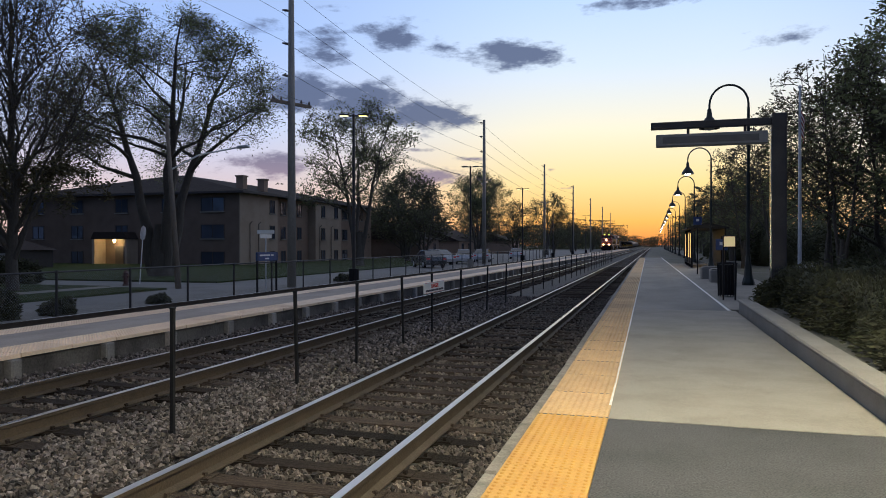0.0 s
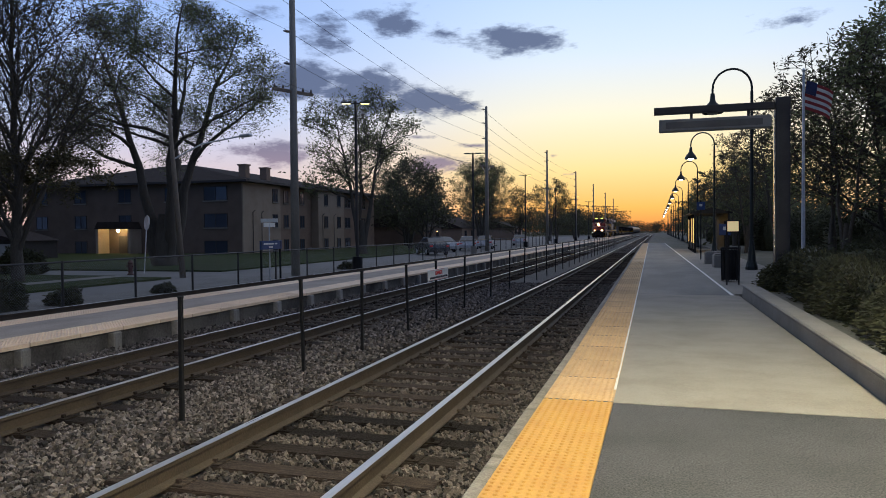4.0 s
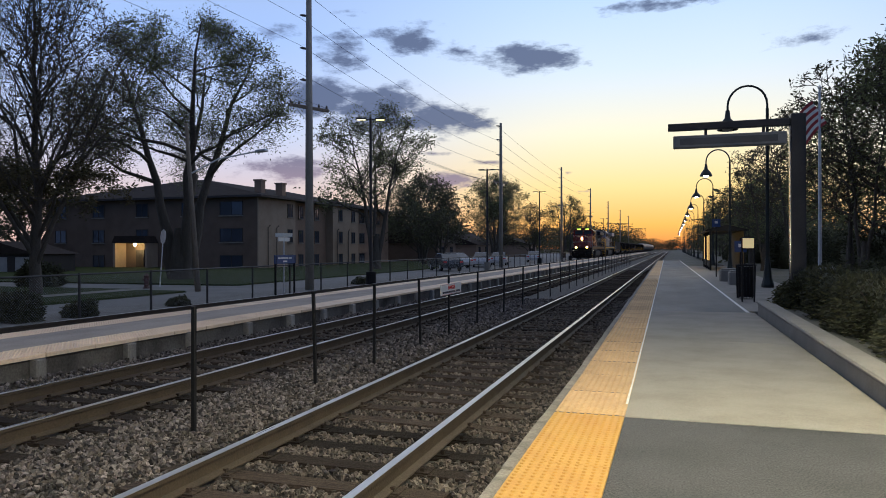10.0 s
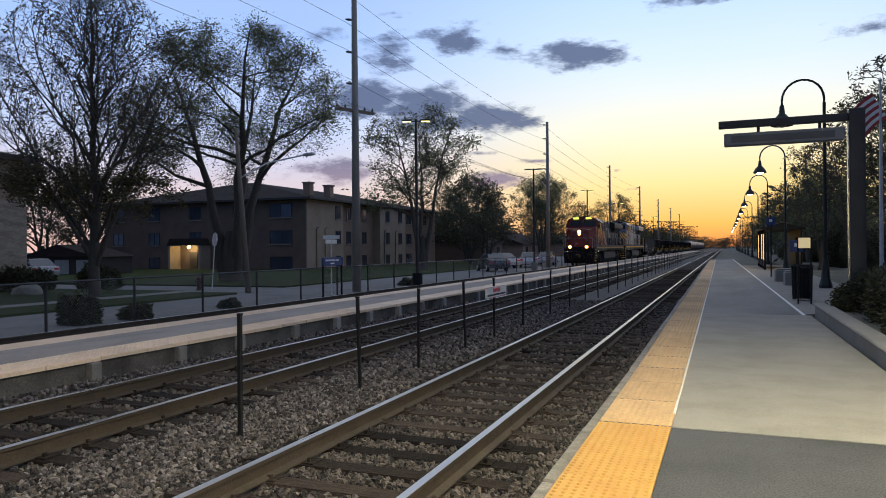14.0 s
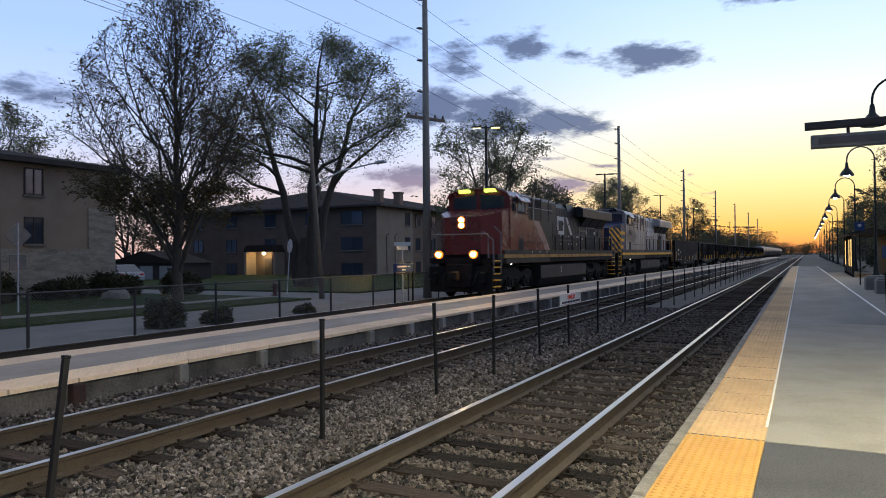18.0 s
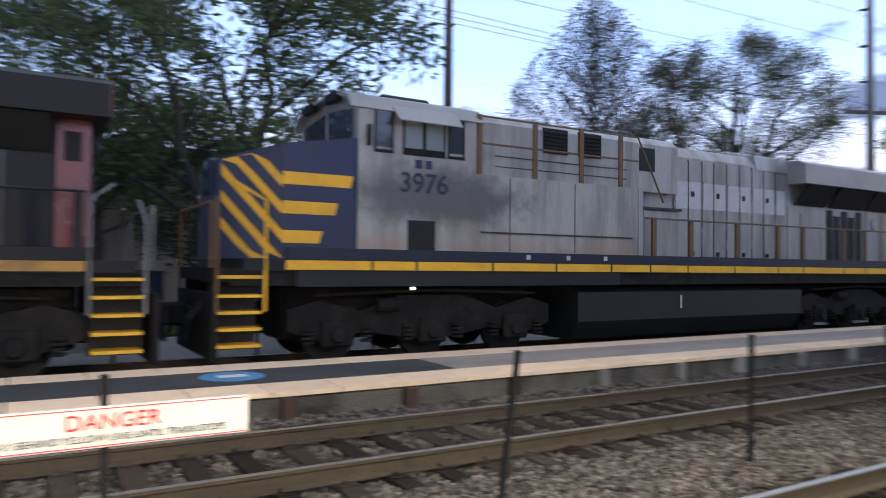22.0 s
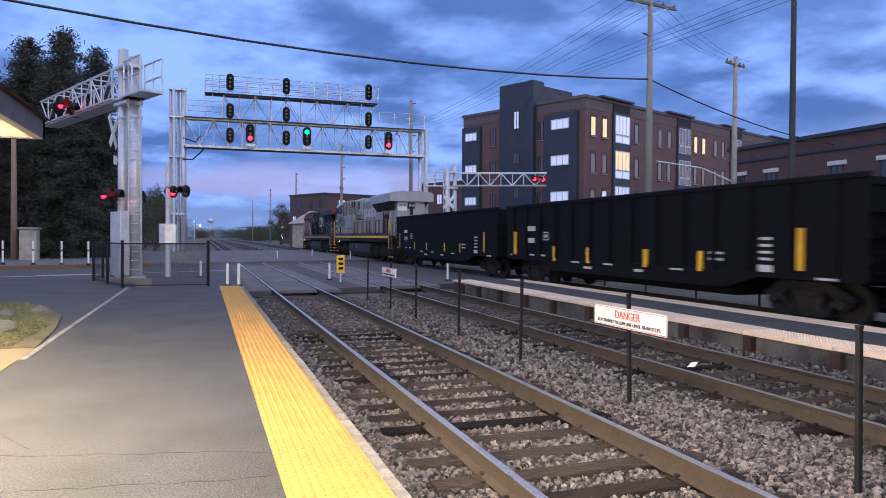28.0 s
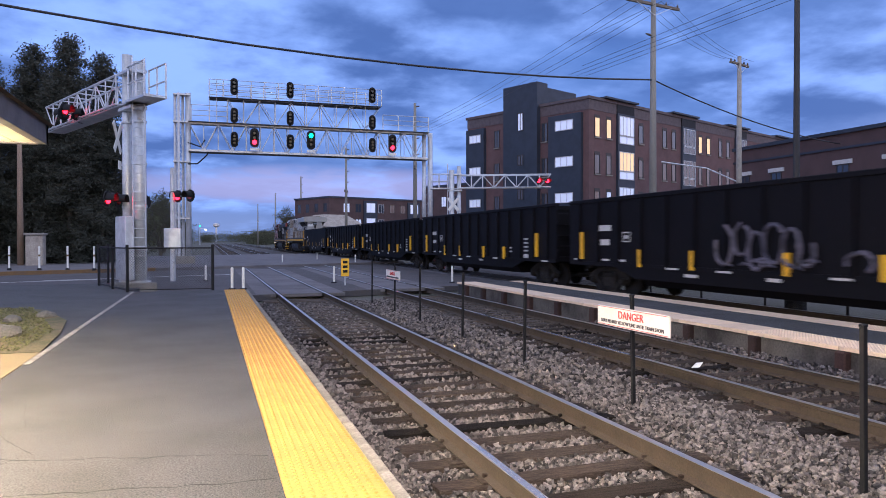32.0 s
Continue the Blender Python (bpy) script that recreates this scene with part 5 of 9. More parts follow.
def tree(label, m, seed, H, R, outline, base=0.15, limbs=24, rise=0.26, stems=1, lean=0.4, r0=0.3, twig=0.014, leaf=0.07, per=3, puff=0.16, material=None, droop=0.0, sway=0.03, fine=3, last=0.96, thick=0.62, skirt=(0.0, 0)):
    """A tree whose limbs fill an outline: pairs of height and half width as shares of H and R. base: share of H below the first limb. thick: limbs against their stem.
    skirt: share of H below which the twigs carry that many more leaves."""
    rnd = random.Random(seed)
    t = thing("tree", label, "tree", m, group="trees")
    trunk, twigs, tips = Geo(), Geo(), []
    hs, ws = [q[0] for q in outline], [q[1] for q in outline]
    up = Vector((0, 0, 1))

    def width(z):
        return R * float(np.interp(z / H, hs, ws))

    def held(q):
        """Pulls a point back inside the outline."""
        w, r = width(q.z) * 1.06 + 0.1, math.hypot(q.x, q.y)
        return q if r <= w else Vector((q.x * w / r, q.y * w / r, q.z))

    def curve(p, q, c, n, wob):
        pts = [p * (1 - u) ** 2 + c * 2 * u * (1 - u) + q * u * u for u in (k / n for k in range(n + 1))]
        return [pts[0]] + [a + Vector((rnd.gauss(0, wob), rnd.gauss(0, wob), rnd.gauss(0, wob * 0.6))) for a in pts[1:-1]] + [pts[-1]]

    def side_of(d):
        o, a = d.orthogonal().normalized(), rnd.uniform(0, 6.283)
        return o * math.cos(a) + d.cross(o) * math.sin(a)

    axes = []
    for j in range(stems):
        a = j * 6.283 / stems + rnd.uniform(-0.35, 0.35)
        out = Vector((math.cos(a), math.sin(a), 0))
        top = out * (R * lean * rnd.uniform(0.8, 1.1)) + up * H * rnd.uniform(0.86, 0.97) if stems > 1 else Vector((rnd.gauss(0, sway) * H, rnd.gauss(0, sway) * H, H * 0.97))
        root = out * (0.5 * r0 if stems > 1 else 0) - up * 0.1
        ax = curve(root, top, root + up * H * 0.45 + (out * R * lean * 0.22 if stems > 1 else Vector()), 9, sway * H * 0.22)
        rr = r0 * (0.72 if stems > 1 else 1.0)
        rs = [max(rr * (1 - 0.93 * (k / 9) ** 0.8), twig) for k in range(10)]
        trunk.tube(ax, rs, 8, cap=False)
        axes.append((ax, rs, a))
    if stems > 1:
        trunk.tube([(0, 0, -0.1), (0, 0, H * 0.04), (0, 0, H * 0.12), (0, 0, H * 0.21)], [r0 * 1.4, r0 * 1.15, r0 * 1.05, r0 * 0.6], 10, cap=False)
    n1 = limbs // stems
    for ax, rs, a0 in axes:
        for i in range(n1):
            u = base + (last - base) * ((i + rnd.uniform(0.2, 0.8)) / n1)
            k = min(int(u * 9), 8)
            P, rp = ax[k].lerp(ax[k + 1], u * 9 - k), rs[k] + (rs[k + 1] - rs[k]) * (u * 9 - k)
            az = i * 2.4 + rnd.uniform(-0.5, 0.5) if stems == 1 else a0 + rnd.gauss(0, 1.1)
            zt = min(P.z + rise * H * rnd.uniform(0.45, 1.15) * (1.15 - 0.6 * u), H * 0.99)
            w = width(zt) * rnd.uniform(0.72, 1.03)
            Q = Vector((w * math.cos(az), w * math.sin(az), zt))
            L = (Q - P).length
            limb = curve(P, Q, P.lerp(Q, 0.5) + up * L * (0.08 - 0.5 * droop) , 5, L * 0.03)
            rl = [max(rp * thick * (1 - 0.85 * q / 5), twig * 1.2) for q in range(6)]
            trunk.tube(limb, rl, 6, cap=False)
            n2 = max(4, int(L * 2.4))
            for j in range(n2):
                v = 0.18 + 0.82 * (j + rnd.uniform(0.3, 1.0)) / n2
                q = min(int(v * 5), 4)
                p, d = limb[q].lerp(limb[q + 1], v * 5 - q), (limb[q + 1] - limb[q]).normalized()
                w2 = (d * 0.6 + side_of(d) * 0.75 + up * (0.28 - droop)).normalized()
                l2 = min(L * 0.34, 2.2) * (1.15 - 0.5 * v) * rnd.uniform(0.65, 1.25)
                e = held(p + w2 * l2)
                m2 = p.lerp(e, 0.5) + up * l2 * 0.06
                twigs.tube([p, m2, e], [twig * 1.7, twig * 1.3, twig], 4, cap=False)
                for c in range(5):
                    f = 0.25 + 0.75 * (c + rnd.random()) / 5
                    p3 = p.lerp(m2, f * 2) if f < 0.5 else m2.lerp(e, f * 2 - 1)
                    w3 = (w2 * 0.7 + side_of(w2) * 0.8 + up * (0.2 - 1.6 * droop)).normalized()
                    l3 = l2 * 0.42 * rnd.uniform(0.6, 1.2)
                    e3 = held(p3 + w3 * l3)
                    twigs.tube([p3, e3], [twig, twig * 0.7], 3, cap=False)
                    tips.append(e3)
                    for b in range(fine):
                        w4 = (w3 * 0.8 + side_of(w3) * 0.7 + up * (0.1 - 2.0 * droop)).normalized()
                        p4 = p3.lerp(e3, rnd.uniform(0.3, 1.0))
                        e4 = held(p4 + w4 * l3 * rnd.uniform(0.4, 0.8))
                        twigs.tube([p4, e4], [twig * 0.7, twig * 0.5], 3, cap=False)
                        tips.append(e4)
    part("trunk", trunk, M_BARK, t, smooth=True)
    part("branchwork", twigs, M_BARK, t)
    rs_ = np.random.RandomState(seed)
    c = np.array([p[:] for p in tips])
    c = np.concatenate([np.repeat(c, per, 0), np.repeat(c[c[:, 2] < skirt[0] * H], skirt[1], 0)])
    c = c + rs_.normal(size=c.shape) * puff
    ob = new("crown", leaf_mesh("crown", c, leaf, material or M_LEAF, seed, 1.5, droop))
    ob.parent = t
    ob["label"] = "thin spring foliage"
    return t


def conifer(m, seed, H, R):
    rnd = random.Random(seed)
    t = thing("conifer", "tall dark green conifer", "tree", m, group="conifers")
    part("trunk", Geo().tube([(0, 0, -0.1), (0, 0, H * 0.5), (0, 0, H)], [0.22, 0.13, 0.02], 8), M_BARK, t)
    g, c = Geo(), []
    z = 0.4
    while z < H - 0.3:
        k = 6
        for j in range(k):
            a = rnd.uniform(0, 6.283)
            ln = R * (1 - z / H) ** 0.55 * rnd.uniform(0.7, 1.15)
            tip = Vector((ln * math.cos(a), ln * math.sin(a), z - 0.12 * ln))
            g.tube([(0, 0, z), tip], [0.035, 0.008], 3, cap=False)
            for s in range(int(20 + ln * 58)):
                u = rnd.uniform(0.15, 1.0)
                c.append((tip.x * u + rnd.gauss(0, 0.26), tip.y * u + rnd.gauss(0, 0.26), z + (tip.z - z) * u + rnd.gauss(0, 0.2)))
        z += 0.34
    part("branchwork", g, M_BARK, t)
    ob = new("needles", leaf_mesh("needles", np.array(c), 0.075, M_NEEDLE, seed, 1.7, 0.15))
    ob.parent = t
    return t


def bush(name, label, cat, m, seed, size, n, leaf=0.05, material=None):
    """A lumpy clipped or wild shrub: a woody inside and a skin of small leaves."""
    rs = np.random.RandomState(seed)
    t = thing(name, label, cat, m)
    sx, sy, sz = size
    p = rs.normal(size=(n, 3))
    p /= np.linalg.norm(p, axis=1)[:, None]
    lump = 0.82 + 0.12 * np.sin(3 * p[:, 0] * 2 + seed) + 0.1 * np.sin(5 * p[:, 1] + 2 * seed) + rs.normal(size=n) * 0.06
    p = np.sign(p) * np.abs(p) ** 0.75 * lump[:, None] * rs.uniform(0.86, 1.0, (n, 1))
    p[:, 2] = np.abs(p[:, 2])
    c = p * np.array([sx, sy, sz])
    g = Geo()
    rnd = random.Random(seed)
    for k in range(14):
        a, r = rnd.uniform(0, 6.28), rnd.uniform(0.1, 0.8)
        g.tube([(0.15 * sx * math.cos(a), 0.15 * sy * math.sin(a), -0.05), (r * sx * math.cos(a), r * sy * math.sin(a), sz * rnd.uniform(0.5, 0.85))], [0.025, 0.008], 4)
    part("inner_wood", g, M_BARK, t)
    bm = bmesh.new()
    bmesh.ops.create_icosphere(bm, subdivisions=3, radius=1.0)
    gg = Geo()
    bm.verts.index_update()
    core = []
    for q in bm.verts:
        x, y, z = q.co
        l = 0.72 + 0.12 * math.sin(6 * x + seed) + 0.1 * math.sin(5 * y + 2 * seed)
        core.append((math.copysign(abs(x) ** 0.75, x) * sx * l, math.copysign(abs(y) ** 0.75, y) * sy * l, max(math.copysign(abs(z) ** 0.75, z) * sz * l, -0.05)))
    gg.add(core, [[q.index for q in f.verts] for f in bm.faces])
    bm.free()
    part("inner_foliage", gg, M_HEDGE, t, smooth=True)
    ob = new("leaves", leaf_mesh("leaves", c, leaf, material or M_HEDGE, seed, 1.2))
    ob.parent = t
    return t

# ---- between the tracks: line of posts and warning signs ----
M_RED2 = mat("sign_red", (0.62, 0.05, 0.05), 0.5, var=0.08, scale=5)
M_SIGNW = mat("sign_white", (0.78, 0.77, 0.72), 0.5, var=0.06, scale=4, second=(0.68, 0.66, 0.6))
M_SIGNB = mat("sign_blue", (0.03, 0.065, 0.19), 0.45, var=0.08, scale=4)
FENCE_X = -4.65
posts = [-22.9, -20.1, -17.7, -14.77, -11.9, -8.87, -5.8, -2.75, 0.17, 3.08, 6.07, 8.68, 10.69, 12.95, 14.8, 17.16] + [20.1 + 2.75 * k for k in range(25)]
first_post = None
rnd = random.Random(3)
for y in posts:
    lean = rnd.uniform(-1.2, 1.2)
    m = pose(FENCE_X, y - 0.1 if y == 3.08 else y, GROUND, -7.5 if y == 3.08 else rnd.uniform(-1.2, 1.2), lean, 0)
    if first_post is None:
        first_post = thing("fence_post", "slim black steel post between the tracks", "post", m, group="posts between the tracks")
        part("shaft", Geo().box(-0.021, -0.021, -0.1, 0.021, 0.021, 1.30, c=0.004), M_BLACK, first_post)
        part("cap", Geo().box(-0.025, -0.025, 1.30, 0.025, 0.025, 1.325, c=0.005), M_BLACK, first_post)
    else:
        copy_thing(first_post, m)


M_SMALLPRINT = mat("small_print", (0.09, 0.085, 0.10), 0.6, var=0.1, bump=0)


def danger_sign(y, half=0.73):
    t = thing("warning_sign", "white warning sign with red and black lettering on a post", "sign", pose(FENCE_X + 0.05, y, 0.582), group="warning signs")
    part("panel", Geo().box(-0.012, -half, -0.118, 0.012, half, 0.118, c=0.004), M_SIGNW, t)
    for s in (-1, 1):
        part("border_line", box(0.0125, 0.015 - half, s * 0.106 - 0.003, 0.0145, half - 0.015, s * 0.106 + 0.003), M_RED2, t)
        part("bolt", Geo().cyl((0.0, 0, s * 0.085), (0.02, 0, s * 0.085), 0.012, 0.012, 8), M_GALV, t)
    turn = Euler((radians(90), 0, radians(90))).to_matrix().to_4x4()
    letters("DANGER", 0.128, M_RED2, t, Matrix.Translation((0.0155, 0, 0.03)) @ turn, "heading", "red lettering")
    letters("STAY BEHIND YELLOW LINE UNTIL TRAIN STOPS", 0.058, M_SMALLPRINT, t, Matrix.Translation((0.0155, 0, -0.062)) @ turn, "small_print", "black lettering")
    part("back_strap", box(-0.05, -0.03, -0.1, -0.013, 0.03, 0.1), M_GALV, t)


for y in (0.2, -8.84, 14.8, -20.1):
    danger_sign(y, 0.78 if y == 0.2 else 0.73)

# ---- near platform, towards the sunset ----
low_wall = thing("retaining_wall", "low pale concrete retaining wall beside the platform", "wall", kind="structure")
part("wall_body", Geo().prism([(1.86, -0.3), (2.12, -0.3), (2.12, 0.19), (1.88, 0.19)], "y", -1.5, 17.6), M_CONCRETE, low_wall)
part("wall_cap", Geo().box(1.84, -1.5, 0.19, 2.15, 17.65, 0.25, c=0.02), M_CONCRETE, low_wall)
strip("planting_bed", 2.12, 9, -2.5, 17.6, 0.14, M_SOIL, "soil bed behind the low wall")
strip("planting_bed", 4.2, 40, 17.6, 250, -0.05, M_SOIL, "rough ground under the trees")
hedge_spots = [(3.2, 6.6, 1.0, 1.9, 0.75), (3.3, 9.2, 1.1, 1.8, 0.85), (3.2, 12.0, 1.05, 1.8, 0.95), (3.3, 14.8, 1.1, 1.9, 1.0), (5.0, 8.0, 1.5, 2.2, 1.2), (5.2, 12.0, 1.6, 2.4, 1.5), (5.0, 16.2, 1.6, 2.0, 1.5), (3.1, 17.3, 1.0, 1.2, 0.95)]
for k, (x, y, sx, sy, sz) in enumerate(hedge_spots):
    bush("hedge_shrub", "rounded dark green shrub behind the low wall", "shrub", pose(x, y, 0.14), 20 + k, (sx * 1.05, sy, sz), 9500, 0.03)
strip("lawn", 2.15, 9, -2.4, 6.5, 0.17, M_GRASS, "small lawn behind the low wall", 0.04, "lawn")

M_STEELD = mat("dark_brown_steel", (0.035, 0.033, 0.033), 0.5, 0.2, var=0.15, scale=2, bump=0.05)
sg = thing("platform_sign_frame", "dark steel cantilever frame carrying a long platform sign", "sign", pose(0, 18.5, 0))
part("column", Geo().box(2.68, -0.16, 0.2, 3.0, 0.16, 4.62, c=0.015), M_STEELD, sg)
part("side_strip", box(2.655, -0.06, 0.5, 2.678, 0.06, 4.3), mat("brushed_strip", (0.62, 0.58, 0.5), 0.25, 0.9, var=0.05), sg, "bright metal strip along the column")
part("top_beam", Geo().box(-0.08, -0.09, 4.36, 2.68, 0.09, 4.53, c=0.01), M_STEELD, sg)
part("sign_box", Geo().box(0.04, -0.12, 3.92, 2.6, 0.12, 4.22, c=0.02), mat("sign_box_grey", (0.22, 0.215, 0.20), 0.5, var=0.1), sg, "grey display box")
part("display_panel", box(0.2, -0.128, 3.99, 2.4, -0.121, 4.15), mat("sign_display", (0.10, 0.098, 0.092), 0.4, var=0.1), sg)
for x in (0.8, 2.1):
    part("hanger", Geo().cyl((x, 0, 4.2), (x, 0, 4.38), 0.035, 0.035), M_STEELD, sg)
part("footing", Geo().box(2.55, -0.3, -0.2, 3.13, 0.3, 0.34, c=0.03), M_CONCRETE, sg)

M_LAMPG = mat("lamp_green_black", (0.02, 0.026, 0.024), 0.4, 0.3, var=0.1, bump=0.03)
BULB = glow("lamp_bulb", (1.0, 0.86, 0.62), 18.0)
BULBOFF = mat("lamp_glass_unlit", (0.5, 0.5, 0.46), 0.3, bump=0)


def goose_lamp(m, lit=True):
    """A tall park lamp whose arm bends over the platform to a bell shade; its arm reaches to -x."""
    t = thing("gooseneck_lamp", "tall dark gooseneck platform lamp with a bell shade, " + ("lit" if lit else "unlit"), "street lamp", m, group="platform lamps")
    part("base", Geo().tube([(0, 0, 0), (0, 0, 0.1), (0, 0, 0.35), (0, 0, 0.7), (0, 0, 1.1)], [0.22, 0.22, 0.15, 0.12, 0.075], 12), M_LAMPG, t)
    part("pole", Geo().cyl((0, 0, 1.0), (0, 0, 6.6), 0.07, 0.055, 10), M_LAMPG, t)
    arc = [(-0.68 + 0.68 * math.cos(a), 0, 6.75 + 0.72 * math.sin(a)) for a in (math.pi * k / 12 for k in range(13))]
    part("arm", Geo().tube([(0, 0, 6.5)] + arc + [(-1.36, 0, 6.55)], 0.04, 8), M_LAMPG, t)
    part("shade", Geo().tube([(-1.36, 0, 6.6), (-1.36, 0, 6.3), (-1.36, 0, 6.15), (-1.36, 0, 5.95), (-1.36, 0, 5.86)], [0.07, 0.11, 0.24, 0.36, 0.37], 18, cap=False), M_LAMPG, t, "dark bell shade", True)
    part("bulb", Geo().tube([(-1.36, 0, 6.05), (-1.36, 0, 5.92), (-1.36, 0, 5.84), (-1.36, 0, 5.80)], [0.1, 0.2, 0.17, 0.05], 12), BULB if lit else BULBOFF, t, "glowing bulb" if lit else "unlit bulb", True)
    return t


LAMP_X = 3.35
lamp_far = goose_lamp(pose(LAMP_X, 46.5, 0))
for k in range(1, 12):
    copy_thing(lamp_far, pose(LAMP_X, 46.5 + 19 * k, 0))
goose_lamp(pose(LAMP_X, 28.5, 0), False)
lamp_near = copy_thing(lamp_far, pose(LAMP_X, 4.3, 0))
copy_thing(lamp_far, pose(LAMP_X + 0.3, -4.3, 0))

# waste bin, notice frame, pedestals, blue signs, shelter with lit panes
wb = thing("waste_bin", "round dark ribbed waste bin on the platform", "bin", pose(2.02, 22.0, 0) @ Matrix.Diagonal((0.72, 0.72, 1.0, 1.0)))
part("liner", Geo().cyl((0, 0, 0.06), (0, 0, 0.92), 0.3, 0.33, 20), M_BLACK, wb)
for k in range(20):
    a = k * math.pi / 10
    part("slat", Geo().tube([(0.33 * math.cos(a), 0.33 * math.sin(a), 0.02), (0.36 * math.cos(a), 0.36 * math.sin(a), 0.95)], 0.022, 4), M_BLACK, wb)
part("rim", Geo().tube([(0.37 * math.cos(a), 0.37 * math.sin(a), 0.96) for a in (k * math.pi / 10 for k in range(21))], 0.03, 6), M_BLACK, wb)
nf = thing("notice_frame", "small black notice frame on two posts", "sign", pose(1.95, 20.6, 0))
for s in (-1, 1):
    part("post", box(s * 0.15 - 0.02, -0.025, 0, s * 0.15 + 0.02, 0.025, 1.72), M_BLACK, nf)
part("case", Geo().box(-0.17, -0.04, 1.42, 0.17, 0.04, 1.75, c=0.01), M_BLACK, nf)
part("notice", box(-0.14, -0.048, 1.45, 0.14, -0.041, 1.72), glow("lit_notice", (1.0, 0.75, 0.35), 0.35), nf, "dimly lit paper")
for y, x in ((30.5, 2.6), (33.5, 2.45)):
    pd = thing("concrete_pedestal", "square pale concrete pedestal", "pedestal", pose(x, y, 0))
    part("block", Geo().box(-0.45, -0.45, -0.05, 0.45, 0.45, 0.5, c=0.03), M_CONCRETE, pd)
    part("top", Geo().box(-0.4, -0.4, 0.5, 0.4, 0.4, 0.55, c=0.02), M_CONCRETE, pd)
for y, x, z in ((27.0, 2.3, 1.5), (38.0, 2.1, 2.7)):
    bs = thing("station_sign", "small blue sign with a white mark on a post", "sign", pose(x, y, 0))
    part("post", Geo().cyl((0, 0, 0), (0, 0, z + 0.3), 0.03, 0.03, 8), M_BLACK, bs)
    part("plate", Geo().box(-0.2, -0.03, z - 0.2, 0.2, -0.005, z + 0.2, c=0.01), M_SIGNB, bs)
    part("mark", box(-0.07, -0.036, z - 0.02, 0.07, -0.031, z + 0.1), M_SIGNW, bs)
sh = thing("platform_shelter", "dark platform shelter with warmly lit panes", "shelter", pose(2.35, 52, 0))
part("roof", Geo().prism([(-0.3, 2.55), (2.3, 2.55), (2.3, 2.62), (1.0, 2.95), (-0.3, 2.62)], "y", -3, 7), M_BLACK, sh)
WARM = glow("lit_pane", (1.0, 0.60, 0.16), 0.75)
for k in range(5):
    y = -3 + 2.4 * k
    part("column", box(-0.06, y - 0.06, 0, 0.06, y + 0.06, 2.6), M_BLACK, sh)
    if k < 4:
        part("frame_panel", Geo().box(-0.03, y + 0.1, 0.2, 0.03, y + 2.3, 0.6), M_BLACK, sh)
        part("pane", box(-0.015, y + 0.15, 0.62, 0.015, y + 2.25, 2.3), WARM if k in (0, 1, 3) else M_GLASS, sh, "warmly lit pane" if k in (0, 1, 3) else "dark pane")
part("back_wall", box(2.0, -3, 0, 2.1, 7, 2.6), M_BLACK, sh)
# flag on its pole
fp = thing("flagpole", "slim pale metal flagpole", "flagpole", pose(4.55, 25.5, 0))
part("pole", Geo().cyl((0, 0, -0.1), (0, 0, 6.6), 0.07, 0.035, 10), M_GALV, fp)
part("ball", Geo().tube([(0, 0, 6.55), (0, 0, 6.63), (0, 0, 6.71)], [0.02, 0.07, 0.01], 8), M_GALV, fp)
fl = thing("flag", "red and white striped flag with a blue corner", "flag", pose(4.55, 25.5, 5.9))
M_FRED, M_FBLUE = mat("flag_red", (0.35, 0.05, 0.05), 0.8, bump=0.05), mat("flag_blue", (0.04, 0.05, 0.14), 0.8, bump=0.05)


def flag_strip(z0, z1, x0, x1, yo=0.0):
    g, n = Geo(), 10
    v, f = [], []
    for i in range(n + 1):
        x = x0 + (x1 - x0) * i / n
        y = 0.09 * math.sin(x * 6) * x + yo
        sag = -0.25 * x * x
        v += [(x, y - 0.004, z0 + sag), (x, y - 0.004, z1 + sag), (x, y + 0.004, z0 + sag), (x, y + 0.004, z1 + sag)]
    for i in range(n):
        a, b = 4 * i, 4 * i + 4
        f += [(a, b, b + 1, a + 1), (a + 2, a + 3, b + 3, b + 2), (a + 1, b + 1, b + 3, a + 3), (a, a + 2, b + 2, b)]
    return g.add(v, f)


for k in range(9):
    part("stripe", flag_strip(-0.5 + 0.1 * k, -0.4 + 0.1 * k, 0.04, 0.95), M_FRED if k % 2 == 0 else M_SIGNW, fl)
part("canton", flag_strip(0.0, 0.42, 0.04, 0.42, -0.012), M_FBLUE, fl)

# trees along the platform
ROUND = [(0.08, 0.5), (0.25, 0.9), (0.5, 1.0), (0.75, 0.8), (0.92, 0.5), (1.0, 0.15)]
TEAR = [(0.08, 0.4), (0.22, 0.85), (0.40, 1.0), (0.6, 0.82), (0.8, 0.47), (1.0, 0.06)]
LUMPY = [(0.06, 0.45), (0.2, 0.95), (0.33, 0.8), (0.5, 1.0), (0.62, 0.78), (0.8, 0.72), (0.9, 0.42), (1.0, 0.1)]
BROAD = [(0.2, 0.4), (0.42, 0.85), (0.62, 1.0), (0.82, 0.92), (0.95, 0.6), (1.0, 0.25)]
right_tree = tree("young-leaved tree behind the platform", pose(9.5, 34, -0.1), 41, 10.5, 4.4, ROUND, 0.14, 20, 0.26, 2, 0.4, 0.2, 0.013, 0.07, 3, 0.22)
right_tall = tree("tall leafy tree behind the hedge", pose(9.2, 22.0, -0.1), 44, 11.0, 4.0, LUMPY, 0.08, 24, 0.28, 1, 0.4, 0.25, 0.012, 0.07, 3, 0.24)
right_thin = tree("thin budding tree behind the platform", pose(6.2, 42, -0.1), 47, 9.0, 2.6, BROAD, 0.25, 16, 0.3, 2, 0.45, 0.14, 0.012, 0.06, 1, 0.12, M_LEAFB)
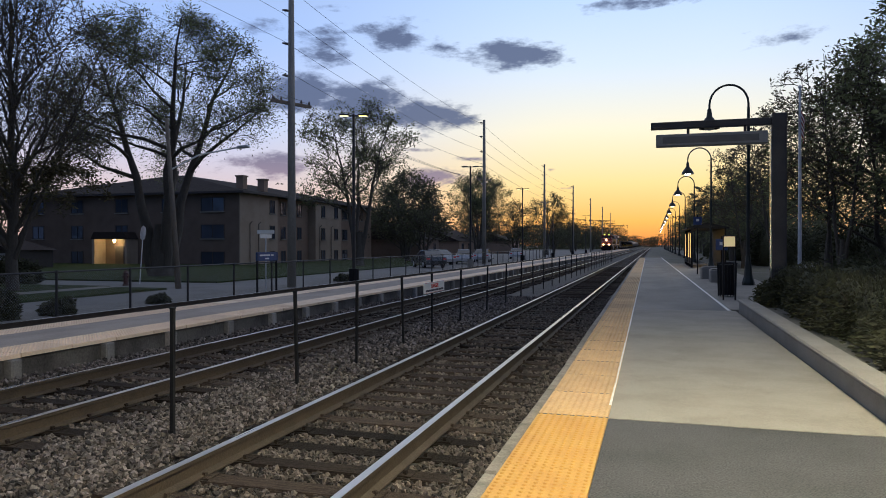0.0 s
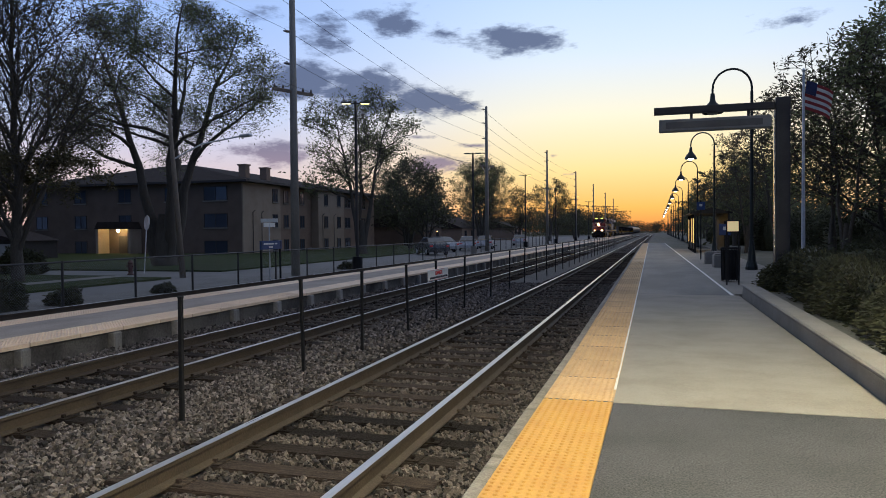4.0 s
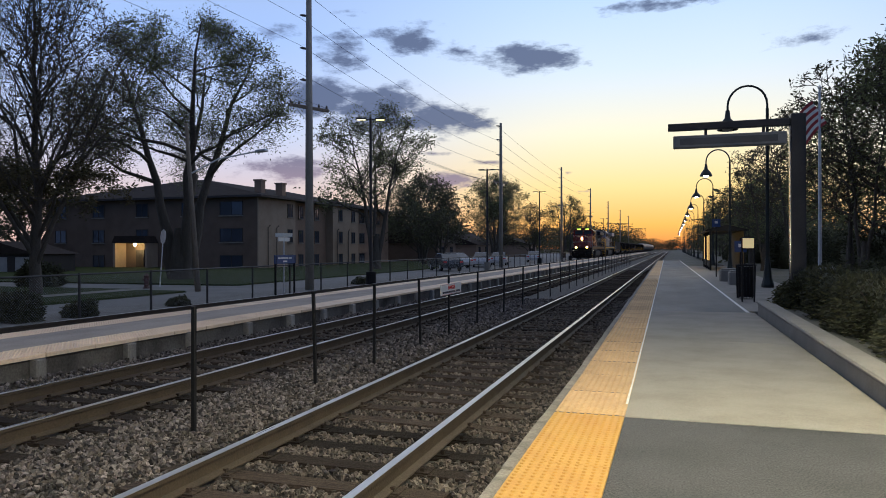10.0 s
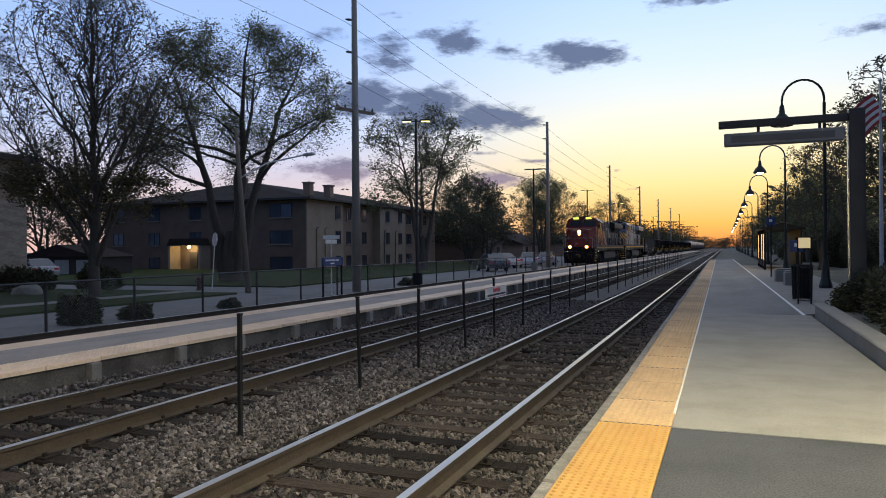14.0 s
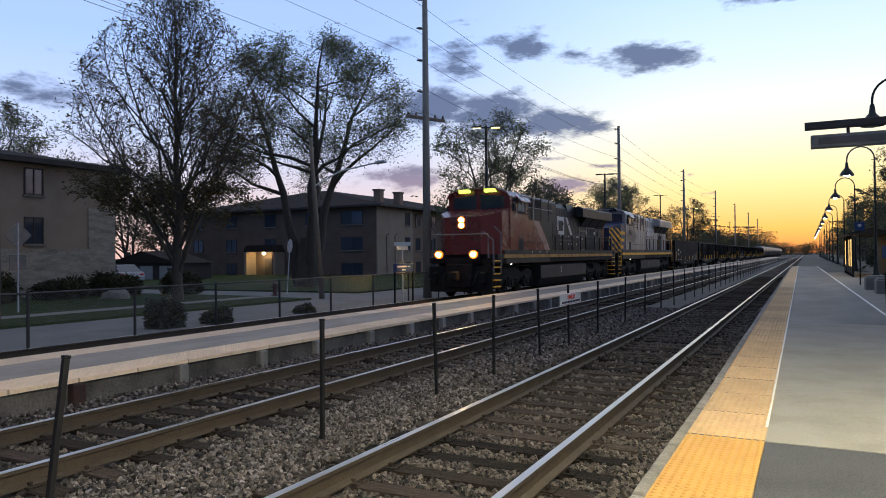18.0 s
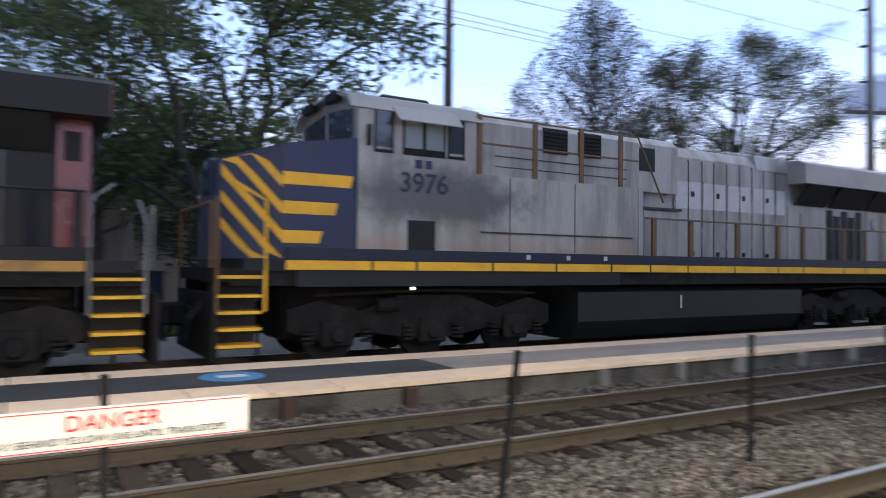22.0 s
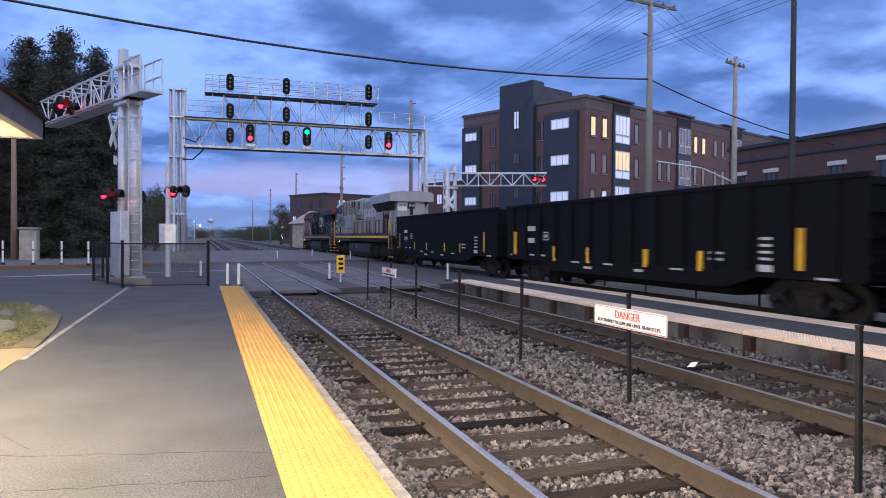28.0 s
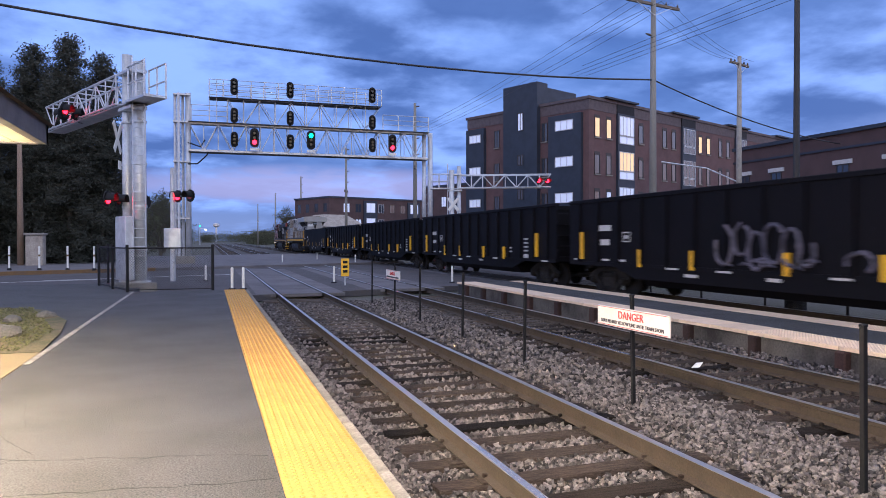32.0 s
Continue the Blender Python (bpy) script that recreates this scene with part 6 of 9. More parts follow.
for k, (src, x, y, a, s) in enumerate(((right_tree, 13.5, 30, 60, 1.05), (right_tall, 13.5, 38, 100, 1.0), (right_thin, 5.6, 50, 200, 0.95), (right_thin, 7.2, 34, 80, 1.1), (right_thin, 6.6, 29, 140, 0.95), (right_tall, 8.6, 29, 300, 0.95), (right_tall, 11.5, 19, 30, 1.0), (right_tree, 8.5, 58, 10, 0.85), (right_tree, 7.0, 72, 140, 0.85), (right_thin, 5.5, 64, 30, 0.9),
                                       (right_tall, 9, 90, 33, 0.8), (right_tree, 7, 110, 250, 0.9), (right_tall, 8, 135, 77, 0.85), (right_tree, 8, 160, 190, 0.9), (right_tall, 9, 190, 20, 0.8), (right_tree, 8, 230, 90, 0.8), (right_tall, 16, 24, 210, 1.1), (right_tree, 18, 46, 300, 1.3))):
    copy_thing(src, pose(x, y, -0.1, 0, 0, a) @ Matrix.Scale(s, 4))
for k in range(16):
    rr = random.Random(90 + k)
    bush("undergrowth", "dark wild undergrowth behind the platform", "shrub", pose(7.2 + rr.uniform(0, 3) + (k % 3) * 2.5, 22 + 6.0 * k, -0.1), 60 + k, (2.0, 3.6, rr.uniform(2.2, 3.6)), 6500, 0.07)
ca = thing("parked_car", "dark parked car behind the hedge", "car", pose(9.8, 21.0, -0.1))
part("body", Geo().prism([(-2.1, 0.3), (2.1, 0.3), (2.1, 0.85), (1.2, 0.95), (0.7, 1.4), (-1.2, 1.42), (-1.9, 0.95), (-2.1, 0.85)], "x", -0.85, 0.85), mat("car_grey", (0.10, 0.11, 0.13), 0.3, 0.3, bump=0), ca)

# ---- beyond the far track: chain-link fence ----
WIRE = mat("chain_link_wire", (0.30, 0.31, 0.32), 0.5, 0.5, bump=0)


def chain_link(parent, p0, p1, z0, z1, pitch=0.075, w=0.006, material=None):
    """Woven wire as thin crossing ribbons, one joined mesh."""
    a, b = Vector(p0), Vector(p1)
    ln, d, h = (b - a).length, (b - a).normalized(), z1 - z0
    g = Geo()
    n = int(ln / pitch)
    side = Vector((-d.y, d.x, 0)) * w * 0.5
    for k in range(-int(h / pitch), n):
        for s in (1, -1):
            u0, u1 = k * pitch, k * pitch + h
            zA, zB = (z0, z1) if s > 0 else (z1, z0)
            if u0 < 0:
                zA += (zB - zA) * (-u0 / h)
                u0 = 0
            if u1 > ln:
                zB = zA + (zB - zA) * ((ln - u0) / (u1 - u0))
                u1 = ln
            if u1 <= u0:
                continue
            P, Q = a + d * u0, a + d * u1
            o = d * (w * 0.7)
            g.add([(P.x, P.y, zA), (P.x + o.x, P.y + o.y, zA), (Q.x + o.x, Q.y + o.y, zB), (Q.x, Q.y, zB)], [(0, 1, 2, 3)])
    ob = part("woven_wire", g, material or WIRE, parent)
    return tagged(ob, kind="stuff")


far_fence = thing("chain_link_fence", "grey chain-link fence with steel posts along the street", "fence")
FX = -14.95
ys = [4.0 + 2.72 * k for k in range(40)]
for y in ys:
    part("post", Geo().cyl((FX, y, GROUND - 0.05), (FX, y, 0.84), 0.035, 0.035, 8), M_STEELD, far_fence)
part("top_rail", Geo().cyl((FX, ys[0], 0.80), (FX, ys[-1], 0.80), 0.025, 0.025, 6), M_STEELD, far_fence)
chain_link(far_fence, (FX, ys[0], 0), (FX, ys[20], 0), GROUND + 0.05, 0.80)
chain_link(far_fence, (FX, ys[20], 0), (FX, ys[-1], 0), GROUND + 0.05, 0.80, 0.25, 0.01)
east_fence = thing("chain_link_fence", "grey chain-link fence behind the far track", "fence")
ys = [-29 + 2.75 * k for k in range(12)]
for y in ys:
    part("post", Geo().cyl((FX, y, GROUND - 0.05), (FX, y, 0.55), 0.035, 0.035, 8), M_STEELD, east_fence)
part("top_rail", Geo().cyl((FX, ys[0], 0.53), (FX, ys[-1], 0.53), 0.025, 0.025, 6), M_STEELD, east_fence)
chain_link(east_fence, (FX, ys[0], 0), (FX, ys[-1], 0), GROUND + 0.05, 0.53)

# shrubs along the fence
bush("shrub", "dark round shrub at the fence", "shrub", pose(-16.0, 14.0, GROUND), 5, (0.5, 0.52, 0.98), 3400, 0.04)
bush("shrub", "small dark shrub at the fence", "shrub", pose(-15.6, 15.6, GROUND), 6, (0.5, 0.42, 0.55), 1400, 0.05)
bush("shrub", "small dark shrub at the fence", "shrub", pose(-15.6, 19.7, GROUND), 7, (0.4, 0.5, 0.35), 900, 0.05)
bush("shrub", "small dark shrub at the fence", "shrub", pose(-15.7, 34.5, GROUND), 8, (0.5, 0.7, 0.45), 900, 0.05)

# ---- poles ----
M_INSUL = mat("insulator", (0.12, 0.10, 0.09), 0.35, bump=0)


def utility_pole(m, h, label, arms=(), material=None, pins=(), r=1.0):
    t = thing("utility_pole", label, "utility pole", m, group="utility poles")
    part("pole", Geo().tube([(0, 0, -0.3), (0, 0, h * 0.5), (0, 0, h)], [0.21 * r, 0.17 * r, 0.12 * r], 12), material or M_STEELPOLE, t, smooth=True)
    for z, w, yaw in arms:
        a = part("crossarm", Geo().box(-w / 2, -0.06, z - 0.07, w / 2, 0.06, z + 0.07, c=0.008), M_POLE, t)
        a.rotation_euler = (0, 0, radians(yaw))
        for x in (-w / 2 + 0.1, -w / 4, w / 4, w / 2 - 0.1):
            part("insulator", Geo().tube([(x, 0, z + 0.06), (x, 0, z + 0.14), (x, 0, z + 0.24)], [0.03, 0.06, 0.025], 8), M_INSUL, a)
        part("brace", Geo().tube([(-w * 0.33, 0.07, z - 0.05), (0, 0.13, z - 0.6), (w * 0.33, 0.07, z - 0.05)], 0.02, 4), M_GALV, a)
    for z, s in pins:
        part("post_insulator", Geo().tube([(0.1 * s, 0, z), (0.3 * s, 0, z + 0.05), (0.45 * s, 0, z + 0.08)], [0.05, 0.06, 0.03], 8), M_INSUL, t)
    return t


tall = utility_pole(pose(-15.75, 28.9, GROUND), 14.2, "tall weathered utility pole with insulators", [(8.35, 2.2, 65)], None, ((13.9, -1), (12.55, -1), (11.05, -1), (9.6, -1)))
for k, y in enumerate((68, 108, 148, 190, 235, 280)):
    copy_thing(tall, pose(-16.0, y, GROUND, 0, 0, 4 * k))
lean = utility_pole(pose(-20.2, 26.8, GROUND, 0, -4.5, 0), 7.6, "leaning wooden street light pole", (), M_POLE, (), 0.65)
part("light_arm", Geo().tube([(0, 0, 5.3), (1.2, 0.5, 5.9), (2.9, 1.2, 6.15)], 0.035, 6), M_GALV, lean)
part("light_head", Geo().box(2.75, 1.05, 6.08, 3.3, 1.35, 6.2, c=0.03), M_GALV, lean)
dk = utility_pole(pose(-20.9, 12.2, GROUND), 13.0, "dark tall pole beside the street", (), mat("dark_pole", (0.12, 0.105, 0.088), 0.8, bump=0.3))
bsn = thing("bus_stop_sign", "small blue street sign on the dark pole", "sign", pose(-20.65, 12.0, 0.35, 0, 0, -28))
part("plate", box(-0.02, -0.22, 0.0, 0.0, 0.22, 0.75), M_SIGNB, bsn)
part("picture", box(-0.001, -0.2, 0.4, 0.008, 0.2, 0.6), M_SIGNW, bsn)
part("text_bar", box(-0.001, -0.15, 0.2, 0.008, 0.15, 0.26), M_SIGNW, bsn)

LED = glow("led_head", (1.0, 0.80, 0.22), 3.0)
LEDW = glow("led_head_white", (1.0, 0.9, 0.5), 1.4)


def led_pole(m, lit=True):
    t = thing("parking_light", "slim dark pole with two square LED heads" + (", lit" if lit else ""), "street lamp", m, group="parking lights")
    part("base", Geo().cyl((0, 0, -0.1), (0, 0, 0.75), 0.26, 0.26, 14), M_CONCRETE if not lit else M_BLACK, t)
    part("pole", Geo().cyl((0, 0, 0.7), (0, 0, 8.55), 0.09, 0.065, 10), M_STEELD, t)
    for s, mm in ((-1, LEDW), (1, LED)):
        part("arm", Geo().box(0, -0.03, 8.42, s * 0.3, 0.03, 8.48), M_STEELD, t)
        hd = part("lamp_head", Geo().box(s * 0.22, -0.17, 8.44, s * 0.72, 0.17, 8.52, c=0.01), M_STEELD, t)
        part("emitter", box(s * 0.26, -0.13, 8.425, s * 0.68, 0.13, 8.438), mm if lit else BULBOFF, hd, "glowing emitter" if lit else "")
    return t


led_a = led_pole(pose(-14.5, 33.0, GROUND, 0, 0, 20))
for y in (57.5, 82, 108, 135, 162):
    led_pole(pose(-14.7, y, GROUND, 0, 0, 10), False) if y == 57.5 else copy_thing(led_a, pose(-14.7, y, GROUND, 0, 0, 10))
copy_thing(led_a, pose(-15.45, -17.4, GROUND, 0, 0, -40) @ Matrix.Scale(1.09, 4))

# blue station sign, street sign, stop sign, hydrant
ss = thing("station_name_sign", "blue station name board on two posts at the fence", "sign", pose(-14.6, 24.8, 0))
for s in (-1, 1):
    part("post", box(-0.03, s * 0.72 - 0.03, GROUND, 0.03, s * 0.72 + 0.03, 1.2), M_BLACK, ss)
part("board", Geo().box(-0.02, -0.8, 0.88, 0.03, 0.8, 1.22, c=0.008), M_SIGNB, ss)
for y, w, z in ((-0.2, 0.75, 1.1), (0.35, 0.2, 1.1), (-0.05, 0.3, 0.97)):
    part("text_bar", box(0.0305, y - w / 2, z - 0.03, 0.034, y + w / 2, z + 0.03), M_SIGNW, ss, "white lettering, too small to read")
st = thing("street_name_sign", "white street name blades on a post", "sign", pose(-15.6, 26.4, 0))
part("post", Geo().cyl((0, 0, GROUND), (0, 0, 1.95), 0.03, 0.03, 8), M_GALV, st)
part("blade", Geo().box(-0.02, -0.45, 1.78, 0.02, 0.45, 1.95, c=0.005), M_SIGNW, st)
part("blade", Geo().box(-0.4, -0.02, 1.97, 0.4, 0.02, 2.13, c=0.005), M_SIGNW, st)
sp = thing("stop_sign", "stop sign seen edge-on on a leaning post", "sign", pose(-24.5, 29.5, GROUND, 0, 4, 60))
part("post", Geo().cyl((0, 0, 0), (0, 0, 2.9), 0.03, 0.03, 8), M_GALV, sp)
part("plate", Geo().cyl((-0.01, 0, 2.55), (0.01, 0, 2.55), 0.38, 0.38, 8), M_GALV, sp)
dm = thing("diamond_sign", "diamond road sign seen from behind", "sign", pose(-25.1, 15.55, GROUND))
part("post", Geo().cyl((0, 0, 0), (0, 0, 3.3), 0.03, 0.03, 8), M_GALV, dm)
part("plate", Geo().prism([(0, 3.35), (0.5, 2.85), (0, 2.35), (-0.5, 2.85)], "x", -0.02, 0.0), mat("sign_back", (0.16, 0.16, 0.16), 0.5, 0.4), dm)
part("tab", box(-0.02, -0.3, 1.6, 0.0, 0.3, 2.15), MATS["sign_back"], dm)
hy = thing("fire_hydrant", "dark red fire hydrant on the grass", "hydrant", pose(-24.2, 28.2, GROUND))
part("barrel", Geo().tube([(0, 0, 0), (0, 0, 0.08), (0, 0, 0.1), (0, 0, 0.55), (0, 0, 0.62), (0, 0, 0.75)], [0.17, 0.17, 0.11, 0.11, 0.14, 0.04], 12), mat("hydrant_red", (0.09, 0.03, 0.025), 0.5), hy)
part("outlet", Geo().cyl((-0.2, 0, 0.45), (0.2, 0, 0.45), 0.055, 0.055, 10), MATS["hydrant_red"], hy)

# ---- apartment houses ----
M_BRICKT = mat("tan_brick", (0.27, 0.19, 0.135), 0.9, var=0.14, scale=0.7, fine=26, bump=0.25, second=(0.21, 0.15, 0.105), amount=0.7)
# browner tone imitates shade on the block's side wall; far houses share it
M_BRICKD = mat("shade_brown_brick", (0.16, 0.115, 0.085), 0.9, var=0.14, scale=0.7, fine=26, bump=0.25, second=(0.12, 0.088, 0.066), amount=0.7)
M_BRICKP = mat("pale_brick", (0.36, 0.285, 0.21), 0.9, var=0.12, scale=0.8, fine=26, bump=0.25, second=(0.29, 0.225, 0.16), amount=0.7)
M_ROOF = mat("roof_shingle", (0.045, 0.035, 0.031), 0.95, var=0.25, scale=2, fine=18, bump=0.4, spec=0.1)
M_FRAME = mat("dark_frame", (0.05, 0.042, 0.038), 0.6, bump=0.03)


def window(parent, x, y, z, w, h, face, frame_m=None, pane_m=None, sill=True, mull=1):
    """A window in a wall; face is the wall's outward axis: '+x', '-y'..., centred at x, y with its foot at z."""
    wn = new("window")
    wn.parent = parent
    yaw = {"+x": 0, "+y": 90, "-x": 180, "-y": -90}[face]
    wn.matrix_basis = pose(x, y, z, 0, 0, yaw)
    fm, pm = frame_m or M_FRAME, pane_m or M_GLASS
    part("pane", box(-0.02, -w / 2 + 0.04, 0.04, 0.012, w / 2 - 0.04, h - 0.04), pm, wn)
    g = Geo().box(-0.05, -w / 2, 0, 0.05, -w / 2 + 0.07, h).box(-0.05, w / 2 - 0.07, 0, 0.05, w / 2, h).box(-0.05, -w / 2, h - 0.07, 0.05, w / 2, h).box(-0.05, -w / 2, 0, 0.05, w / 2, 0.07)
    for k in range(mull):
        yy = -w / 2 + w * (k + 1) / (mull + 1)
        g.box(-0.03, yy - 0.03, 0, 0.045, yy + 0.03, h)
    part("frame", g, fm, wn)
    if sill:
        part("sill", box(-0.05, -w / 2 - 0.06, -0.1, 0.12, w / 2 + 0.06, 0.0), M_CONCRETE, wn)
    return wn


ap = thing("apartment_house", "three-storey tan brick apartment block with a dark hipped roof", "house", pose(-37.6, 59, -0.82))
# shade of the side wall is put into its colour, the front stays pale
part("wall", Geo().box(-26, 0, 0, -0.12, 7, 7.45), M_BRICKD, ap, "brick side wall painted browner for its shade")
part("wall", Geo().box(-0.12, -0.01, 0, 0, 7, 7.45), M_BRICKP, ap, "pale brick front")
part("wall", Geo().box(-26, 7.05, 0, -0.6, 15, 7.45), M_BRICKT, ap)
part("wall", Geo().box(-26, 15.05, 0, 0.3, 22, 7.45), M_BRICKP, ap)
part("wall", Geo().box(-26, 22.05, 0, -0.6, 34, 7.45), M_BRICKT, ap)
part("roof", Geo().add([(-26.5, -0.6, 7.45), (0.7, -0.6, 7.45), (0.7, 34.6, 7.45), (-26.5, 34.6, 7.45), (-14, 8, 10.0), (-12, 8, 10.0), (-12, 26, 10.0), (-14, 26, 10.0)],
                      [(0, 1, 5, 4), (1, 2, 6, 5), (2, 3, 7, 6), (3, 0, 4, 7), (4, 5, 6, 7), (0, 3, 2, 1)]), M_ROOF, ap)
part("eave", box(-26.6, -0.7, 7.25, 0.8, 34.7, 7.43), M_FRAME, ap)
for y in (3.6, 7.6):
    part("chimney", Geo().box(-2.5, y - 0.4, 7.6, -1.7, y + 0.4, 9.3, c=0.03).box(-2.58, y - 0.48, 9.15, -1.62, y + 0.48, 9.3), M_BRICKT, ap, "brick chimney")
for z in (0.35, 2.95, 5.55):
    for x in (-3.0, -8.0, -13.5, -19.0, -24):
        window(ap, x, -0.0, z, 2.6 if x == -3.0 else 1.5, 1.35, "-y")
    for y in (5.9, 9.2, 12.8, 17.0, 20.5, 25, 30):
        window(ap, 0.0 if y < 7 else (0.3 if 15 < y < 22 else -0.6), y, z, 1.0 if y < 22 else 1.6, 1.35, "+x")
for y in (1.6, 3.2, 16.0, 19.0):
    part("downpipe", Geo().tube([(0.08 if y < 7 else 0.38, y, 0.3), (0.08 if y < 7 else 0.38, y, 4.4), (0.2 if y < 7 else 0.5, y + 0.2, 4.6)], 0.04, 5), M_FRAME, ap)
porch = thing("entrance_porch", "small lit entrance with a dark canopy", "porch", pose(-51.3, 57.4, -0.82))
part("canopy", Geo().prism([(-2.2, 2.9), (2.2, 2.9), (1.8, 3.6), (-1.8, 3.6)], "y", 0, 1.6), M_ROOF, porch)
for s in (-1, 1):
    part("side_wall", box(s * 2.1, 0.1, 0, s * 1.8, 1.6, 2.9), M_BRICKP, porch)
part("door", box(-0.5, 1.5, 0.1, 0.5, 1.56, 2.2), M_FRAME, porch)
part("lamp", Geo().tube([(0, 0.8, 2.85), (0, 0.8, 2.72), (0, 0.8, 2.6)], [0.12, 0.16, 0.03], 10), glow("porch_bulb", (1.0, 0.72, 0.3), 60), porch, "glowing porch lamp")

ap2 = thing("apartment_house", "three-storey pale brick apartment house with a low dark roof", "house", pose(-34.5, 26.8, GROUND))
part("wall", Geo().box(-14, -34, 0, 0, 0, 7.0), M_BRICKP, ap2)
part("roof", Geo().add([(-14.6, -34.6, 7.0), (0.6, -34.6, 7.0), (0.6, 0.6, 7.0), (-14.6, 0.6, 7.0), (-8, -28, 8.3), (-6, -28, 8.3), (-6, -6, 8.3), (-8, -6, 8.3)],
                      [(0, 1, 5, 4), (1, 2, 6, 5), (2, 3, 7, 6), (3, 0, 4, 7), (4, 5, 6, 7), (0, 3, 2, 1)]), M_ROOF, ap2)
M_FLAG = mat("flagstone", (0.40, 0.35, 0.28), 0.9, var=0.2, scale=1.6, fine=9, bump=0.8, second=(0.24, 0.21, 0.17), amount=0.9, stretch=(1, 0.6, 2.2))
part("stone_facing", Geo().prism([(-8.5, 0.0), (0.06, 0.0), (0.06, 4.7), (-1.6, 4.7), (-1.6, 2.5), (-8.5, 2.5)], "x", 0.004, 0.06), M_FLAG, ap2, "pale flagstone facing")
part("eave", box(-14.65, -34.65, 6.75, 0.65, 0.65, 6.98), M_FRAME, ap2)
for z in (0.3, 2.75, 5.2):
    for y in (-4.6, -7.4, -13, -17, -22, -27, -31):
        window(ap2, 0, y, z, 1.0 if y != -7.4 else 1.3, 1.35 if y != -7.4 or z < 1 else 1.1, "+x")
part("stair_tower", Geo().box(-0.02, -11.2, 0, 0.5, -9.4, 5.6), mat("brown_panel", (0.09, 0.05, 0.04), 0.7), ap2, "dark brown stair bay")
part("wall_lamp", Geo().box(0.5, -10.5, 3.9, 0.62, -10.2, 4.1), glow("wall_lamp", (1.0, 0.7, 0.2), 10), ap2)
for k, y in enumerate((24.5, 21.6, 18.4, 27.5)):
    bush("foundation_shrub", "round clipped shrub before the apartment house", "shrub", pose(-31.5 if k < 3 else -30, y, GROUND + 0.1), 30 + k, (1.1, 1.3, 1.35 if k != 1 else 1.1), 2200, 0.07)
bl = thing("boulder", "pale landscape boulder on the grass", "rock", pose(-29.0, 22.6, GROUND + 0.05))
bmx = bmesh.new()
bmesh.ops.create_icosphere(bmx, subdivisions=2, radius=0.6)
bmx.verts.index_update()
part("stone", Geo().add([(q.co.x * 1.2, q.co.y, max(q.co.z, -0.3) * 0.75 + 0.1 + 0.08 * math.sin(7 * q.co.x)) for q in bmx.verts], [[q.index for q in f.verts] for f in bmx.faces]), M_CONCRETE, bl)
bmx.free()
M_RGAR = mat("garage_siding", (0.05, 0.042, 0.037), 0.8, var=0.15, scale=2, fine=20, bump=0.2, stretch=(1, 1, 8))
gar = thing("garage", "low garage building between the apartment houses", "garage", pose(-52, 44, GROUND) @ Matrix.Scale(0.62, 4))
part("wall", box(-8, 0, 0, 6, 6, 2.5), M_RGAR, gar)
part("roof", Geo().prism([(-8.4, 2.5), (6.4, 2.5), (-1, 4.2)], "y", -0.4, 6.4), M_ROOF, gar)
for x in (-5, -0.5, 3.5):
    part("garage_door", box(x - 1.3, -0.04, 0, x + 1.3, 0.0, 2.1), M_GREY2, gar)


def car(m, colour, label, name="car"):
    """A parked car: body, glasshouse, wheels, lights."""
    t = thing("car", label, "car", m, group="parked cars")
    paint = mat("car_paint_" + name, colour, 0.28, 0.2, var=0.03, bump=0, spec=0.6)
    part("body", Geo().prism([(-2.25, 0.32), (2.2, 0.32), (2.28, 0.6), (2.15, 0.82), (1.05, 0.95), (-1.5, 0.98), (-2.2, 0.92), (-2.3, 0.6)], "x", -0.88, 0.88), paint, t)
    part("glasshouse", Geo().add([(s * a, y, z) for s in (-1, 1) for a, y, z in ((0.84, 1.05, 0.94), (0.66, 0.35, 1.42), (0.66, -1.0, 1.44), (0.82, -1.85, 0.96))], [(0, 1, 2, 3), (4, 7, 6, 5), (0, 4, 5, 1), (1, 5, 6, 2), (2, 6, 7, 3), (0, 3, 7, 4)]), M_GLASS, t, "dark windows")
    part("roof", Geo().box(-0.66, -1.0, 1.42, 0.66, 0.35, 1.47, c=0.02), paint, t)
    for s in (-1, 1):
        for y in (-1.4, 1.35):
            w = part("wheel", Geo().cyl((s * 0.72, y, 0.32), (s * 0.9, y, 0.32), 0.32, 0.32, 18), M_BLACK, t)
            part("rim", Geo().cyl((s * 0.9, y, 0.32), (s * 0.915, y, 0.32), 0.2, 0.18, 12), M_GALV, w)
        part("headlight", Geo().box(s * 0.82, 2.1, 0.62, s * 0.5, 2.26, 0.76, c=0.02), M_GALV, t)
        part("tail_light", Geo().box(s * 0.84, -2.28, 0.68, s * 0.55, -2.2, 0.84, c=0.02), M_RED2, t)
    return t


car(pose(-18.4, 57.5, GROUND + 0.03, 0, 0, 35), (0.08, 0.085, 0.09), "dark grey parked sedan by the street", "dark")
car(pose(-20.2, 65.5, GROUND + 0.03, 0, 0, 50), (0.5, 0.5, 0.5), "silver parked car by the street", "silver")
silver = car(pose(-45.5, 36.0, GROUND + 0.05, 0, 0, 70), (0.6, 0.6, 0.62), "white parked car beside the apartment house", "white")
copy_thing(silver, pose(-18.5, 70, GROUND + 0.03, 0, 0, 15))
copy_thing(silver, pose(-18.5, 78, GROUND + 0.03, 0, 0, 8))
copy_thing(silver, pose(-50.5, 37.5, GROUND + 0.05, 0, 0, 60))
copy_thing(silver, pose(-18, 96, GROUND + 0.03, 0, 0, 8))

